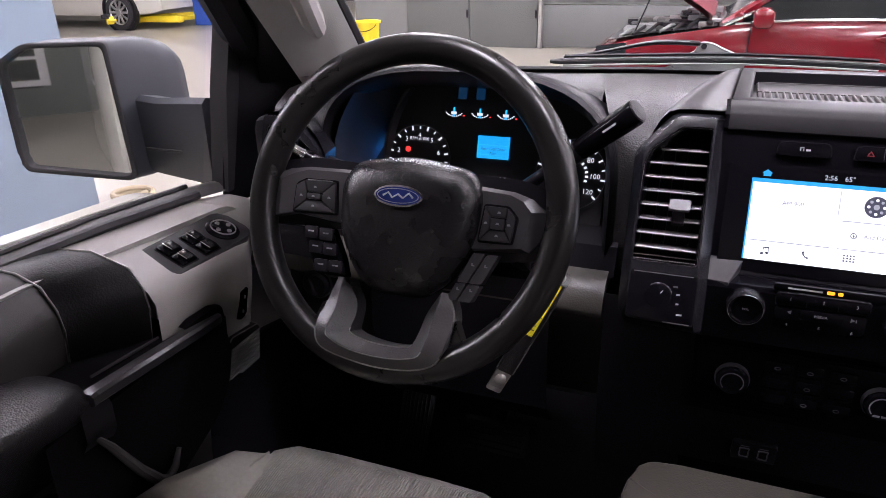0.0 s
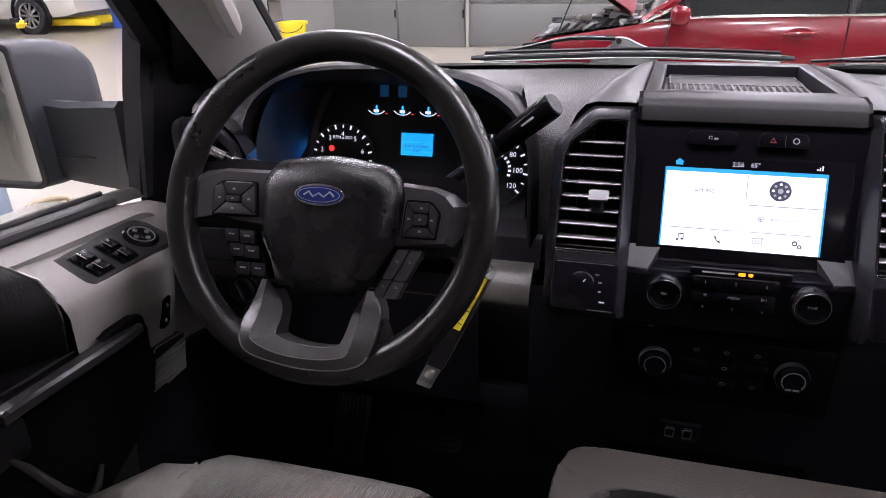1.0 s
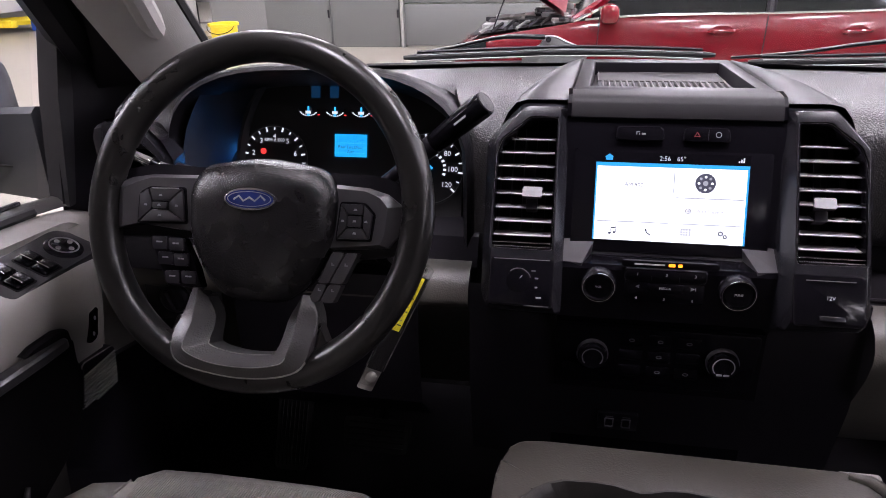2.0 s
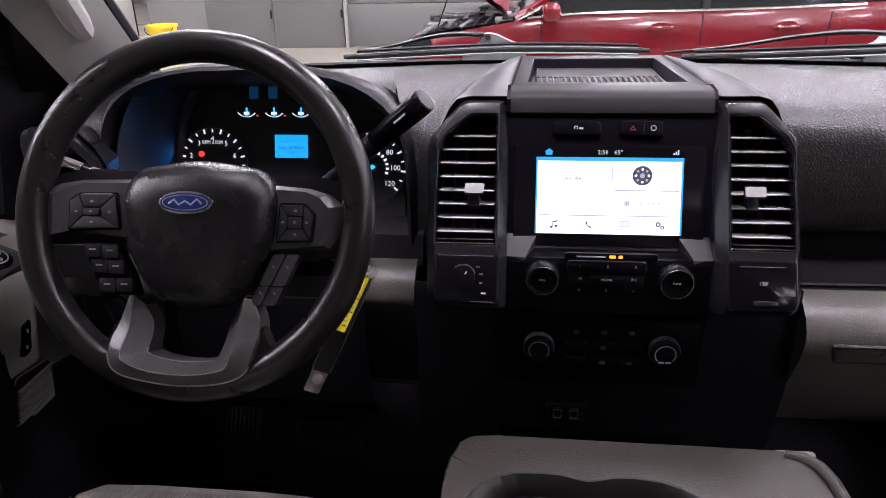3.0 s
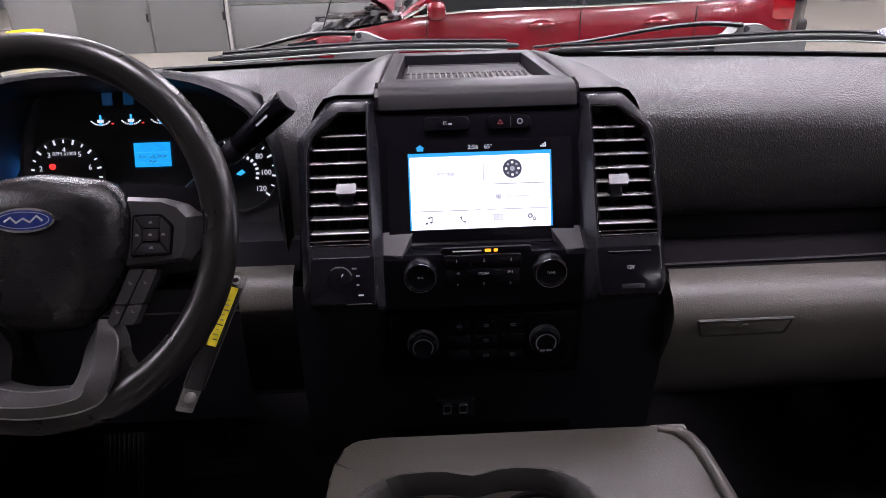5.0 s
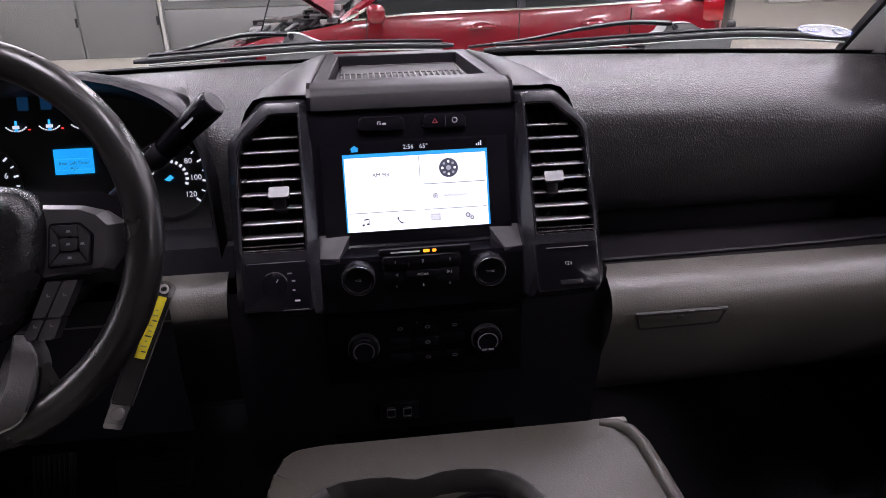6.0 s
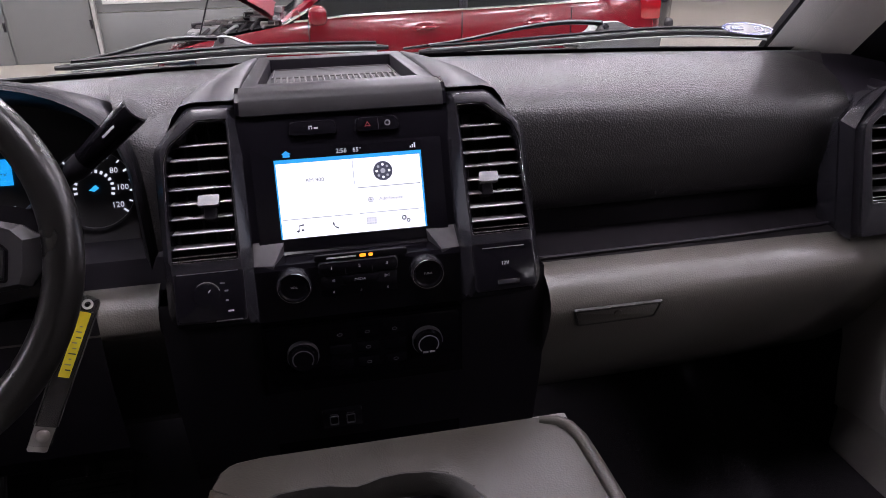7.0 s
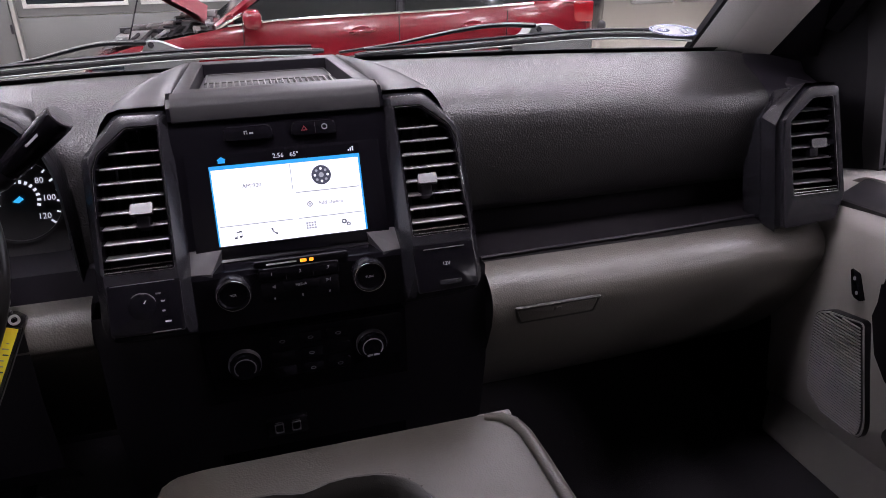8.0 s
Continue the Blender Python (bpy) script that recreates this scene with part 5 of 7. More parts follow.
part("hood", hood_rows((0.27, 0.17, 0.06, 1.235), (0.2, 0.192, 0.082, 1.23), (0.14, 0.206, 0.1, 1.229), (0.06, 0.213, 0.124, 1.228), (0.024, 0.212, 0.133, 1.227), (0.018, 0.209, 0.1305, 1.227)), HOODM, hood, "matt black hood", sharp=70)
part("hood_lining", hood_rows((0.0178, 0.2088, 0.1303, 1.227), (0.012, 0.205, 0.127, 1.2265), (0.02, 0.2, 0.122, 1.224), (0.09, 0.188, 0.104, 1.215)), HOODM, hood, "matt black hood lining", sharp=70)
CN = (0, -0.954, 0.30)
KM0 = plane_frame((-0.4, 0.08, 1.235), CN)
part("dial_plate", slab([(x + HC + 0.4, (z - 1.235) / 0.954) for x, z in arch(0.19, 0.105, 1.214, 1.13)], -0.004, 0.0), RUBBER, hood, "black dial plate", KM0)


def gauge(u, v, r, a0, a1, n, words, parent):
    g = part("gauge", hoop([(r * 1.06, 0.0), (r * 1.08, 0.004), (r * 1.02, 0.004), (r * 1.0, 0.001)], 48), GRIP, parent, "round gauge with lit white scale", at(KM0, u, v))
    for k in range(n + 1):
        a = radians(a0 + (a1 - a0) * k / n)
        big = k % 2 == 0
        part("tick", box((r * 0.94, 0, 0.0015), (r * (0.14 if big else 0.09), r * (0.05 if big else 0.035), 0.0008)), MARK, g, M=at(KM0, u, v) @ pose(0, 0, 0, 0, 0, math.degrees(a)))
    for k, word in enumerate(words):
        if word:
            a = radians(a0 + (a1 - a0) * k / (len(words) - 1))
            writing(word, r * 0.21, at(KM0, u + 0.7 * r * math.cos(a), v + 0.7 * r * math.sin(a), 0.002), MARK, g, "numeral")
    return g


tach = gauge(-0.133, -0.02, 0.047, 200, -20, 14, ("", "2", "3", "4", "5", "6", ""), hood)
writing("RPM x1000", 0.0065, at(KM0, -0.133, 0.008, 0.002), MARK, tach, "numeral")
part("warning_lamp", slab(ellipse(-0.15, -0.008, 0.004, 0.004, 12), 0.0, 0.002), REDLAMP, tach, "red warning lamp", KM0)
part("blue_edge", ring(arc(-0.133, -0.02, 0.05, 150, 210, 10) + arc(-0.133, -0.02, 0.0535, 210, 150, 10), arc(-0.133, -0.02, 0.0505, 150, 210, 10) + arc(-0.133, -0.02, 0.053, 210, 150, 10), 0.001, 0.003), CYAN, tach, "blue lit gauge edge", KM0)
speedo = gauge(0.092, -0.025, 0.047, 200, -40, 14, ("", "20", "40", "60", "80", "100", "120"), hood)
for k in range(14):
    a = radians(190 - 16 * k)
    part("inner_tick", box((0.022, 0, 0.0015), (0.004, 0.003, 0.0008)), MARK, speedo, M=at(KM0, 0.092, -0.025) @ pose(0, 0, 0, 0, 0, math.degrees(a)))
part("needle_glow", slab([(0.092, -0.028), (0.098, -0.024), (0.094, -0.02), (0.086, -0.026)], 0.002, 0.003), CYAN, speedo, "blue needle hub", KM0)
for k, u in enumerate((-0.083, -0.044, -0.006)):
    g = part("small_gauge", ring(arc(u, 0.058, 0.017, 200, 340, 10) + arc(u, 0.058, 0.0145, 340, 200, 10), arc(u, 0.058, 0.0168, 201, 339, 10) + arc(u, 0.058, 0.0147, 339, 201, 10), 0, 0.001), GUN, hood, "small lit gauge", KM0)
    part("scale", merge(*[slab([(u + 0.0125 * math.cos(a), 0.053 + 0.009 * math.sin(a)), (u + 0.0145 * math.cos(a), 0.053 + 0.0105 * math.sin(a)), (u + 0.0145 * math.cos(a + 0.16), 0.053 + 0.0105 * math.sin(a + 0.16)), (u + 0.0125 * math.cos(a + 0.16), 0.053 + 0.009 * math.sin(a + 0.16))], 0.001, 0.0015) for a in (radians(205 + 13 * q) for q in range(10))]), MARK, g, M=KM0)
    part("pointer", slab([(u - 0.002, 0.043), (u + 0.002, 0.043), (u + 0.001, 0.056), (u - 0.001, 0.056)], 0.001, 0.002), CYAN, g, "blue pointer", KM0)
    part("icon", quad(u - 0.004, 0.046, u + 0.004, 0.05, 0.0022), MARK, g, M=KM0)
    part("red_end", quad(u + 0.0135, 0.044, u + 0.0165, 0.0455, 0.0015), REDLAMP, g, M=KM0)
info = part("info_screen", quad(-0.0435, -0.0125, 0.0035, 0.019, 0.002), LCDBLUE, hood, "blue message screen", KM0)
for v0, v1 in ((0.004, 0.0045), (-0.0095, -0.009)):
    part("rule", quad(-0.041, v0 + 0.002, 0.001, v1 + 0.0022, 0.0026), CYAN, info, M=KM0)
writing("Rear Left Door", 0.0058, at(KM0, -0.02, 0.001, 0.0026), LCDINK, info, "message_text", "dark message text")
writing("Ajar", 0.0058, at(KM0, -0.02, -0.0055, 0.0026), LCDINK, info, "message_text", "dark message text")
for k in range(6):
    part("odometer_bar", quad(-0.034 + 0.0065 * k, -0.043, -0.0305 + 0.0065 * k, -0.0375, 0.0015), MARK, hood, M=KM0)
# two glowing bars stand in for a blue reflection in the cluster lens
part("reflection_bar", merge(quad(-0.079, 0.068, -0.066, 0.084, 0.001), quad(-0.052, 0.068, -0.039, 0.084, 0.001)), DIMBLUE, hood, "painted dim blue reflection bars", KM0)
# added wall, hidden glowing strip and shield imitate a blue reflection in the hood
WALL_Z = [1.13 + 0.19 * i / 8 for i in range(9)]
part("inner_wall", loft([[(HC - 0.2 + 0.05 * k ** 3, 0.022, z) for z, k in zip(WALL_Z, (i / 8 for i in range(9)))], [(HC - 0.186 + 0.05 * k ** 3, 0.05, z) for z, k in zip(WALL_Z, (i / 8 for i in range(9)))], [(HC - 0.145 + 0.05 * k ** 3, 0.078, z) for z, k in zip(WALL_Z, (i / 8 for i in range(9)))]]), GUIDE, hood, "added inner wall that catches the hidden blue glow", sharp=80)
part("side_glow", loft([[(HC - 0.1345 + 0.05 * k ** 3, y, z) for z, k in zip(WALL_Z, (i / 8 for i in range(5)))] for y in (0.066, 0.073)]), BLUEGLOW, hood, "hidden blue glow strip added inside the hood")
part("glow_shield", loft([[(HC - 0.133 + 0.05 * k ** 3 + dx, y, z) for z, k in zip(WALL_Z, (i / 8 for i in range(9)))] for dx, y in ((-0.004, 0.058), (0.0, 0.06), (0.002, 0.08))]), RUBBER, hood, "dark shield added to hide the blue glow strip")
part("lower_shelf", loft([[(x, 0.09, 1.165), (x, 0.02, 1.135), (x, 0.0, 1.1)] for x in (HC - 0.2, HC + 0.22)]), BLACK, hood)

# ---- steering column, levers, ignition ----
T = radians(25.66)
WC = Vector((-0.438, -0.1936, 1.2437))
WN = Vector((0, -math.cos(T), math.sin(T)))
WM = plane_frame(WC, WN)
col = thing("steering_column", (-0.43, -0.05, 1.15), "black steering column shroud with ignition lock", "steering column")
part("shroud", loft([[tuple(WM @ Vector((0.004 + a * math.cos(t), b * math.sin(t) - 0.012, w))) for t in (2 * math.pi * i / 20 for i in range(20))] for w, a, b in ((-0.03, 0.058, 0.055), (-0.05, 0.066, 0.062), (-0.12, 0.068, 0.064), (-0.22, 0.06, 0.055), (-0.3, 0.05, 0.045))], closed=True, caps=True), BLACK, col)
part("ignition_lock", turned([(0.017, 0), (0.018, 0.014), (0.014, 0.02), (0.001, 0.02)], 24), SATIN, col, "metal ignition lock", plane_frame((-0.325, -0.055, 1.145), (0.5, -0.8, 0.1)))
part("lock_boss", turned([(0.03, -0.06), (0.028, 0.0), (0.02, 0.006), (0.001, 0.006)], 24), BLACK, col, M=plane_frame((-0.333, -0.045, 1.145), (0.5, -0.8, 0.1)))
key = thing("ignition_key", (-0.32, -0.075, 1.147), "ignition key in the column lock", "key")
part("blade", box((-0.318, -0.08, 1.147), (0.004, 0.03, 0.014), 0.001), SATIN, key)
part("bow", box((-0.31, -0.1, 1.147), (0.01, 0.03, 0.03), 0.004), BLACK, key, "black key head")

lever = thing("shift_lever", (-0.3, -0.03, 1.25), "black column shift lever with a knurled grip", "gear lever")
p0, p1 = Vector((-0.352, -0.015, 1.215)), Vector((-0.214, -0.05, 1.331))
ax = (p1 - p0)
part("stalk", tube([p0, p0 + ax * 0.45], 0.0085, 12), BLACK, lever)
part("collar", tube([p0 + ax * 0.4, p0 + ax * 0.44, p0 + ax * 0.54, p0 + ax * 0.56], [0.010, 0.0125, 0.0125, 0.010], 20), BLACK, lever)
part("grip", tube([p0 + ax * k for k in (0.52, 0.55, 0.7, 0.9, 0.97, 0.99)], [0.0115, 0.013, 0.0138, 0.0148, 0.0148, 0.0138], 24), GLOSS, lever, "dark grip", sharp=50)
part("end_cap", tube([p0 + ax * k for k in (0.985, 1.0, 1.003)], [0.0138, 0.013, 0.011], 24), HOODM, lever, "dark end cap")
side = ax.cross(Vector((0, 0, 1))).normalized()
for k in range(3):
    part("mark_bar", box((0, 0, 0), (0.010, 0.0022, 0.0006)), DIM, lever, M=plane_frame(p0 + ax * (0.78 + 0.035 * k) + Vector((-0.002, -0.0142, 0.003)), (0, -1, 0.2), ax))

turn_l = thing("turn_lever", (-0.55, -0.06, 1.23), "black turn signal lever with a bright end", "turn signal lever")
part("stalk", tube([(-0.48, -0.06, 1.215), (-0.56, -0.065, 1.232), (-0.60, -0.068, 1.242)], [0.009, 0.01, 0.011], 12), BLACK, turn_l)
part("wash_ring", tube([(-0.6, -0.068, 1.242), (-0.625, -0.069, 1.249), (-0.645, -0.07, 1.258), (-0.658, -0.07, 1.266)], [0.0085, 0.009, 0.0085, 0.005], 16, 0.7), CHROME, turn_l, "bright polished end")
part("band", tube([(-0.622, -0.069, 1.248), (-0.63, -0.0692, 1.2515)], 0.0098, 16, 0.75), GLOSS, turn_l)

# ---- steering wheel ----
wheel = thing("steering_wheel", WC, "black steering wheel with satin grey lower spoke", "steering wheel")
R, r = 0.1734, 0.0165
bm = loft([[((R + r * math.cos(b)) * math.cos(a), (R + r * math.cos(b)) * math.sin(a), 1.08 * r * math.sin(b)) for b in (2 * math.pi * j / 20 for j in range(20))] for a in (2 * math.pi * i / 96 for i in range(97))], closed=True)
bmesh.ops.remove_doubles(bm, verts=bm.verts, dist=1e-5)
part("rim", bm, LEATHER, wheel, "black grained rim", WM, sharp=80)
HU = 0.011


def domed(pts, w0, heights, k=0.93):
    """A cushion over the outline pts: rings shrinking towards the middle while they rise."""
    cx, cy = sum(p[0] for p in pts) / len(pts), sum(p[1] for p in pts) / len(pts)
    rows = [[(cx + (x - cx) * s, cy + (y - cy) * s, w) for x, y in pts] for s, w in ((0.96, w0), *heights)]
    return loft(rows, closed=True, caps=True)


hub = rounded([(HU - 0.066, 0.046), (HU, 0.056), (HU + 0.066, 0.046), (HU + 0.081, 0.022), (HU + 0.078, -0.03), (HU + 0.055, -0.074), (HU + 0.03, -0.094), (HU - 0.03, -0.094), (HU - 0.055, -0.074), (HU - 0.078, -0.03), (HU - 0.081, 0.022)], 0.02, 5)
airbag = part("airbag_cover", domed(hub, -0.02, ((1.0, -0.004), (1.0, 0.003), (0.985, 0.009), (0.955, 0.0145), (0.9, 0.0205), (0.82, 0.026), (0.72, 0.0295), (0.55, 0.0325), (0.3, 0.0345), (0.08, 0.035))), AIRBAG, wheel, "black grained airbag cover", WM, sharp=75)
LM = at(WM, HU - 0.001, 0.009, 0.0335)
badge = part("badge", slab(ellipse(0, 0, 0.0275, 0.0112, 40), 0, 0.0035, 0.001), CHROME, airbag, "oval badge with a silver border", LM)
part("badge_field", slab(ellipse(0, 0, 0.0252, 0.0092, 40), 0.0035, 0.0042, 0.0004), BADGE, badge, "dark blue oval field", LM)
part("badge_rim", ring(ellipse(0, 0, 0.0232, 0.0076, 40), ellipse(0, 0, 0.0224, 0.0070, 40), 0.0042, 0.0046), SATIN, badge, M=LM)
part("badge_stroke", tube([(-0.0165, -0.001, 0.0044), (-0.011, 0.0028, 0.0044), (-0.006, -0.0022, 0.0044), (0.0, 0.0016, 0.0044), (0.006, -0.002, 0.0044), (0.012, 0.0035, 0.0044), (0.017, -0.001, 0.0044)], 0.0011, 8, 0.5), SATIN, badge, "silver stroke", LM)
part("airbag_mark", merge(quad(HU - 0.018, -0.0475, HU - 0.004, -0.0465, 0.033), quad(HU + 0.002, -0.0475, HU + 0.018, -0.0465, 0.033), quad(HU - 0.003, -0.058, HU + 0.003, -0.057, 0.0325)), FAINT, airbag, M=WM)
# side spokes: a black arm, a satin face with a broad bevel, and a pod of four keys round a button
SPOKES = (
    ([(-0.05, 0.044), (-0.12, 0.047), (-0.166, 0.038), (-0.17, -0.034), (-0.12, -0.032), (-0.05, -0.032)],
     [(-0.163, 0.0223), (-0.1447, 0.0304), (-0.12, 0.0344), (-0.058, 0.0355), (-0.058, -0.026), (-0.0858, -0.0238), (-0.1286, -0.0195), (-0.149, -0.0245), (-0.162, -0.0265)],
     [(-0.1513, 0.0177), (-0.1356, 0.025), (-0.118, 0.0302), (-0.058, 0.0312), (-0.058, -0.025), (-0.0858, -0.0228), (-0.1286, -0.0185), (-0.146, -0.0228), (-0.149, -0.0235)],
     [(-0.1287, -0.0174), (-0.0745, -0.0156), (-0.079, 0.0191), (-0.1186, 0.0185), (-0.1286, 0.0128)], (-0.1125, -0.0025, -0.0953, 0.0041), (3, 2)),
    ([(0.06, 0.044), (0.13, 0.042), (0.166, 0.03), (0.168, -0.036), (0.12, -0.044), (0.06, -0.046)],
     [(0.08, 0.0315), (0.1217, 0.0285), (0.1404, 0.0232), (0.157, 0.011), (0.1545, -0.018), (0.1443, -0.0315), (0.08, -0.0365)],
     [(0.08, 0.027), (0.119, 0.0245), (0.133, 0.019), (0.1425, 0.009), (0.1405, -0.018), (0.1365, -0.0285), (0.08, -0.0345)],
     [(0.0924, -0.0251), (0.1264, -0.0242), (0.1291, 0.001), (0.1191, 0.011), (0.0951, 0.0112)], (0.1035, -0.012, 0.118, -0.001), (2, 3)),
)
for arm, rim_line, face_line, pod, (bu0, bv0, bu1, bv1), glint in SPOKES:
    spoke = part("spoke", slab(arm, -0.03, -0.008, 0.006, 3, corner=0.012), BLACK, wheel, "black side spoke", WM)
    part("spoke_face", loft([[(x, y, w) for x, y in loop] for loop, w in ((rim_line, -0.02), (rim_line, -0.002), (face_line, 0.0045))], closed=True, caps=True), GRIP, spoke, "satin dark grey face with a bevelled edge", WM, sharp=20)
    podo = part("switch_pod", slab(inset(pod, -0.002), -0.002, 0.0058, 0.001, corner=0.003), GLOSS, spoke, "glossy black switch pod", WM)
    part("centre_button", slab([(bu0, bv0), (bu1, bv0), (bu1, bv1), (bu0, bv1)], 0.005, 0.0105, 0.0012, corner=0.0015), SOFT, podo, "centre button", WM)
    ring_in = [(bu0 - 0.001, bv0 - 0.001), (bu1 + 0.001, bv0 - 0.001), (bu1 + 0.001, bv1 + 0.001), (bu0 - 0.001, bv1 + 0.001)]
    tl, tr = (pod[4], pod[3]) if pod[0][0] > 0 else (pod[3], pod[2])
    bl, br = pod[0], pod[1]
    right = [ring_in[1], br, pod[2], tr, ring_in[2]] if pod[0][0] > 0 else [ring_in[1], br, tr, ring_in[2]]
    left = [ring_in[3], tl, bl, ring_in[0]] if pod[0][0] > 0 else [ring_in[3], tl, pod[4], bl, ring_in[0]]
    for pts in ([ring_in[2], tr, tl, ring_in[3]], [ring_in[0], bl, br, ring_in[1]], left, right):
        part("key", slab(shrunk(pts, 0.95), 0.005, 0.0088, 0.0009), SOFT, podo, "dark grey rocker key", WM)
    mu, mv = (bu0 + bu1) / 2, (bv0 + bv1) / 2
    for u, v in ((mu, (bv1 + tl[1]) / 2), (mu, (bv0 + bl[1]) / 2), ((bu0 + bl[0]) / 2, mv), ((bu1 + br[0]) / 2, mv), (mu, mv)):
        part("key_mark", slab([(u - 0.0019, v - 0.001), (u + 0.0019, v - 0.001), (u + 0.0011, v + 0.0012), (u - 0.0011, v + 0.0012)], 0.0088, 0.0108 if (u, v) == (mu, mv) else 0.0092), MIDMARK, podo, M=WM)
    # a thin chrome bar paints the glint on the pod's edge
    ga, gb = Vector(pod[glint[0]]), Vector(pod[glint[1]])
    part("bright_edge", tube([(*ga.lerp(gb, 0.1), 0.0085), (*ga.lerp(gb, 0.9), 0.0085)], 0.0009, 6), CHROME, podo, "painted glint along the upper edge", WM)
# cruise buttons in a black panel on one side, phone buttons on the other
cruise = part("cruise_panel", slab([(-0.1166, -0.0302), (-0.0802, -0.0316), (-0.0624, -0.0628), (-0.0547, -0.0835), (-0.0924, -0.0841), (-0.1103, -0.0484)], -0.012, 0.001, 0.0015, corner=0.003), GLOSS, wheel, "black cruise button panel", WM)
for u, v in ((-0.1046, -0.0387), (-0.0857, -0.0396), (-0.0966, -0.0547), (-0.0785, -0.0555), (-0.087, -0.0741), (-0.0686, -0.0737)):
    b = part("cruise_button", slab([(u - 0.0075, v - 0.0068), (u + 0.0095, v - 0.0068), (u + 0.0078, v + 0.0068), (u - 0.009, v + 0.0068)], -0.002, 0.004, 0.0014, corner=0.002), BLACK, cruise, "black cruise button", WM)
    part("button_mark", merge(quad(u - 0.0035, v + 0.0002, u - 0.0005, v + 0.0018, 0.0044), quad(u, v + 0.0002, u + 0.0035, v + 0.0018, 0.0044)), MIDMARK, b, M=WM)
for pts in ([(0.0886, -0.0382), (0.1013, -0.0383), (0.0858, -0.0700), (0.0747, -0.0700)], [(0.1029, -0.0383), (0.1153, -0.0384), (0.1008, -0.0700), (0.0874, -0.0700)],
            [(0.0738, -0.0716), (0.0849, -0.0716), (0.0764, -0.0897), (0.0652, -0.0897)], [(0.0865, -0.0716), (0.1, -0.0716), (0.0921, -0.0897), (0.078, -0.0897)]):
    b = part("phone_button", slab(pts, -0.008, 0.006, 0.0015, corner=0.0015), GRIP, wheel, "dark grey phone button", WM)
    u, v = sum(q[0] for q in pts) / 4 + 0.002, sum(q[1] for q in pts) / 4 + 0.003
    part("button_mark", merge(quad(u - 0.0016, v - 0.001, u - 0.0003, v + 0.002, 0.0064), quad(u - 0.0003, v - 0.001, u + 0.0016, v + 0.0002, 0.0064)), MIDMARK, b, M=WM)
# satin lower trim: a ridged frame round the lower opening, its outer and inner faces meeting in a crease
TRIM_OUT = eased([(-0.062, -0.083), (-0.0705, -0.11), (-0.0750, -0.140), (-0.0656, -0.1598), (-0.0277, -0.1684), (0.010, -0.1705), (0.05, -0.165), (0.0715, -0.150), (0.078, -0.11), (0.068, -0.083)])
TRIM_TOP = eased([(-0.0518, -0.083), (-0.0555, -0.11), (-0.0585, -0.1385), (-0.0535, -0.1483), (-0.0268, -0.157), (0.010, -0.159), (0.040, -0.155), (0.0536, -0.1459), (0.0585, -0.1103), (0.0631, -0.083)])
TRIM_IN = eased([(-0.047, -0.0927), (-0.037, -0.1111), (-0.0385, -0.136), (-0.0355, -0.1415), (-0.0181, -0.146), (0.0031, -0.1479), (0.0255, -0.1465), (0.0365, -0.142), (0.0430, -0.1127), (0.0525, -0.0938)])
def over_rim(x, y, w):
    """The height w, raised where the trim laps over the rim."""
    f = min(1.0, max(0.0, (math.hypot(x, y) - 0.125) / 0.033))
    return (x, y, w + 0.0135 * f * f * (3 - 2 * f) if w > -0.01 else w)


part("lower_trim", loft([[over_rim(x, y, w) for x, y in loop] for loop, w in ((TRIM_OUT, -0.02), (TRIM_OUT, 0.004), (shrunk(TRIM_OUT, 0.985), 0.006), (TRIM_TOP, 0.0135), (shrunk(TRIM_TOP, 0.985), 0.0135), (TRIM_IN, 0.0), (TRIM_IN, -0.022))]), TRIM, wheel, "satin grey ridged lower spoke trim", WM, sharp=25)
for loop, w, r2 in ((TRIM_OUT, 0.0052, 0.0011), (shrunk(TRIM_TOP, 0.993), 0.0135, 0.0006), (TRIM_IN, 0.0, 0.0007)):
    part("trim_edge", tube([over_rim(x, y, w) for x, y in loop[8:29]], r2, 6), SATIN, wheel, "bright trim edge", WM)
for pts in ([(-0.072, -0.108), (-0.085, -0.135), (-0.11, -0.142), (-0.1, -0.156), (-0.068, -0.164)], [(0.077, -0.108), (0.09, -0.135), (0.114, -0.138), (0.104, -0.153), (0.072, -0.163)]):
    part("rim_web", slab(pts, -0.014, 0.006, 0.005, 3, corner=0.006), LEATHER, wheel, "black web between rim and trim", WM)
part("hub_back", slab(ellipse(0.004, -0.03, 0.062, 0.055, 24), -0.05, -0.015), BLACK, wheel, M=WM)

# ---- hanging key tag ----
ta, tb = Vector((-0.262, -0.17, 1.176)), Vector((-0.331, -0.2, 1.047))
TM = plane_frame((ta + tb) / 2, Vector((0.42, -0.85, 0.1)), ta - tb)
L = (ta - tb).length
tag = thing("key_tag", ta, "clear plastic stock tag with a yellow label", "tag")
part("sleeve", slab([(-L / 2, -0.011), (L / 2, -0.011), (L / 2 + 0.004, 0), (L / 2, 0.011), (-L / 2, 0.011)], -0.0008, 0.0008, 0.0003, corner=0.003), CLEAR, tag, "clear plastic sleeve", TM)
lab = part("label", slab([(-0.004, -0.0055), (0.062, -0.0055), (0.062, 0.0045), (-0.004, 0.0045)], 0.001, 0.0016), YELLOW, tag, "yellow label", TM)
for k in range(9):
    part("text_bar", quad(0.003 + 0.0055 * k, -0.0042 + (k % 3) * 0.0012, 0.0042 + 0.0055 * k, 0.0005 + (k % 2) * 0.002, 0.002), TAN if k % 3 else RIBM, lab, M=TM)
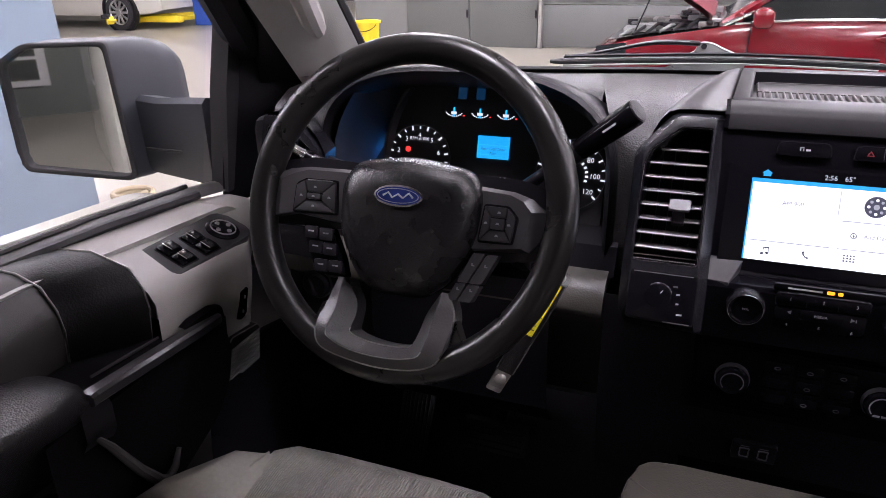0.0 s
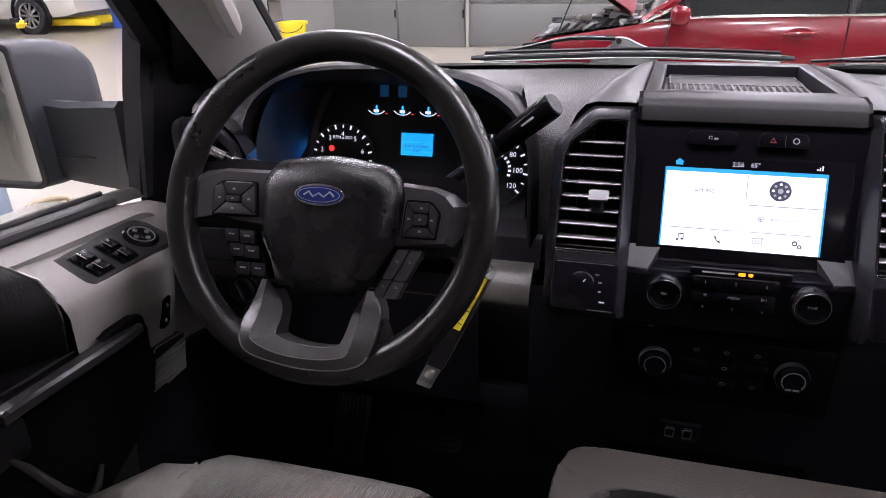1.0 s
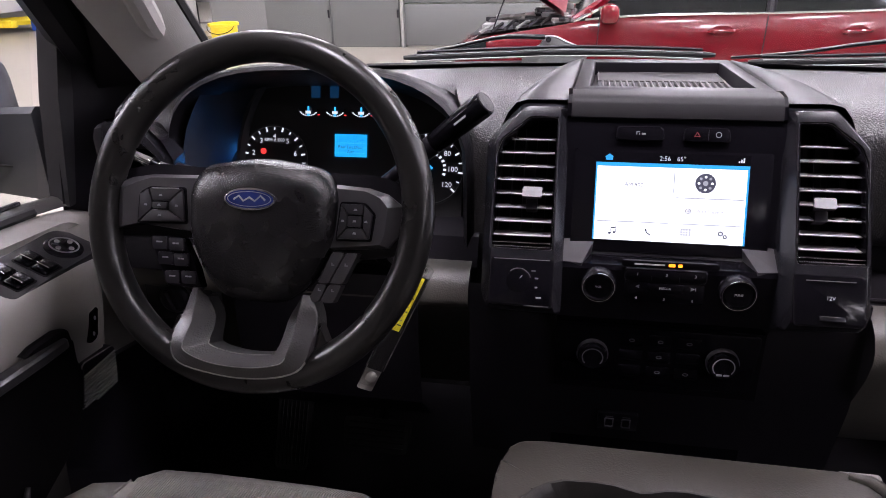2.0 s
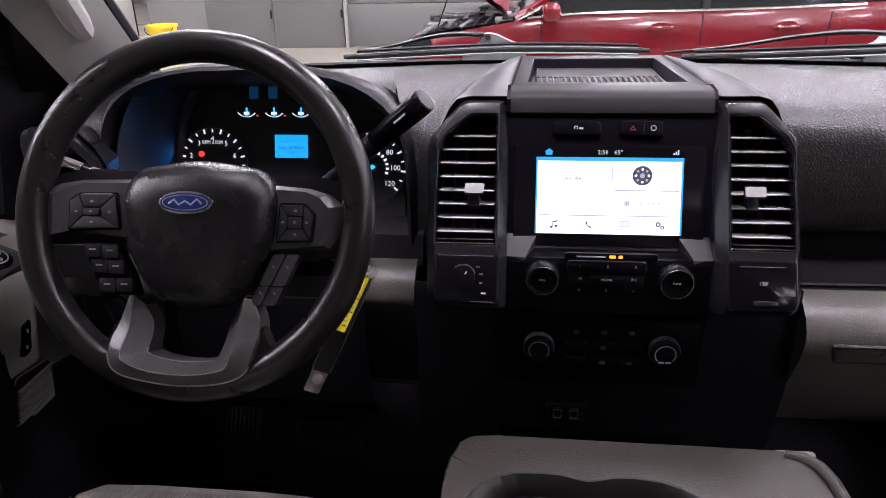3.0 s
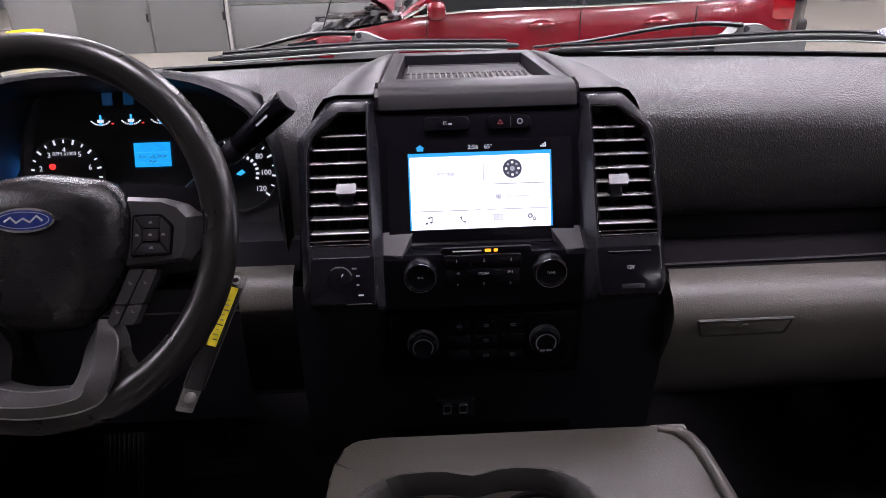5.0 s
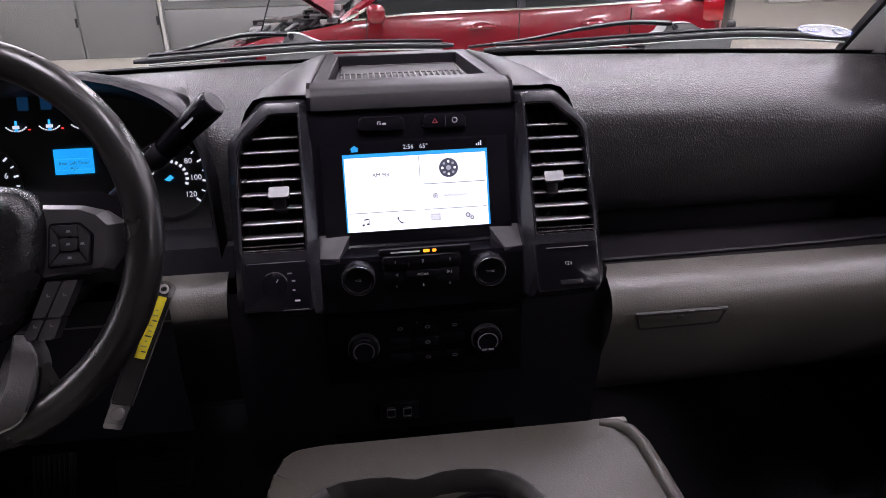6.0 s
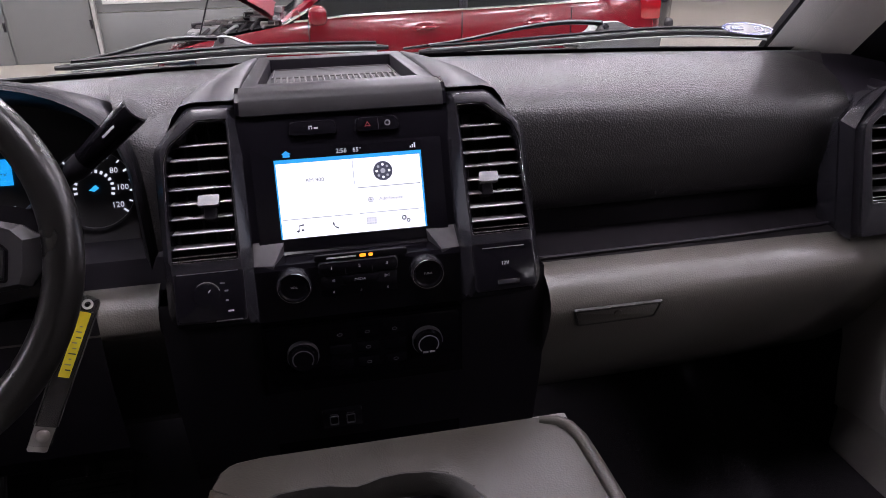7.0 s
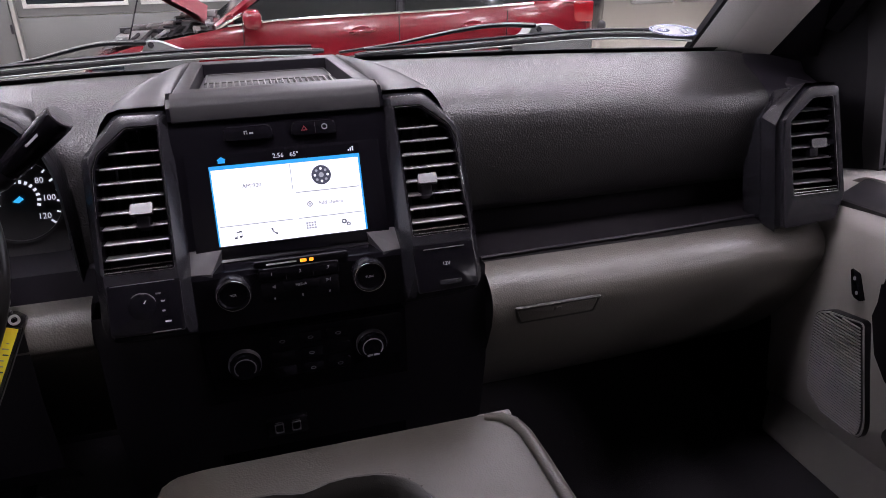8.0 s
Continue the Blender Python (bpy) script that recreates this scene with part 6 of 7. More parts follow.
for v in (-0.0106, 0.0106):
    part("sleeve_edge", box((0.006, v, 0), (L - 0.03, 0.0009, 0.002), 0.0003, 1), RIBM, tag, "pale edge of the sleeve", M=TM)
part("insert_card", slab([(-L / 2 + 0.02, -0.009), (L / 2 - 0.012, -0.009), (L / 2 - 0.012, 0.009), (-L / 2 + 0.02, 0.009)], -0.0005, 0.0006), SOFT, tag, "dark card inside the sleeve", TM)
part("rivet", turned([(0.0065, 0.0008), (0.0065, 0.002), (0.004, 0.0036), (0.001, 0.004)], 20), SATIN, tag, "round metal snap", at(TM, -L / 2 + 0.011, 0))
part("strap", slab([(-L / 2 - 0.006, -0.009), (-L / 2 + 0.022, -0.0095), (-L / 2 + 0.03, -0.006), (-L / 2 + 0.052, -0.006), (-L / 2 + 0.052, 0.006), (-L / 2 + 0.03, 0.006), (-L / 2 + 0.022, 0.0095), (-L / 2 - 0.006, 0.009)], -0.002, -0.0002, 0.0004, corner=0.002), SATIN, tag, "grey snap strap", TM)
part("eyelet", ring(ellipse(L / 2 - 0.005, 0, 0.005, 0.005, 16), ellipse(L / 2 - 0.005, 0, 0.003, 0.003, 16), -0.0012, 0.0012), WHITE, tag, M=TM)
part("cord", tube([tuple(TM @ Vector((L / 2 - 0.005, 0, 0))), (-0.28, -0.13, 1.165), (-0.30, -0.105, 1.15)], 0.0012, 6), BLACK, tag)

part("column_surround", loft([[(x, y, z) for y, z in ((0.02, 1.108), (-0.04, 1.1), (-0.045, 1.0), (-0.035, 0.9), (0.02, 0.84))] for x in (-0.565, -0.305)]), BLACK, dash, "black panel under the steering column")

# ---- headlight switch and knee panel fittings ----
HM = plane_frame((-0.655, -0.035, 1.045), (0.1, -1, 0.08))
hs = thing("headlight_switch", (-0.655, -0.035, 1.045), "black rotary headlight switch with a chrome ring", "switch")
part("plate", slab([(-0.045, -0.034), (0.065, -0.034), (0.065, 0.03), (-0.045, 0.03)], -0.004, 0.002, 0.001, corner=0.006), HOODM, hs, M=HM)
part("knob", turned([(0.02, 0.002), (0.02, 0.012), (0.016, 0.016), (0.001, 0.016)], 32), BLACK, hs, M=HM)
part("ring", hoop([(0.022, 0.002), (0.0235, 0.004), (0.0225, 0.009), (0.0205, 0.004)], 32), SATIN, hs, "bright ring", HM)
part("grip", box((0, 0, 0.018), (0.006, 0.03, 0.012), 0.002), BLACK, hs, M=at(HM, 0, 0, 0, 20))
for k in range(2):
    part("dimmer", box((0.042, -0.014 + 0.028 * k, 0.004), (0.022, 0.018, 0.008), 0.002), BLACK, hs, M=HM)

# ---- pedals ----
pb = thing("parking_brake_pedal", (-0.58, 0.1, 0.7), "black ribbed rubber parking brake pedal", "pedal")
PM = plane_frame((-0.555, 0.07, 0.75), (0.1, -0.86, 0.5), (1, 0, 0))
part("pad", slab([(-0.026, -0.075), (0.026, -0.075), (0.03, 0.075), (-0.03, 0.075)], -0.01, 0.004, 0.003, corner=0.008), RUBBER, pb, M=PM)
for k in range(7):
    part("rib", box((-0.021 + 0.007 * k, 0, 0.005), (0.003, 0.135, 0.004), 0.001, 1), BLACK, pb, M=PM)
part("arm", tube([(-0.555, 0.08, 0.75), (-0.56, 0.25, 0.85), (-0.56, 0.38, 1.0)], 0.012, 8), BLACK, pb)
bp = thing("brake_pedal", (-0.43, 0.1, 0.72), "black rubber brake pedal", "pedal")
BM2 = plane_frame((-0.42, 0.1, 0.72), (0, -0.8, 0.6))
part("pad", slab([(-0.055, -0.028), (0.055, -0.028), (0.06, 0.028), (-0.06, 0.028)], -0.01, 0.006, 0.003, corner=0.01), RUBBER, bp, M=BM2)
for k in range(5):
    part("rib", box((0, -0.02 + 0.01 * k, 0.007), (0.1, 0.003, 0.003), 0.001, 1), BLACK, bp, M=BM2)
part("arm", tube([(-0.42, 0.11, 0.72), (-0.42, 0.28, 0.85), (-0.42, 0.36, 1.02)], 0.014, 8), BLACK, bp)

# ---- doors ----
def door(s, switches):
    """Front door, s -1 for the driver's side: trim panels from outside inwards, sill, handle, speaker."""
    d = thing("driver_door" if s < 0 else "passenger_door", (s * 0.85, -0.45, 0.62), "closed pickup door with grey and black trim", "door")

    def yz(x):
        """Frame on the plane x, u along +y, w pointing into the cabin."""
        return Matrix(((0, 0, -s, s * x), (1, 0, 0, 0), (0, 1, 0, 0), (0, 0, 0, 1)))

    part("outer_skin", slab([(-1.0, 0.55), (0.06, 0.55), (0.12, 0.8), (0.1, 1.1), (-0.06, 1.165), (-0.38, 1.185), (-1.0, 1.19)], 0.0, 0.03, 0.008, corner=0.03), WHITECAR, d, "white painted outer skin", yz(0.955))
    part("inner_panel", slab([(-1.0, 0.6), (0.07, 0.6), (0.09, 0.8), (0.09, 1.06), (-0.03, 1.15), (-0.36, 1.175), (-1.0, 1.18)], 0.0, 0.06, 0.012, corner=0.02), GREY, d, "grey door trim panel", yz(0.865))
    # sill with its rubber wipe strip
    part("sill", loft([[(s * 0.93, y, z - 0.01), (s * 0.9, y, z + 0.006), (s * 0.888, y, z + 0.01), (s * 0.878, y, z + 0.008), (s * 0.864, y, z - 0.004)] for y, z in ((-1.0, 1.18), (-0.6, 1.18), (-0.4, 1.178), (-0.2, 1.17), (-0.02, 1.155), (0.02, 1.15), (0.08, 1.14))]), SILL, d, "dark grey window sill", sharp=70)
    part("wipe_strip", tube([(s * 0.868, y, z + 0.003) for y, z in ((-1.0, 1.18), (-0.6, 1.18), (-0.4, 1.178), (-0.2, 1.168), (-0.02, 1.152))], 0.007, 6), RUBBER, d, "black wipe strip")
    part("glass_strip", tube([(s * 0.888, y, z + 0.012) for y, z in ((-1.0, 1.18), (-0.6, 1.18), (-0.4, 1.178), (-0.2, 1.17), (-0.02, 1.155))], 0.004, 6), RUBBER, d, "black glass seal")
    # upper shelf with the switch panel, sloping down towards the cabin
    # the driver's panel turns away towards the hinge, past the speaker
    turn = (0.0, 0.0, 0.2, 1.0, 3.0, 3.6, 3.8) if s < 0 else (0.0, 0.0, 0.2, 0.38, 0.6, 0.9, 1.4)
    part("front_shelf", loft([[(s * 0.868, y, z + 0.002), (s * 0.84, y, z), (s * 0.81, y, z - 0.004), (s * (0.752 + 0.02 * f), y, z - 0.03), (s * (0.735 + 0.02 * (f + g) / 2), y, z - 0.038), (s * (0.727 + 0.02 * g), y, z - 0.055), (s * (0.729 + 0.025 * g), y, z - 0.11), (s * (0.74 + 0.03 * g), y, z - 0.19), (s * (0.752 + 0.03 * g), y, z - (0.28 if s > 0 else 0.225)), (s * (0.775 + 0.02 * g), y, z - (0.42 if s > 0 else 0.24)), (s * (0.81 + 0.01 * g), y, z - (0.44 if s > 0 else 0.25))] for y, z, f, g in zip((-0.278, -0.2, -0.1, -0.065, 0.0, 0.05, 0.08), (1.171, 1.162, 1.152, 1.149, 1.142, 1.132, 1.11), (0.0, 0.0, 0.2, 0.38, 0.6, 0.9, 1.4), turn)]), DOORTOP, d, "light grey upper door shelf", sharp=60)
    # black upholstered section
    PROUD, SUNK = ((0.868, 0.0), (0.81, 0.004), (0.757, -0.01), (0.741, -0.034), (0.737, -0.06), (0.744, -0.11), (0.77, -0.24)), ((0.868, 0.003), (0.83, 0.002), (0.797, -0.01), (0.781, -0.036), (0.777, -0.06), (0.784, -0.11), (0.8, -0.24))
    part("black_insert", loft([[(s * (a[0] + (b[0] - a[0]) * k), y, z + a[1] + (b[1] - a[1]) * k) for a, b in zip(PROUD, SUNK)] for y, z, k in ((-0.362, 1.18, 1.0), (-0.34, 1.179, 0.75), (-0.31, 1.176, 0.3), (-0.28, 1.172, 0.0))]), INSERT, d, "black upholstered insert", sharp=70)
    # rear part of the trim, its shade painted in by the darkened taupe
    part("rear_shelf", loft([[(s * (x + 0.002), y, z + dz) for x, dz in SUNK] for y, z in ((-0.98, 1.183), (-0.7, 1.183), (-0.364, 1.18))]), DOORREAR, d, sharp=70)
    for y, z, outline in ((-0.279, 1.172, PROUD), (-0.363, 1.18, SUNK)):
        part("bright_edge", tube([(s * (x - 0.0005), y, z + dz + 0.001) for x, dz in outline[:6]], [0.0012, 0.0012, 0.0014, 0.0012, 0.0008, 0.0004], 6), SATIN, d, "bright piping")
    # armrest and pull handle
    part("armrest", loft([[(s * 0.80, y, z - 0.12), (s * 0.80, y, z), (s * 0.76, y, z + 0.003), (s * (0.722 + dx / 2), y, z + 0.001), (s * (0.708 + dx), y, z - 0.004), (s * (0.70 + dx), y, z - 0.014), (s * (0.704 + dx), y, z - 0.026), (s * (0.745 + dx / 2), y, z - 0.085), (s * 0.775, y, z - 0.13)] for y, z, dx in ((-0.95, 1.12, 0.0), (-0.7, 1.12, 0.0), (-0.52, 1.113, 0.0), (-0.46, 1.105, 0.0), (-0.42, 1.093, 0.007), (-0.4, 1.083, 0.016))], closed=True, caps=True), ARM, d, "black padded armrest", sharp=60)
    grip = part("pull_handle", loft([[(s * (x + dx), y, z + dz) for dx, dz in ((0.0, -0.0035), (0.0035, 0.0), (0.016, 0.0005), (0.0185, -0.004), (0.017, -0.014), (0.003, -0.015), (0.0, -0.0125))] for x, y, z in ((0.708, -0.403, 1.077), (0.7045, -0.398, 1.08), (0.7025, -0.37, 1.0795), (0.703, -0.3, 1.0745), (0.706, -0.235, 1.068), (0.711, -0.192, 1.063), (0.716, -0.184, 1.06))], closed=True, caps=True), GRIP, d, "grey pull handle", sharp=35)
    # slot, recess and pocket of the handle are coloured near black for their shade
    part("grip_slot", loft([[(s * 0.719, y, z - 0.012), (s * 0.721, y, z - 0.006), (s * 0.734, y, z - 0.005), (s * 0.738, y, z - 0.003), (s * 0.785, y, z - 0.002)] for y, z in ((-0.4, 1.081), (-0.37, 1.0805), (-0.3, 1.0755), (-0.235, 1.069))]), VOID, grip, "slot beside the grip in recess-shade black")
    part("slot_rim", tube([(s * 0.7355, y, z) for y, z in ((-0.379, 1.0795), (-0.33, 1.0755), (-0.277, 1.0715))], [0.0016, 0.002, 0.0014], 6), GRIP, grip, "grey rim of the slot")
    part("handle_recess", loft([[(s * 0.716, y, 1.046), (s * 0.718, y, z - 0.003), (s * 0.722, y, z), (s * 0.76, y, z)] for y, z in ((-0.25, 1.072), (-0.235, 1.076), (-0.195, 1.0745), (-0.178, 1.068))]), VOID, d, "recess at the handle's end in recess-shade black")
    part("handle_pocket", loft([[(s * 0.745, y, 1.05), (s * 0.72, y, 1.048), (s * 0.722, y, 1.02), (s * (0.73 - 0.08 * (low - 0.85)), y, low), (s * 0.8, y, low - 0.03)] for y, low in ((-0.46, 0.87), (-0.41, 0.87), (-0.3, 0.87), (-0.236, 0.9), (-0.21, 0.915), (-0.187, 0.945), (-0.172, 1.0))]), VOID, d, "handle pocket in recess-shade black")
    part("pocket_cheek", loft([[(s * 0.716, y, z), (s * 0.712, y, z - 0.008), (s * 0.713, y, z - 0.04), (s * 0.722, y, z - 0.055)] for y, z in ((-0.42, 1.066), (-0.4, 1.065), (-0.38, 1.06))]), SOFT, d, "dark end of the handle")
    # speaker
    SP = Matrix(((0, -0.15 * s, -s, s * (0.735 + 0.15 * 0.95)), (1, 0, 0, -0.02 if s > 0 else 0), (0, 1, 0, 0), (0, 0, 0, 1))) @ pose(0, 0, 0 if s > 0 else -0.007)
    o = rounded([(-0.152, 0.775), (-0.08, 0.77), (-0.04, 0.80), (-0.045, 0.945), (-0.068, 0.962), (-0.135, 0.976), (-0.137, 0.958), (-0.158, 0.806)], 0.014)
    if s < 0:
        # driver's grille ends where shade begins; a black panel replaces the shaded rest
        o = rounded([(-0.166, 0.932), (-0.088, 0.925), (-0.088, 0.99), (-0.152, 1.0), (-0.158, 0.992)], 0.006)
        part("lower_trim", slab([(-0.3, 0.6), (0.07, 0.6), (0.085, 0.9), (-0.06, 0.93), (-0.3, 0.95)], 0.0, 0.012, 0.003, corner=0.01), BLACK, d, "black panel standing in for shade below the speaker", yz(0.805))
    c = (-0.1, 0.87) if s > 0 else (-0.125, 0.963)
    i = [(c[0] + (p[0] - c[0]) * 0.955, c[1] + (p[1] - c[1]) * 0.975) for p in o]
    sg = part("speaker_grille", slab(i, -0.004, 0.004, 0.001), BLACK, d, "ribbed speaker grille", SP)
    part("speaker_rim", ring(o, i, -0.004, 0.0025, 0.001), GREY, d, M=SP)
    part("rim_groove", ring([(c[0] + (p[0] - c[0]) * 1.014, c[1] + (p[1] - c[1]) * 1.009) for p in o], o, -0.02, 0.0008), BLACK, d, M=SP)
    for k in range(44):
        z = 0.762 + 0.0051 * k
        xs = [a[0] + (b[0] - a[0]) * (z - a[1]) / (b[1] - a[1]) for a, b in zip(i, i[1:] + i[:1]) if (a[1] - z) * (b[1] - z) < 0]
        if len(xs) > 1 and max(xs) - min(xs) > 0.01:
            part("louvre", box(((min(xs) + max(xs)) / 2, z, 0.005), (max(xs) - min(xs) - 0.003, 0.0022, 0.003)), GREY, sg, M=SP)
    # map pocket
    part("map_pocket", loft([[(s * 0.80, y, z), (s * 0.765, y, z), (s * 0.755, y, z - 0.012), (s * 0.765, y, z - 0.1), (s * 0.80, y, z - 0.16)] for y, z in ((-0.6, 0.99), (-0.42, 0.93), (-0.34, 0.87), (-0.28, 0.845), (-0.24, 0.87), (-0.2, 0.9))]), DOORREAR, d, "dark map pocket", sharp=60)
    part("pocket_lip", tube([(s * 0.718, y, z) for y, z in ((-0.405, 1.022), (-0.39, 0.998), (-0.36, 0.94), (-0.338, 0.906), (-0.324, 0.897), (-0.31, 0.905), (-0.298, 0.925))], [0.003, 0.005, 0.0065, 0.0075, 0.0065, 0.005, 0.003], 8), RIBM, d, "dark grey pocket lip")
    # lock rocker
    LK = Matrix(((0, 0, -s, s * 0.736), (1, 0, 0, 0), (0, 1, 0, 0), (0, 0, 0, 1))) @ pose(*((-0.126, 1.0225) if s > 0 else (-0.119, 1.038)), 0)
    lk = part("lock_switch", slab([(-0.014, -0.02), (0.002, -0.018), (0.015, 0.021), (-0.001, 0.019)], -0.02, 0.006, 0.002, corner=0.003), GLOSS, d, "black lock switch", LK)
    for v in (-0.012, 0.012):
        part("lock_mark", slab(ellipse(v * 0.35, v * 0.8, 0.0022, 0.003, 10), 0.006, 0.0066), MIDMARK, lk, M=LK)
    # switch panel
    SW = plane_frame((s * 0.78, -0.122, 1.137), (-s * 0.4, 0.05, 0.91), (0, 1, -0.07))
    k = 1 if s < 0 else -1
    sw = part("switch_panel", slab([(-0.1035, 0.0194), (-0.099, -0.0428), (0.0584, -0.037), (0.0707, -0.0278), (0.0682, 0.0203), (0.0533, 0.029)] if s < 0 else [(-0.1, 0.03), (0.085, 0.03), (0.085, -0.034), (-0.085, -0.034)], -0.01, 0.004, 0.002, corner=0.008), SOFT, d, "dark window switch panel", SW)
    if switches:
        for u in (-0.066, -0.021):
            part("switch_well", slab([(u - 0.0165, -0.036), (u + 0.0165, -0.036), (u + 0.0165, 0.0125), (u - 0.0165, 0.0125)], 0.003, 0.0046, corner=0.003), VOID, sw, M=SW)
            for v in (-0.0235, 0.0005):
                b = part("window_switch", slab([(u - 0.014, v - 0.0105), (u + 0.014, v - 0.0105), (u + 0.014, v + 0.0105), (u - 0.014, v + 0.0105)], 0.003, 0.0075, 0.002, corner=0.003), GLOSS, sw, "glossy window switch", SW)
                part("switch_lip", box((u + 0.003, v, 0.0095), (0.014, 0.018, 0.006), 0.002, 2), GUN, b, "raised rocker", M=SW)
                part("switch_edge", box((u - 0.0055, v, 0.0115), (0.002, 0.017, 0.002), 0.0008, 1), CHROME, b, M=SW)
        mk = part("mirror_knob", turned([(0.024, 0.003), (0.024, 0.006), (0.02, 0.0085), (0.001, 0.0085)], 28), GLOSS, sw, "round mirror control", at(SW, 0.032, -0.0075))
        part("knob_ring", ring(ellipse(0.032, -0.0075, 0.0185, 0.0185, 24), ellipse(0.032, -0.0075, 0.017, 0.017, 24), 0.008, 0.0098), SATIN, mk, M=SW)
        for q in range(8):
            a = q * math.pi / 4
            part("pad_key", slab(ellipse(0.032 + 0.011 * math.cos(a), -0.0075 + 0.011 * math.sin(a), 0.0034, 0.0034, 10), 0.0085, 0.0105, 0.0006), GUN if q % 2 else SATIN, mk, M=SW)
    # window frame and sail panel
    part("sail_panel", loft([[(s * 0.868, y, z) for y, z in ((0.01 - 0.025 * s, 1.12), (0.05 - 0.025 * s, 1.3), (0.08 - 0.025 * s, 1.45), (-0.1, 1.62))], [(s * 0.84, y, z) for y, z in ((0.1, 1.12), (0.14, 1.3), (0.12, 1.45), (-0.08, 1.63))], [(s * (0.80 - 0.02 * k), y, z) for k, (y, z) in enumerate(((0.19, 1.12), (0.2, 1.3), (0.06, 1.45), (-0.12, 1.62)))]]), BLACK, d, "black sail panel")
    part("frame_bar", loft([[(s * (x - 0.012), y, z), (s * (x - 0.012), y + 0.035, z), (s * (x + 0.02), y + 0.035, z), (s * (x + 0.02), y, z)] for x, y, z in ((0.872, 0.018 - 0.025 * s, 1.14), (0.868, 0.045 - 0.025 * s, 1.3), (0.856, 0.07 - 0.025 * s, 1.43))], closed=True, caps=True), RUBBER, d, "black window frame bar")
    part("window_frame", tube([(s * 0.85, 0.13, 1.36), (s * 0.83, 0.04, 1.46), (s * 0.79, -0.2, 1.66), (s * 0.77, -0.36, 1.75), (s * 0.765, -0.6, 1.79), (s * 0.765, -1.0, 1.8)], 0.03, 8), BLACK, d, "black window frame")
    return d


dd = door(-1, True)
pd = door(1, False)
pd.matrix_basis = pose(0.04, 0, 0) @ pd.matrix_basis
gl = setting("window_2", loft([[(-0.875, -0.98, 1.19), (-0.79, -0.98, 1.79)], [(-0.875, -0.5, 1.19), (-0.79, -0.5, 1.77)], [(-0.875, 0.0, 1.15), (-0.86, 0.06, 1.43)]]), GLASS, "clear driver side window glass", "window")
gl.visible_shadow = False

gr = setting("window_3", loft([[(0.905, -0.98, 1.19), (0.81, -0.98, 1.79)], [(0.905, -0.5, 1.19), (0.81, -0.5, 1.77)], [(0.905, 0.0, 1.15), (0.89, 0.06, 1.43)]]), GLASS, "clear passenger side window glass", "window")
gr.visible_shadow = False
# unseen rear panes, added to darken the back of the cab
for n, rows in (("window_6", [[(-0.87, y, 1.17), (-0.75, y, 1.8)] for y in (-1.12, -1.6, -2.06)]), ("window_4", [[(0.87, y, 1.17), (0.75, y, 1.8)] for y in (-1.12, -1.6, -2.06)]), ("window_5", [[(x, -2.09, 1.3), (x * 0.95, -2.05, 1.84)] for x in (-0.78, 0, 0.78)])):
    setting(n, loft(rows), PRIVACY, "unseen rear cab glass, tinted dark to cut light", "window")

# ---- door mirror ----
dm = thing("door_mirror", (-1.02, 0.12, 1.2), "dark grey door mirror on a thick arm", "door mirror")
gc = Vector((-1.178, 0.055, 1.247))
MN = Vector((0.43, -0.902, 0.033)).normalized()
MM = plane_frame(gc, MN, Vector((0.902, 0.43, 0)))
g = [(-0.093, -0.07), (-0.088, -0.088), (0.072, -0.112), (0.084, -0.108), (0.074, 0.112), (-0.05, 0.112), (-0.094, 0.085)]
part("glass", slab(rounded(g, 0.012), -0.004, 0.0), MIRROR, dm, "mirror glass", MM)
go = [(-0.102, -0.073), (-0.096, -0.097), (0.079, -0.122), (0.094, -0.115), (0.084, 0.121), (-0.055, 0.121), (-0.103, 0.091)]
part("rim", ring(rounded(go, 0.014), rounded(g, 0.012), -0.012, 0.012, 0.004), RUBBER, dm, "black rim", MM)
rows = []
for w, k, du in ((0.004, 1.0, 0.0), (-0.03, 1.02, 0.018), (-0.075, 1.0, 0.05), (-0.115, 0.93, 0.076), (-0.15, 0.8, 0.09), (-0.175, 0.6, 0.09), (-0.19, 0.35, 0.085), (-0.194, 0.05, 0.08)):
    rows.append([(x * k + du, y * k, w) for x, y in rounded(go, 0.02 + 0.3 * max(0.0, -w - 0.02))])
part("housing", loft(rows, closed=True), HOUSING, dm, "dark grey housing", MM, sharp=60)
part("arm", loft([[(x, y, z) for y, z in ((yy - 0.016, 1.132 + dz * 0.3), (yy + 0.03, 1.13), (yy + 0.04, 1.17), (yy + 0.03, 1.262 + dz), (yy - 0.008, 1.27 + dz), (yy - 0.02, 1.262 + dz), (yy - 0.022, 1.15))] for x, yy, dz in ((-0.9, 0.08, 0.016), (-0.95, 0.1, 0.01), (-1.04, 0.125, 0.0), (-1.1, 0.14, 0.0))], closed=True, caps=True), HOUSING, dm, "dark grey mirror arm", sharp=40)
part("arm_seam", box((-0.99, 0.089, 1.186), (0.14, 0.004, 0.003)), RUBBER, dm)

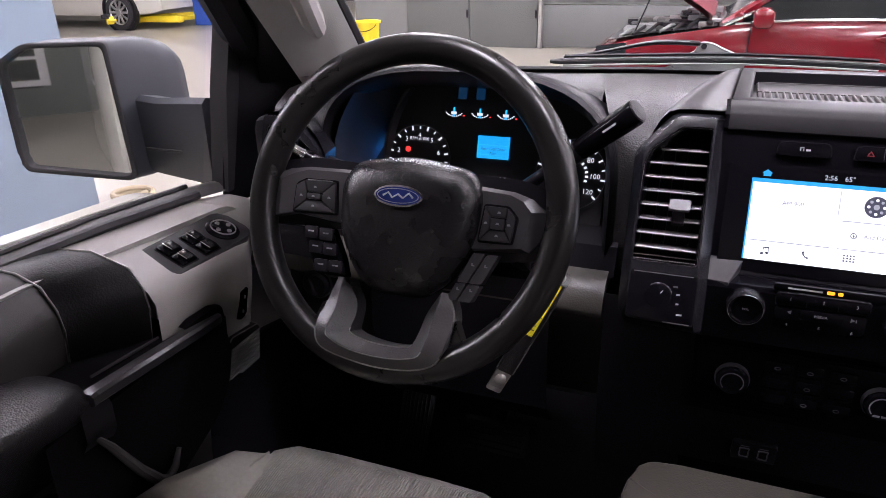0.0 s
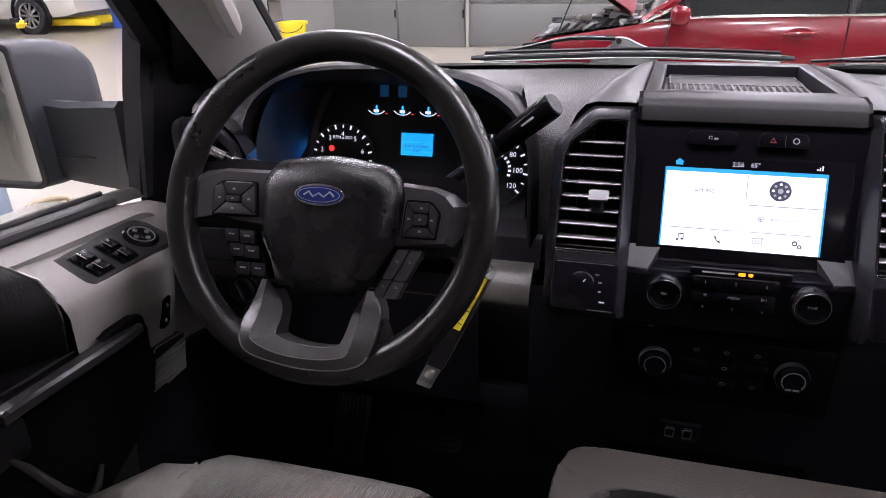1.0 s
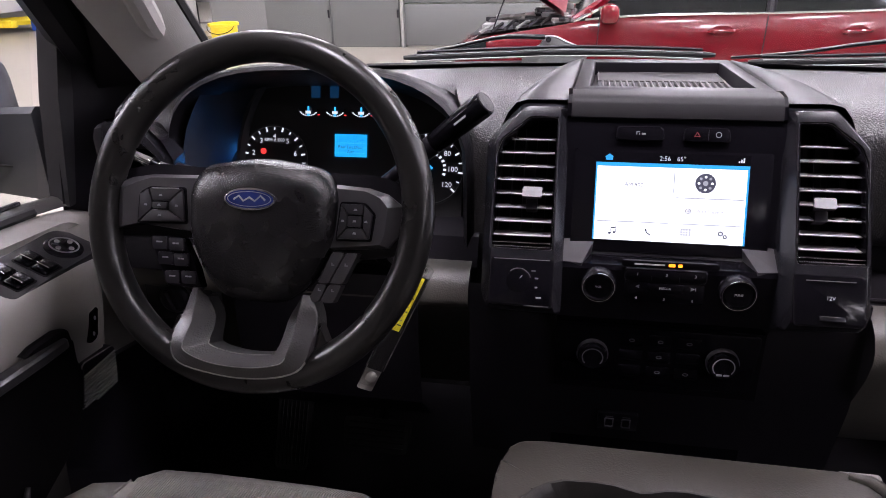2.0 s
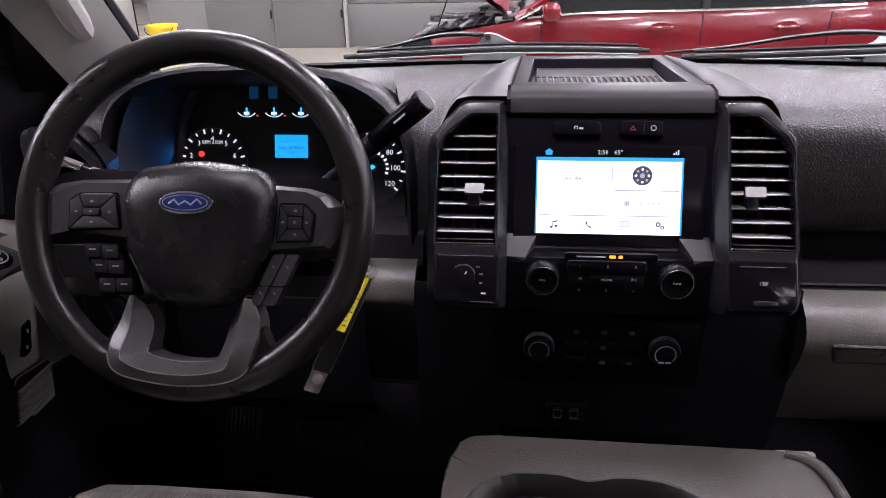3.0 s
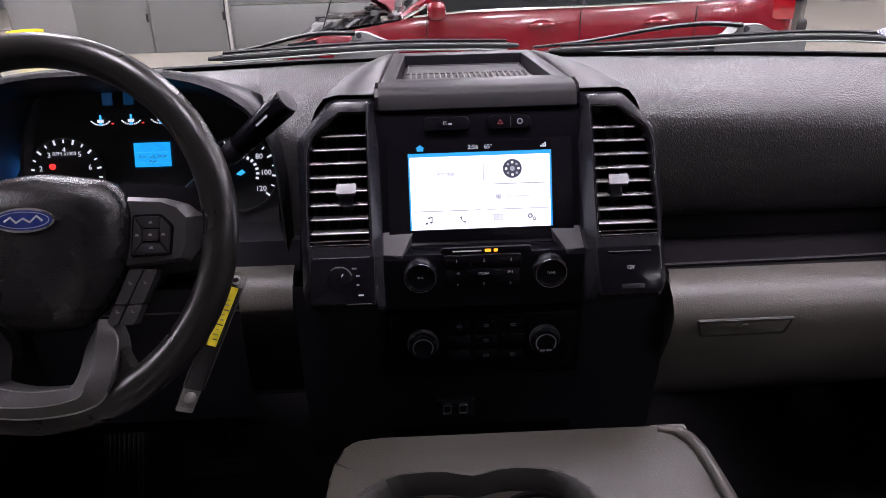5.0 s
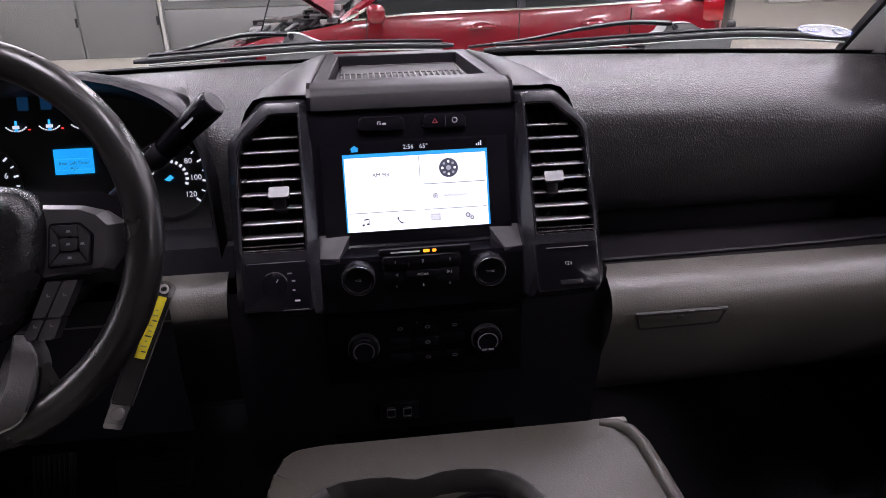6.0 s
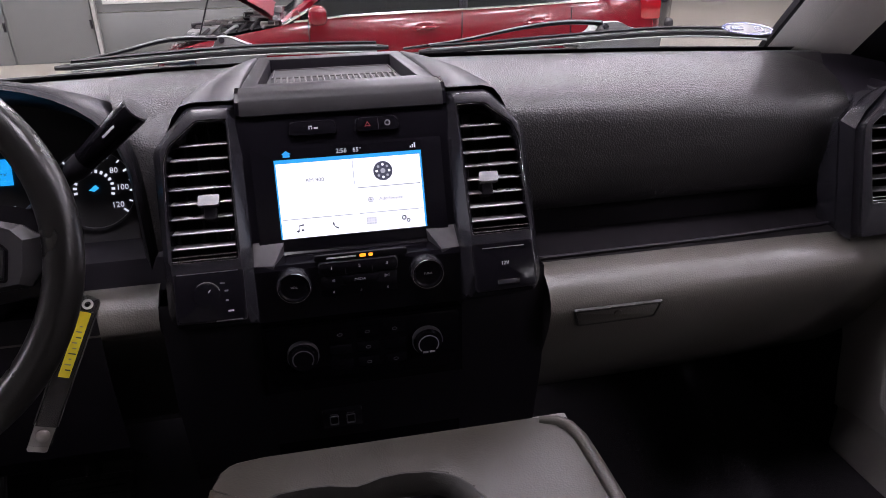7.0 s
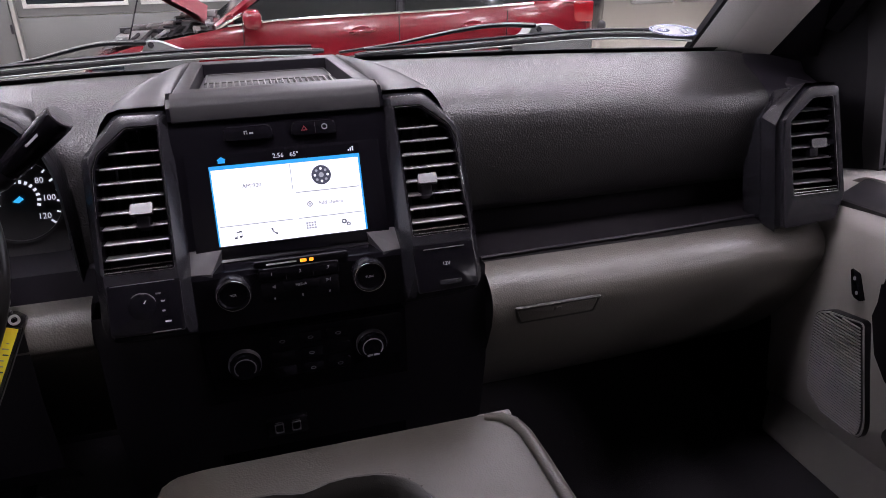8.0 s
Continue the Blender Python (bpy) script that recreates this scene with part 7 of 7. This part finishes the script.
# ---- seats ----
def seat(cx, name, label, dy=0.0, dz=0.0):
    s = thing(name, (cx, -0.6, 0.62), label, "seat", "front seats")
    xs = [(-0.245, -0.04), (-0.225, 0.012), (-0.17, 0.02), (-0.11, 0.0), (0, -0.004), (0.11, 0.0), (0.17, 0.02), (0.225, 0.012), (0.245, -0.04)]
    ys = [(-0.80, 0.86), (-0.6, 0.89), (-0.42, 0.915), (-0.33, 0.925), (-0.285, 0.915), (-0.262, 0.89), (-0.255, 0.85), (-0.27, 0.78)]
    part("cushion", loft([[(cx + dx * (1 - 0.1 * max(0, k - 4) / 3), y + 0.14 * (abs(dx) / 0.245) ** 3 * (-1 if k > 2 else 0), z + dz) for dx, dz in xs] for k, (y, z) in enumerate(ys)]), CLOTH_SIDE, s, "plain grey cloth bolsters", sharp=80)
    part("insert", loft([[(cx + dx, y, z + (0.006 if abs(dx) < 0.1 else 0.003 if abs(dx) < 0.13 else -0.006)) for dx in (-0.14, -0.12, -0.06, 0, 0.06, 0.12, 0.14)] for y, z in ((-0.80, 0.86), (-0.6, 0.89), (-0.42, 0.917), (-0.34, 0.928), (-0.30, 0.924), (-0.278, 0.91), (-0.264, 0.89))]), CLOTH, s, "ribbed grey cloth insert", sharp=80)
    for e in (-1, 1):
        part("piping", tube([(cx + e * 0.141, y, z + 0.007) for y, z in ((-0.80, 0.86), (-0.6, 0.89), (-0.42, 0.917), (-0.34, 0.925), (-0.31, 0.915))], 0.002, 6), CLOTH_SIDE, s)
    part("base", box((cx, -0.56, 0.74), (0.44, 0.5, 0.2), 0.03), BLACK, s)
    part("backrest", loft([[(cx + dx * k, y + dy * 0.6, z) for dx, dy in ((-0.24, 0.0), (-0.2, 0.07), (-0.12, 0.03), (0, 0.025), (0.12, 0.03), (0.2, 0.07), (0.24, 0.0), (0.22, -0.12), (-0.22, -0.12))] for y, z, k in ((-0.82, 0.86, 1.0), (-0.9, 1.05, 1.0), (-0.97, 1.25, 0.98), (-1.03, 1.45, 0.9), (-1.05, 1.5, 0.75))], closed=True, caps=True), CLOTH_SIDE, s, sharp=70)
    part("headrest", box((cx, -1.09, 1.62), (0.26, 0.1, 0.18), 0.045, 3), CLOTH_SIDE, s)
    for e in (-0.06, 0.06):
        part("headrest_post", tube([(cx + e, -1.06, 1.46), (cx + e, -1.09, 1.56)], 0.006, 8), CHROME, s)
    s.matrix_basis = pose(0, dy, dz) @ s.matrix_basis


seat(-0.445, "driver_seat", "grey cloth driver seat with a ribbed insert", 0.02, 0.025)
seat(0.49, "passenger_seat", "grey cloth passenger seat with a ribbed insert", -0.13, 0.0)

# ---- fold-down centre console ----
con = thing("centre_console", (0.02, -0.5, 0.62), "taupe fold-down centre console with two cup holders", "console")
CX = 0.02
part("base", loft([[(CX - 0.19, y, 0.7), (CX - 0.2, y, z - 0.03), (CX - 0.192, y, z - 0.01), (CX + 0.192, y, z - 0.01), (CX + 0.2, y, z - 0.03), (CX + 0.19, y, 0.7)] for y, z in ((-0.8, 0.99), (-0.3, 0.99), (-0.235, 0.985), (-0.218, 0.965), (-0.225, 0.72))], caps=False), CONSOLE, con, "taupe console body", sharp=60)
CUP_Y = -0.333
hole = [(-0.0935 - 0.0625 * math.sin(a) if a > 0 else -0.0935, CUP_Y + 0.0625 * math.cos(a)) for a in (math.pi * i / 12 for i in range(1, 12))]
hole = [(x, CUP_Y - 0.0625 + 0.008 * math.exp(-((x + 0.033) / 0.02) ** 2)) for x in (-0.08, -0.06, -0.045, -0.033, -0.021, -0.006, 0.014)] + [(0.0275 + 0.0585 * math.sin(a), CUP_Y - 0.0605 * math.cos(a)) for a in (math.pi * i / 12 for i in range(1, 12))] + [(x, CUP_Y + 0.0625 - 0.009 * math.exp(-((x + 0.033) / 0.02) ** 2)) for x in (0.014, -0.006, -0.021, -0.033, -0.045, -0.06, -0.08)] + hole
outl = rounded([(-0.176, -0.8), (0.213, -0.8), (0.213, -0.26), (0.2, -0.216), (-0.16, -0.214), (-0.176, -0.26)], 0.02)
mid = (-0.033, CUP_Y)
turns = sorted({round(math.atan2(y - mid[1], x - mid[0]), 5) for x, y in outl + hole})
part("lid", ring([reach(outl, mid, a) for a in turns], [reach(hole, mid, a) for a in turns], 0.975, 1.0, 0.003, 2), CONSOLE, con, "taupe console top", sharp=15)
part("cup_tray", loft([[(*reach(hole, mid, a), 0.9995) for a in turns]] + [[(mid[0] + (x - mid[0]) * k, mid[1] + (y - mid[1]) * k, z) for x, y in (reach(hole, mid, a) for a in turns)] for k, z in ((0.98, 1.0035), (0.95, 1.0035), (0.9, 0.996), (0.87, 0.985), (0.86, 0.96))], closed=True), DOORREAR, con, "dark rim round the cup holders", sharp=60)
# cup wells take the same near black, with shade in the colour
part("tray_floor", box((-0.033, CUP_Y, 0.95), (0.25, 0.13, 0.01)), VOID, con, "dark cup holder floor")
for x in (-0.0935, 0.0275):
    part("cup_holder", turned([(0.042, 0.0), (0.045, 0.025), (0.048, 0.03), (0.044, 0.03), (0.04, 0.006), (0.001, 0.004)], 32), VOID, con, "dark round cup holder", pose(x, CUP_Y, 0.953))
part("side_lip", tube([(0.206, -0.8, 1.0), (0.206, -0.3, 1.0), (0.205, -0.26, 1.0), (0.2, -0.24, 1.0), (0.19, -0.227, 0.9995), (0.172, -0.221, 0.999)], [0.0075, 0.0075, 0.0075, 0.0075, 0.007, 0.005], 12), CONSOLE, con, "raised side lip")
part("latch_notch", box((0.122, -0.217, 0.994), (0.034, 0.01, 0.008), 0.003), GREY, con)
part("latch_notch", box((0.185, -0.217, 0.995), (0.04, 0.01, 0.009), 0.003), GREY, con)
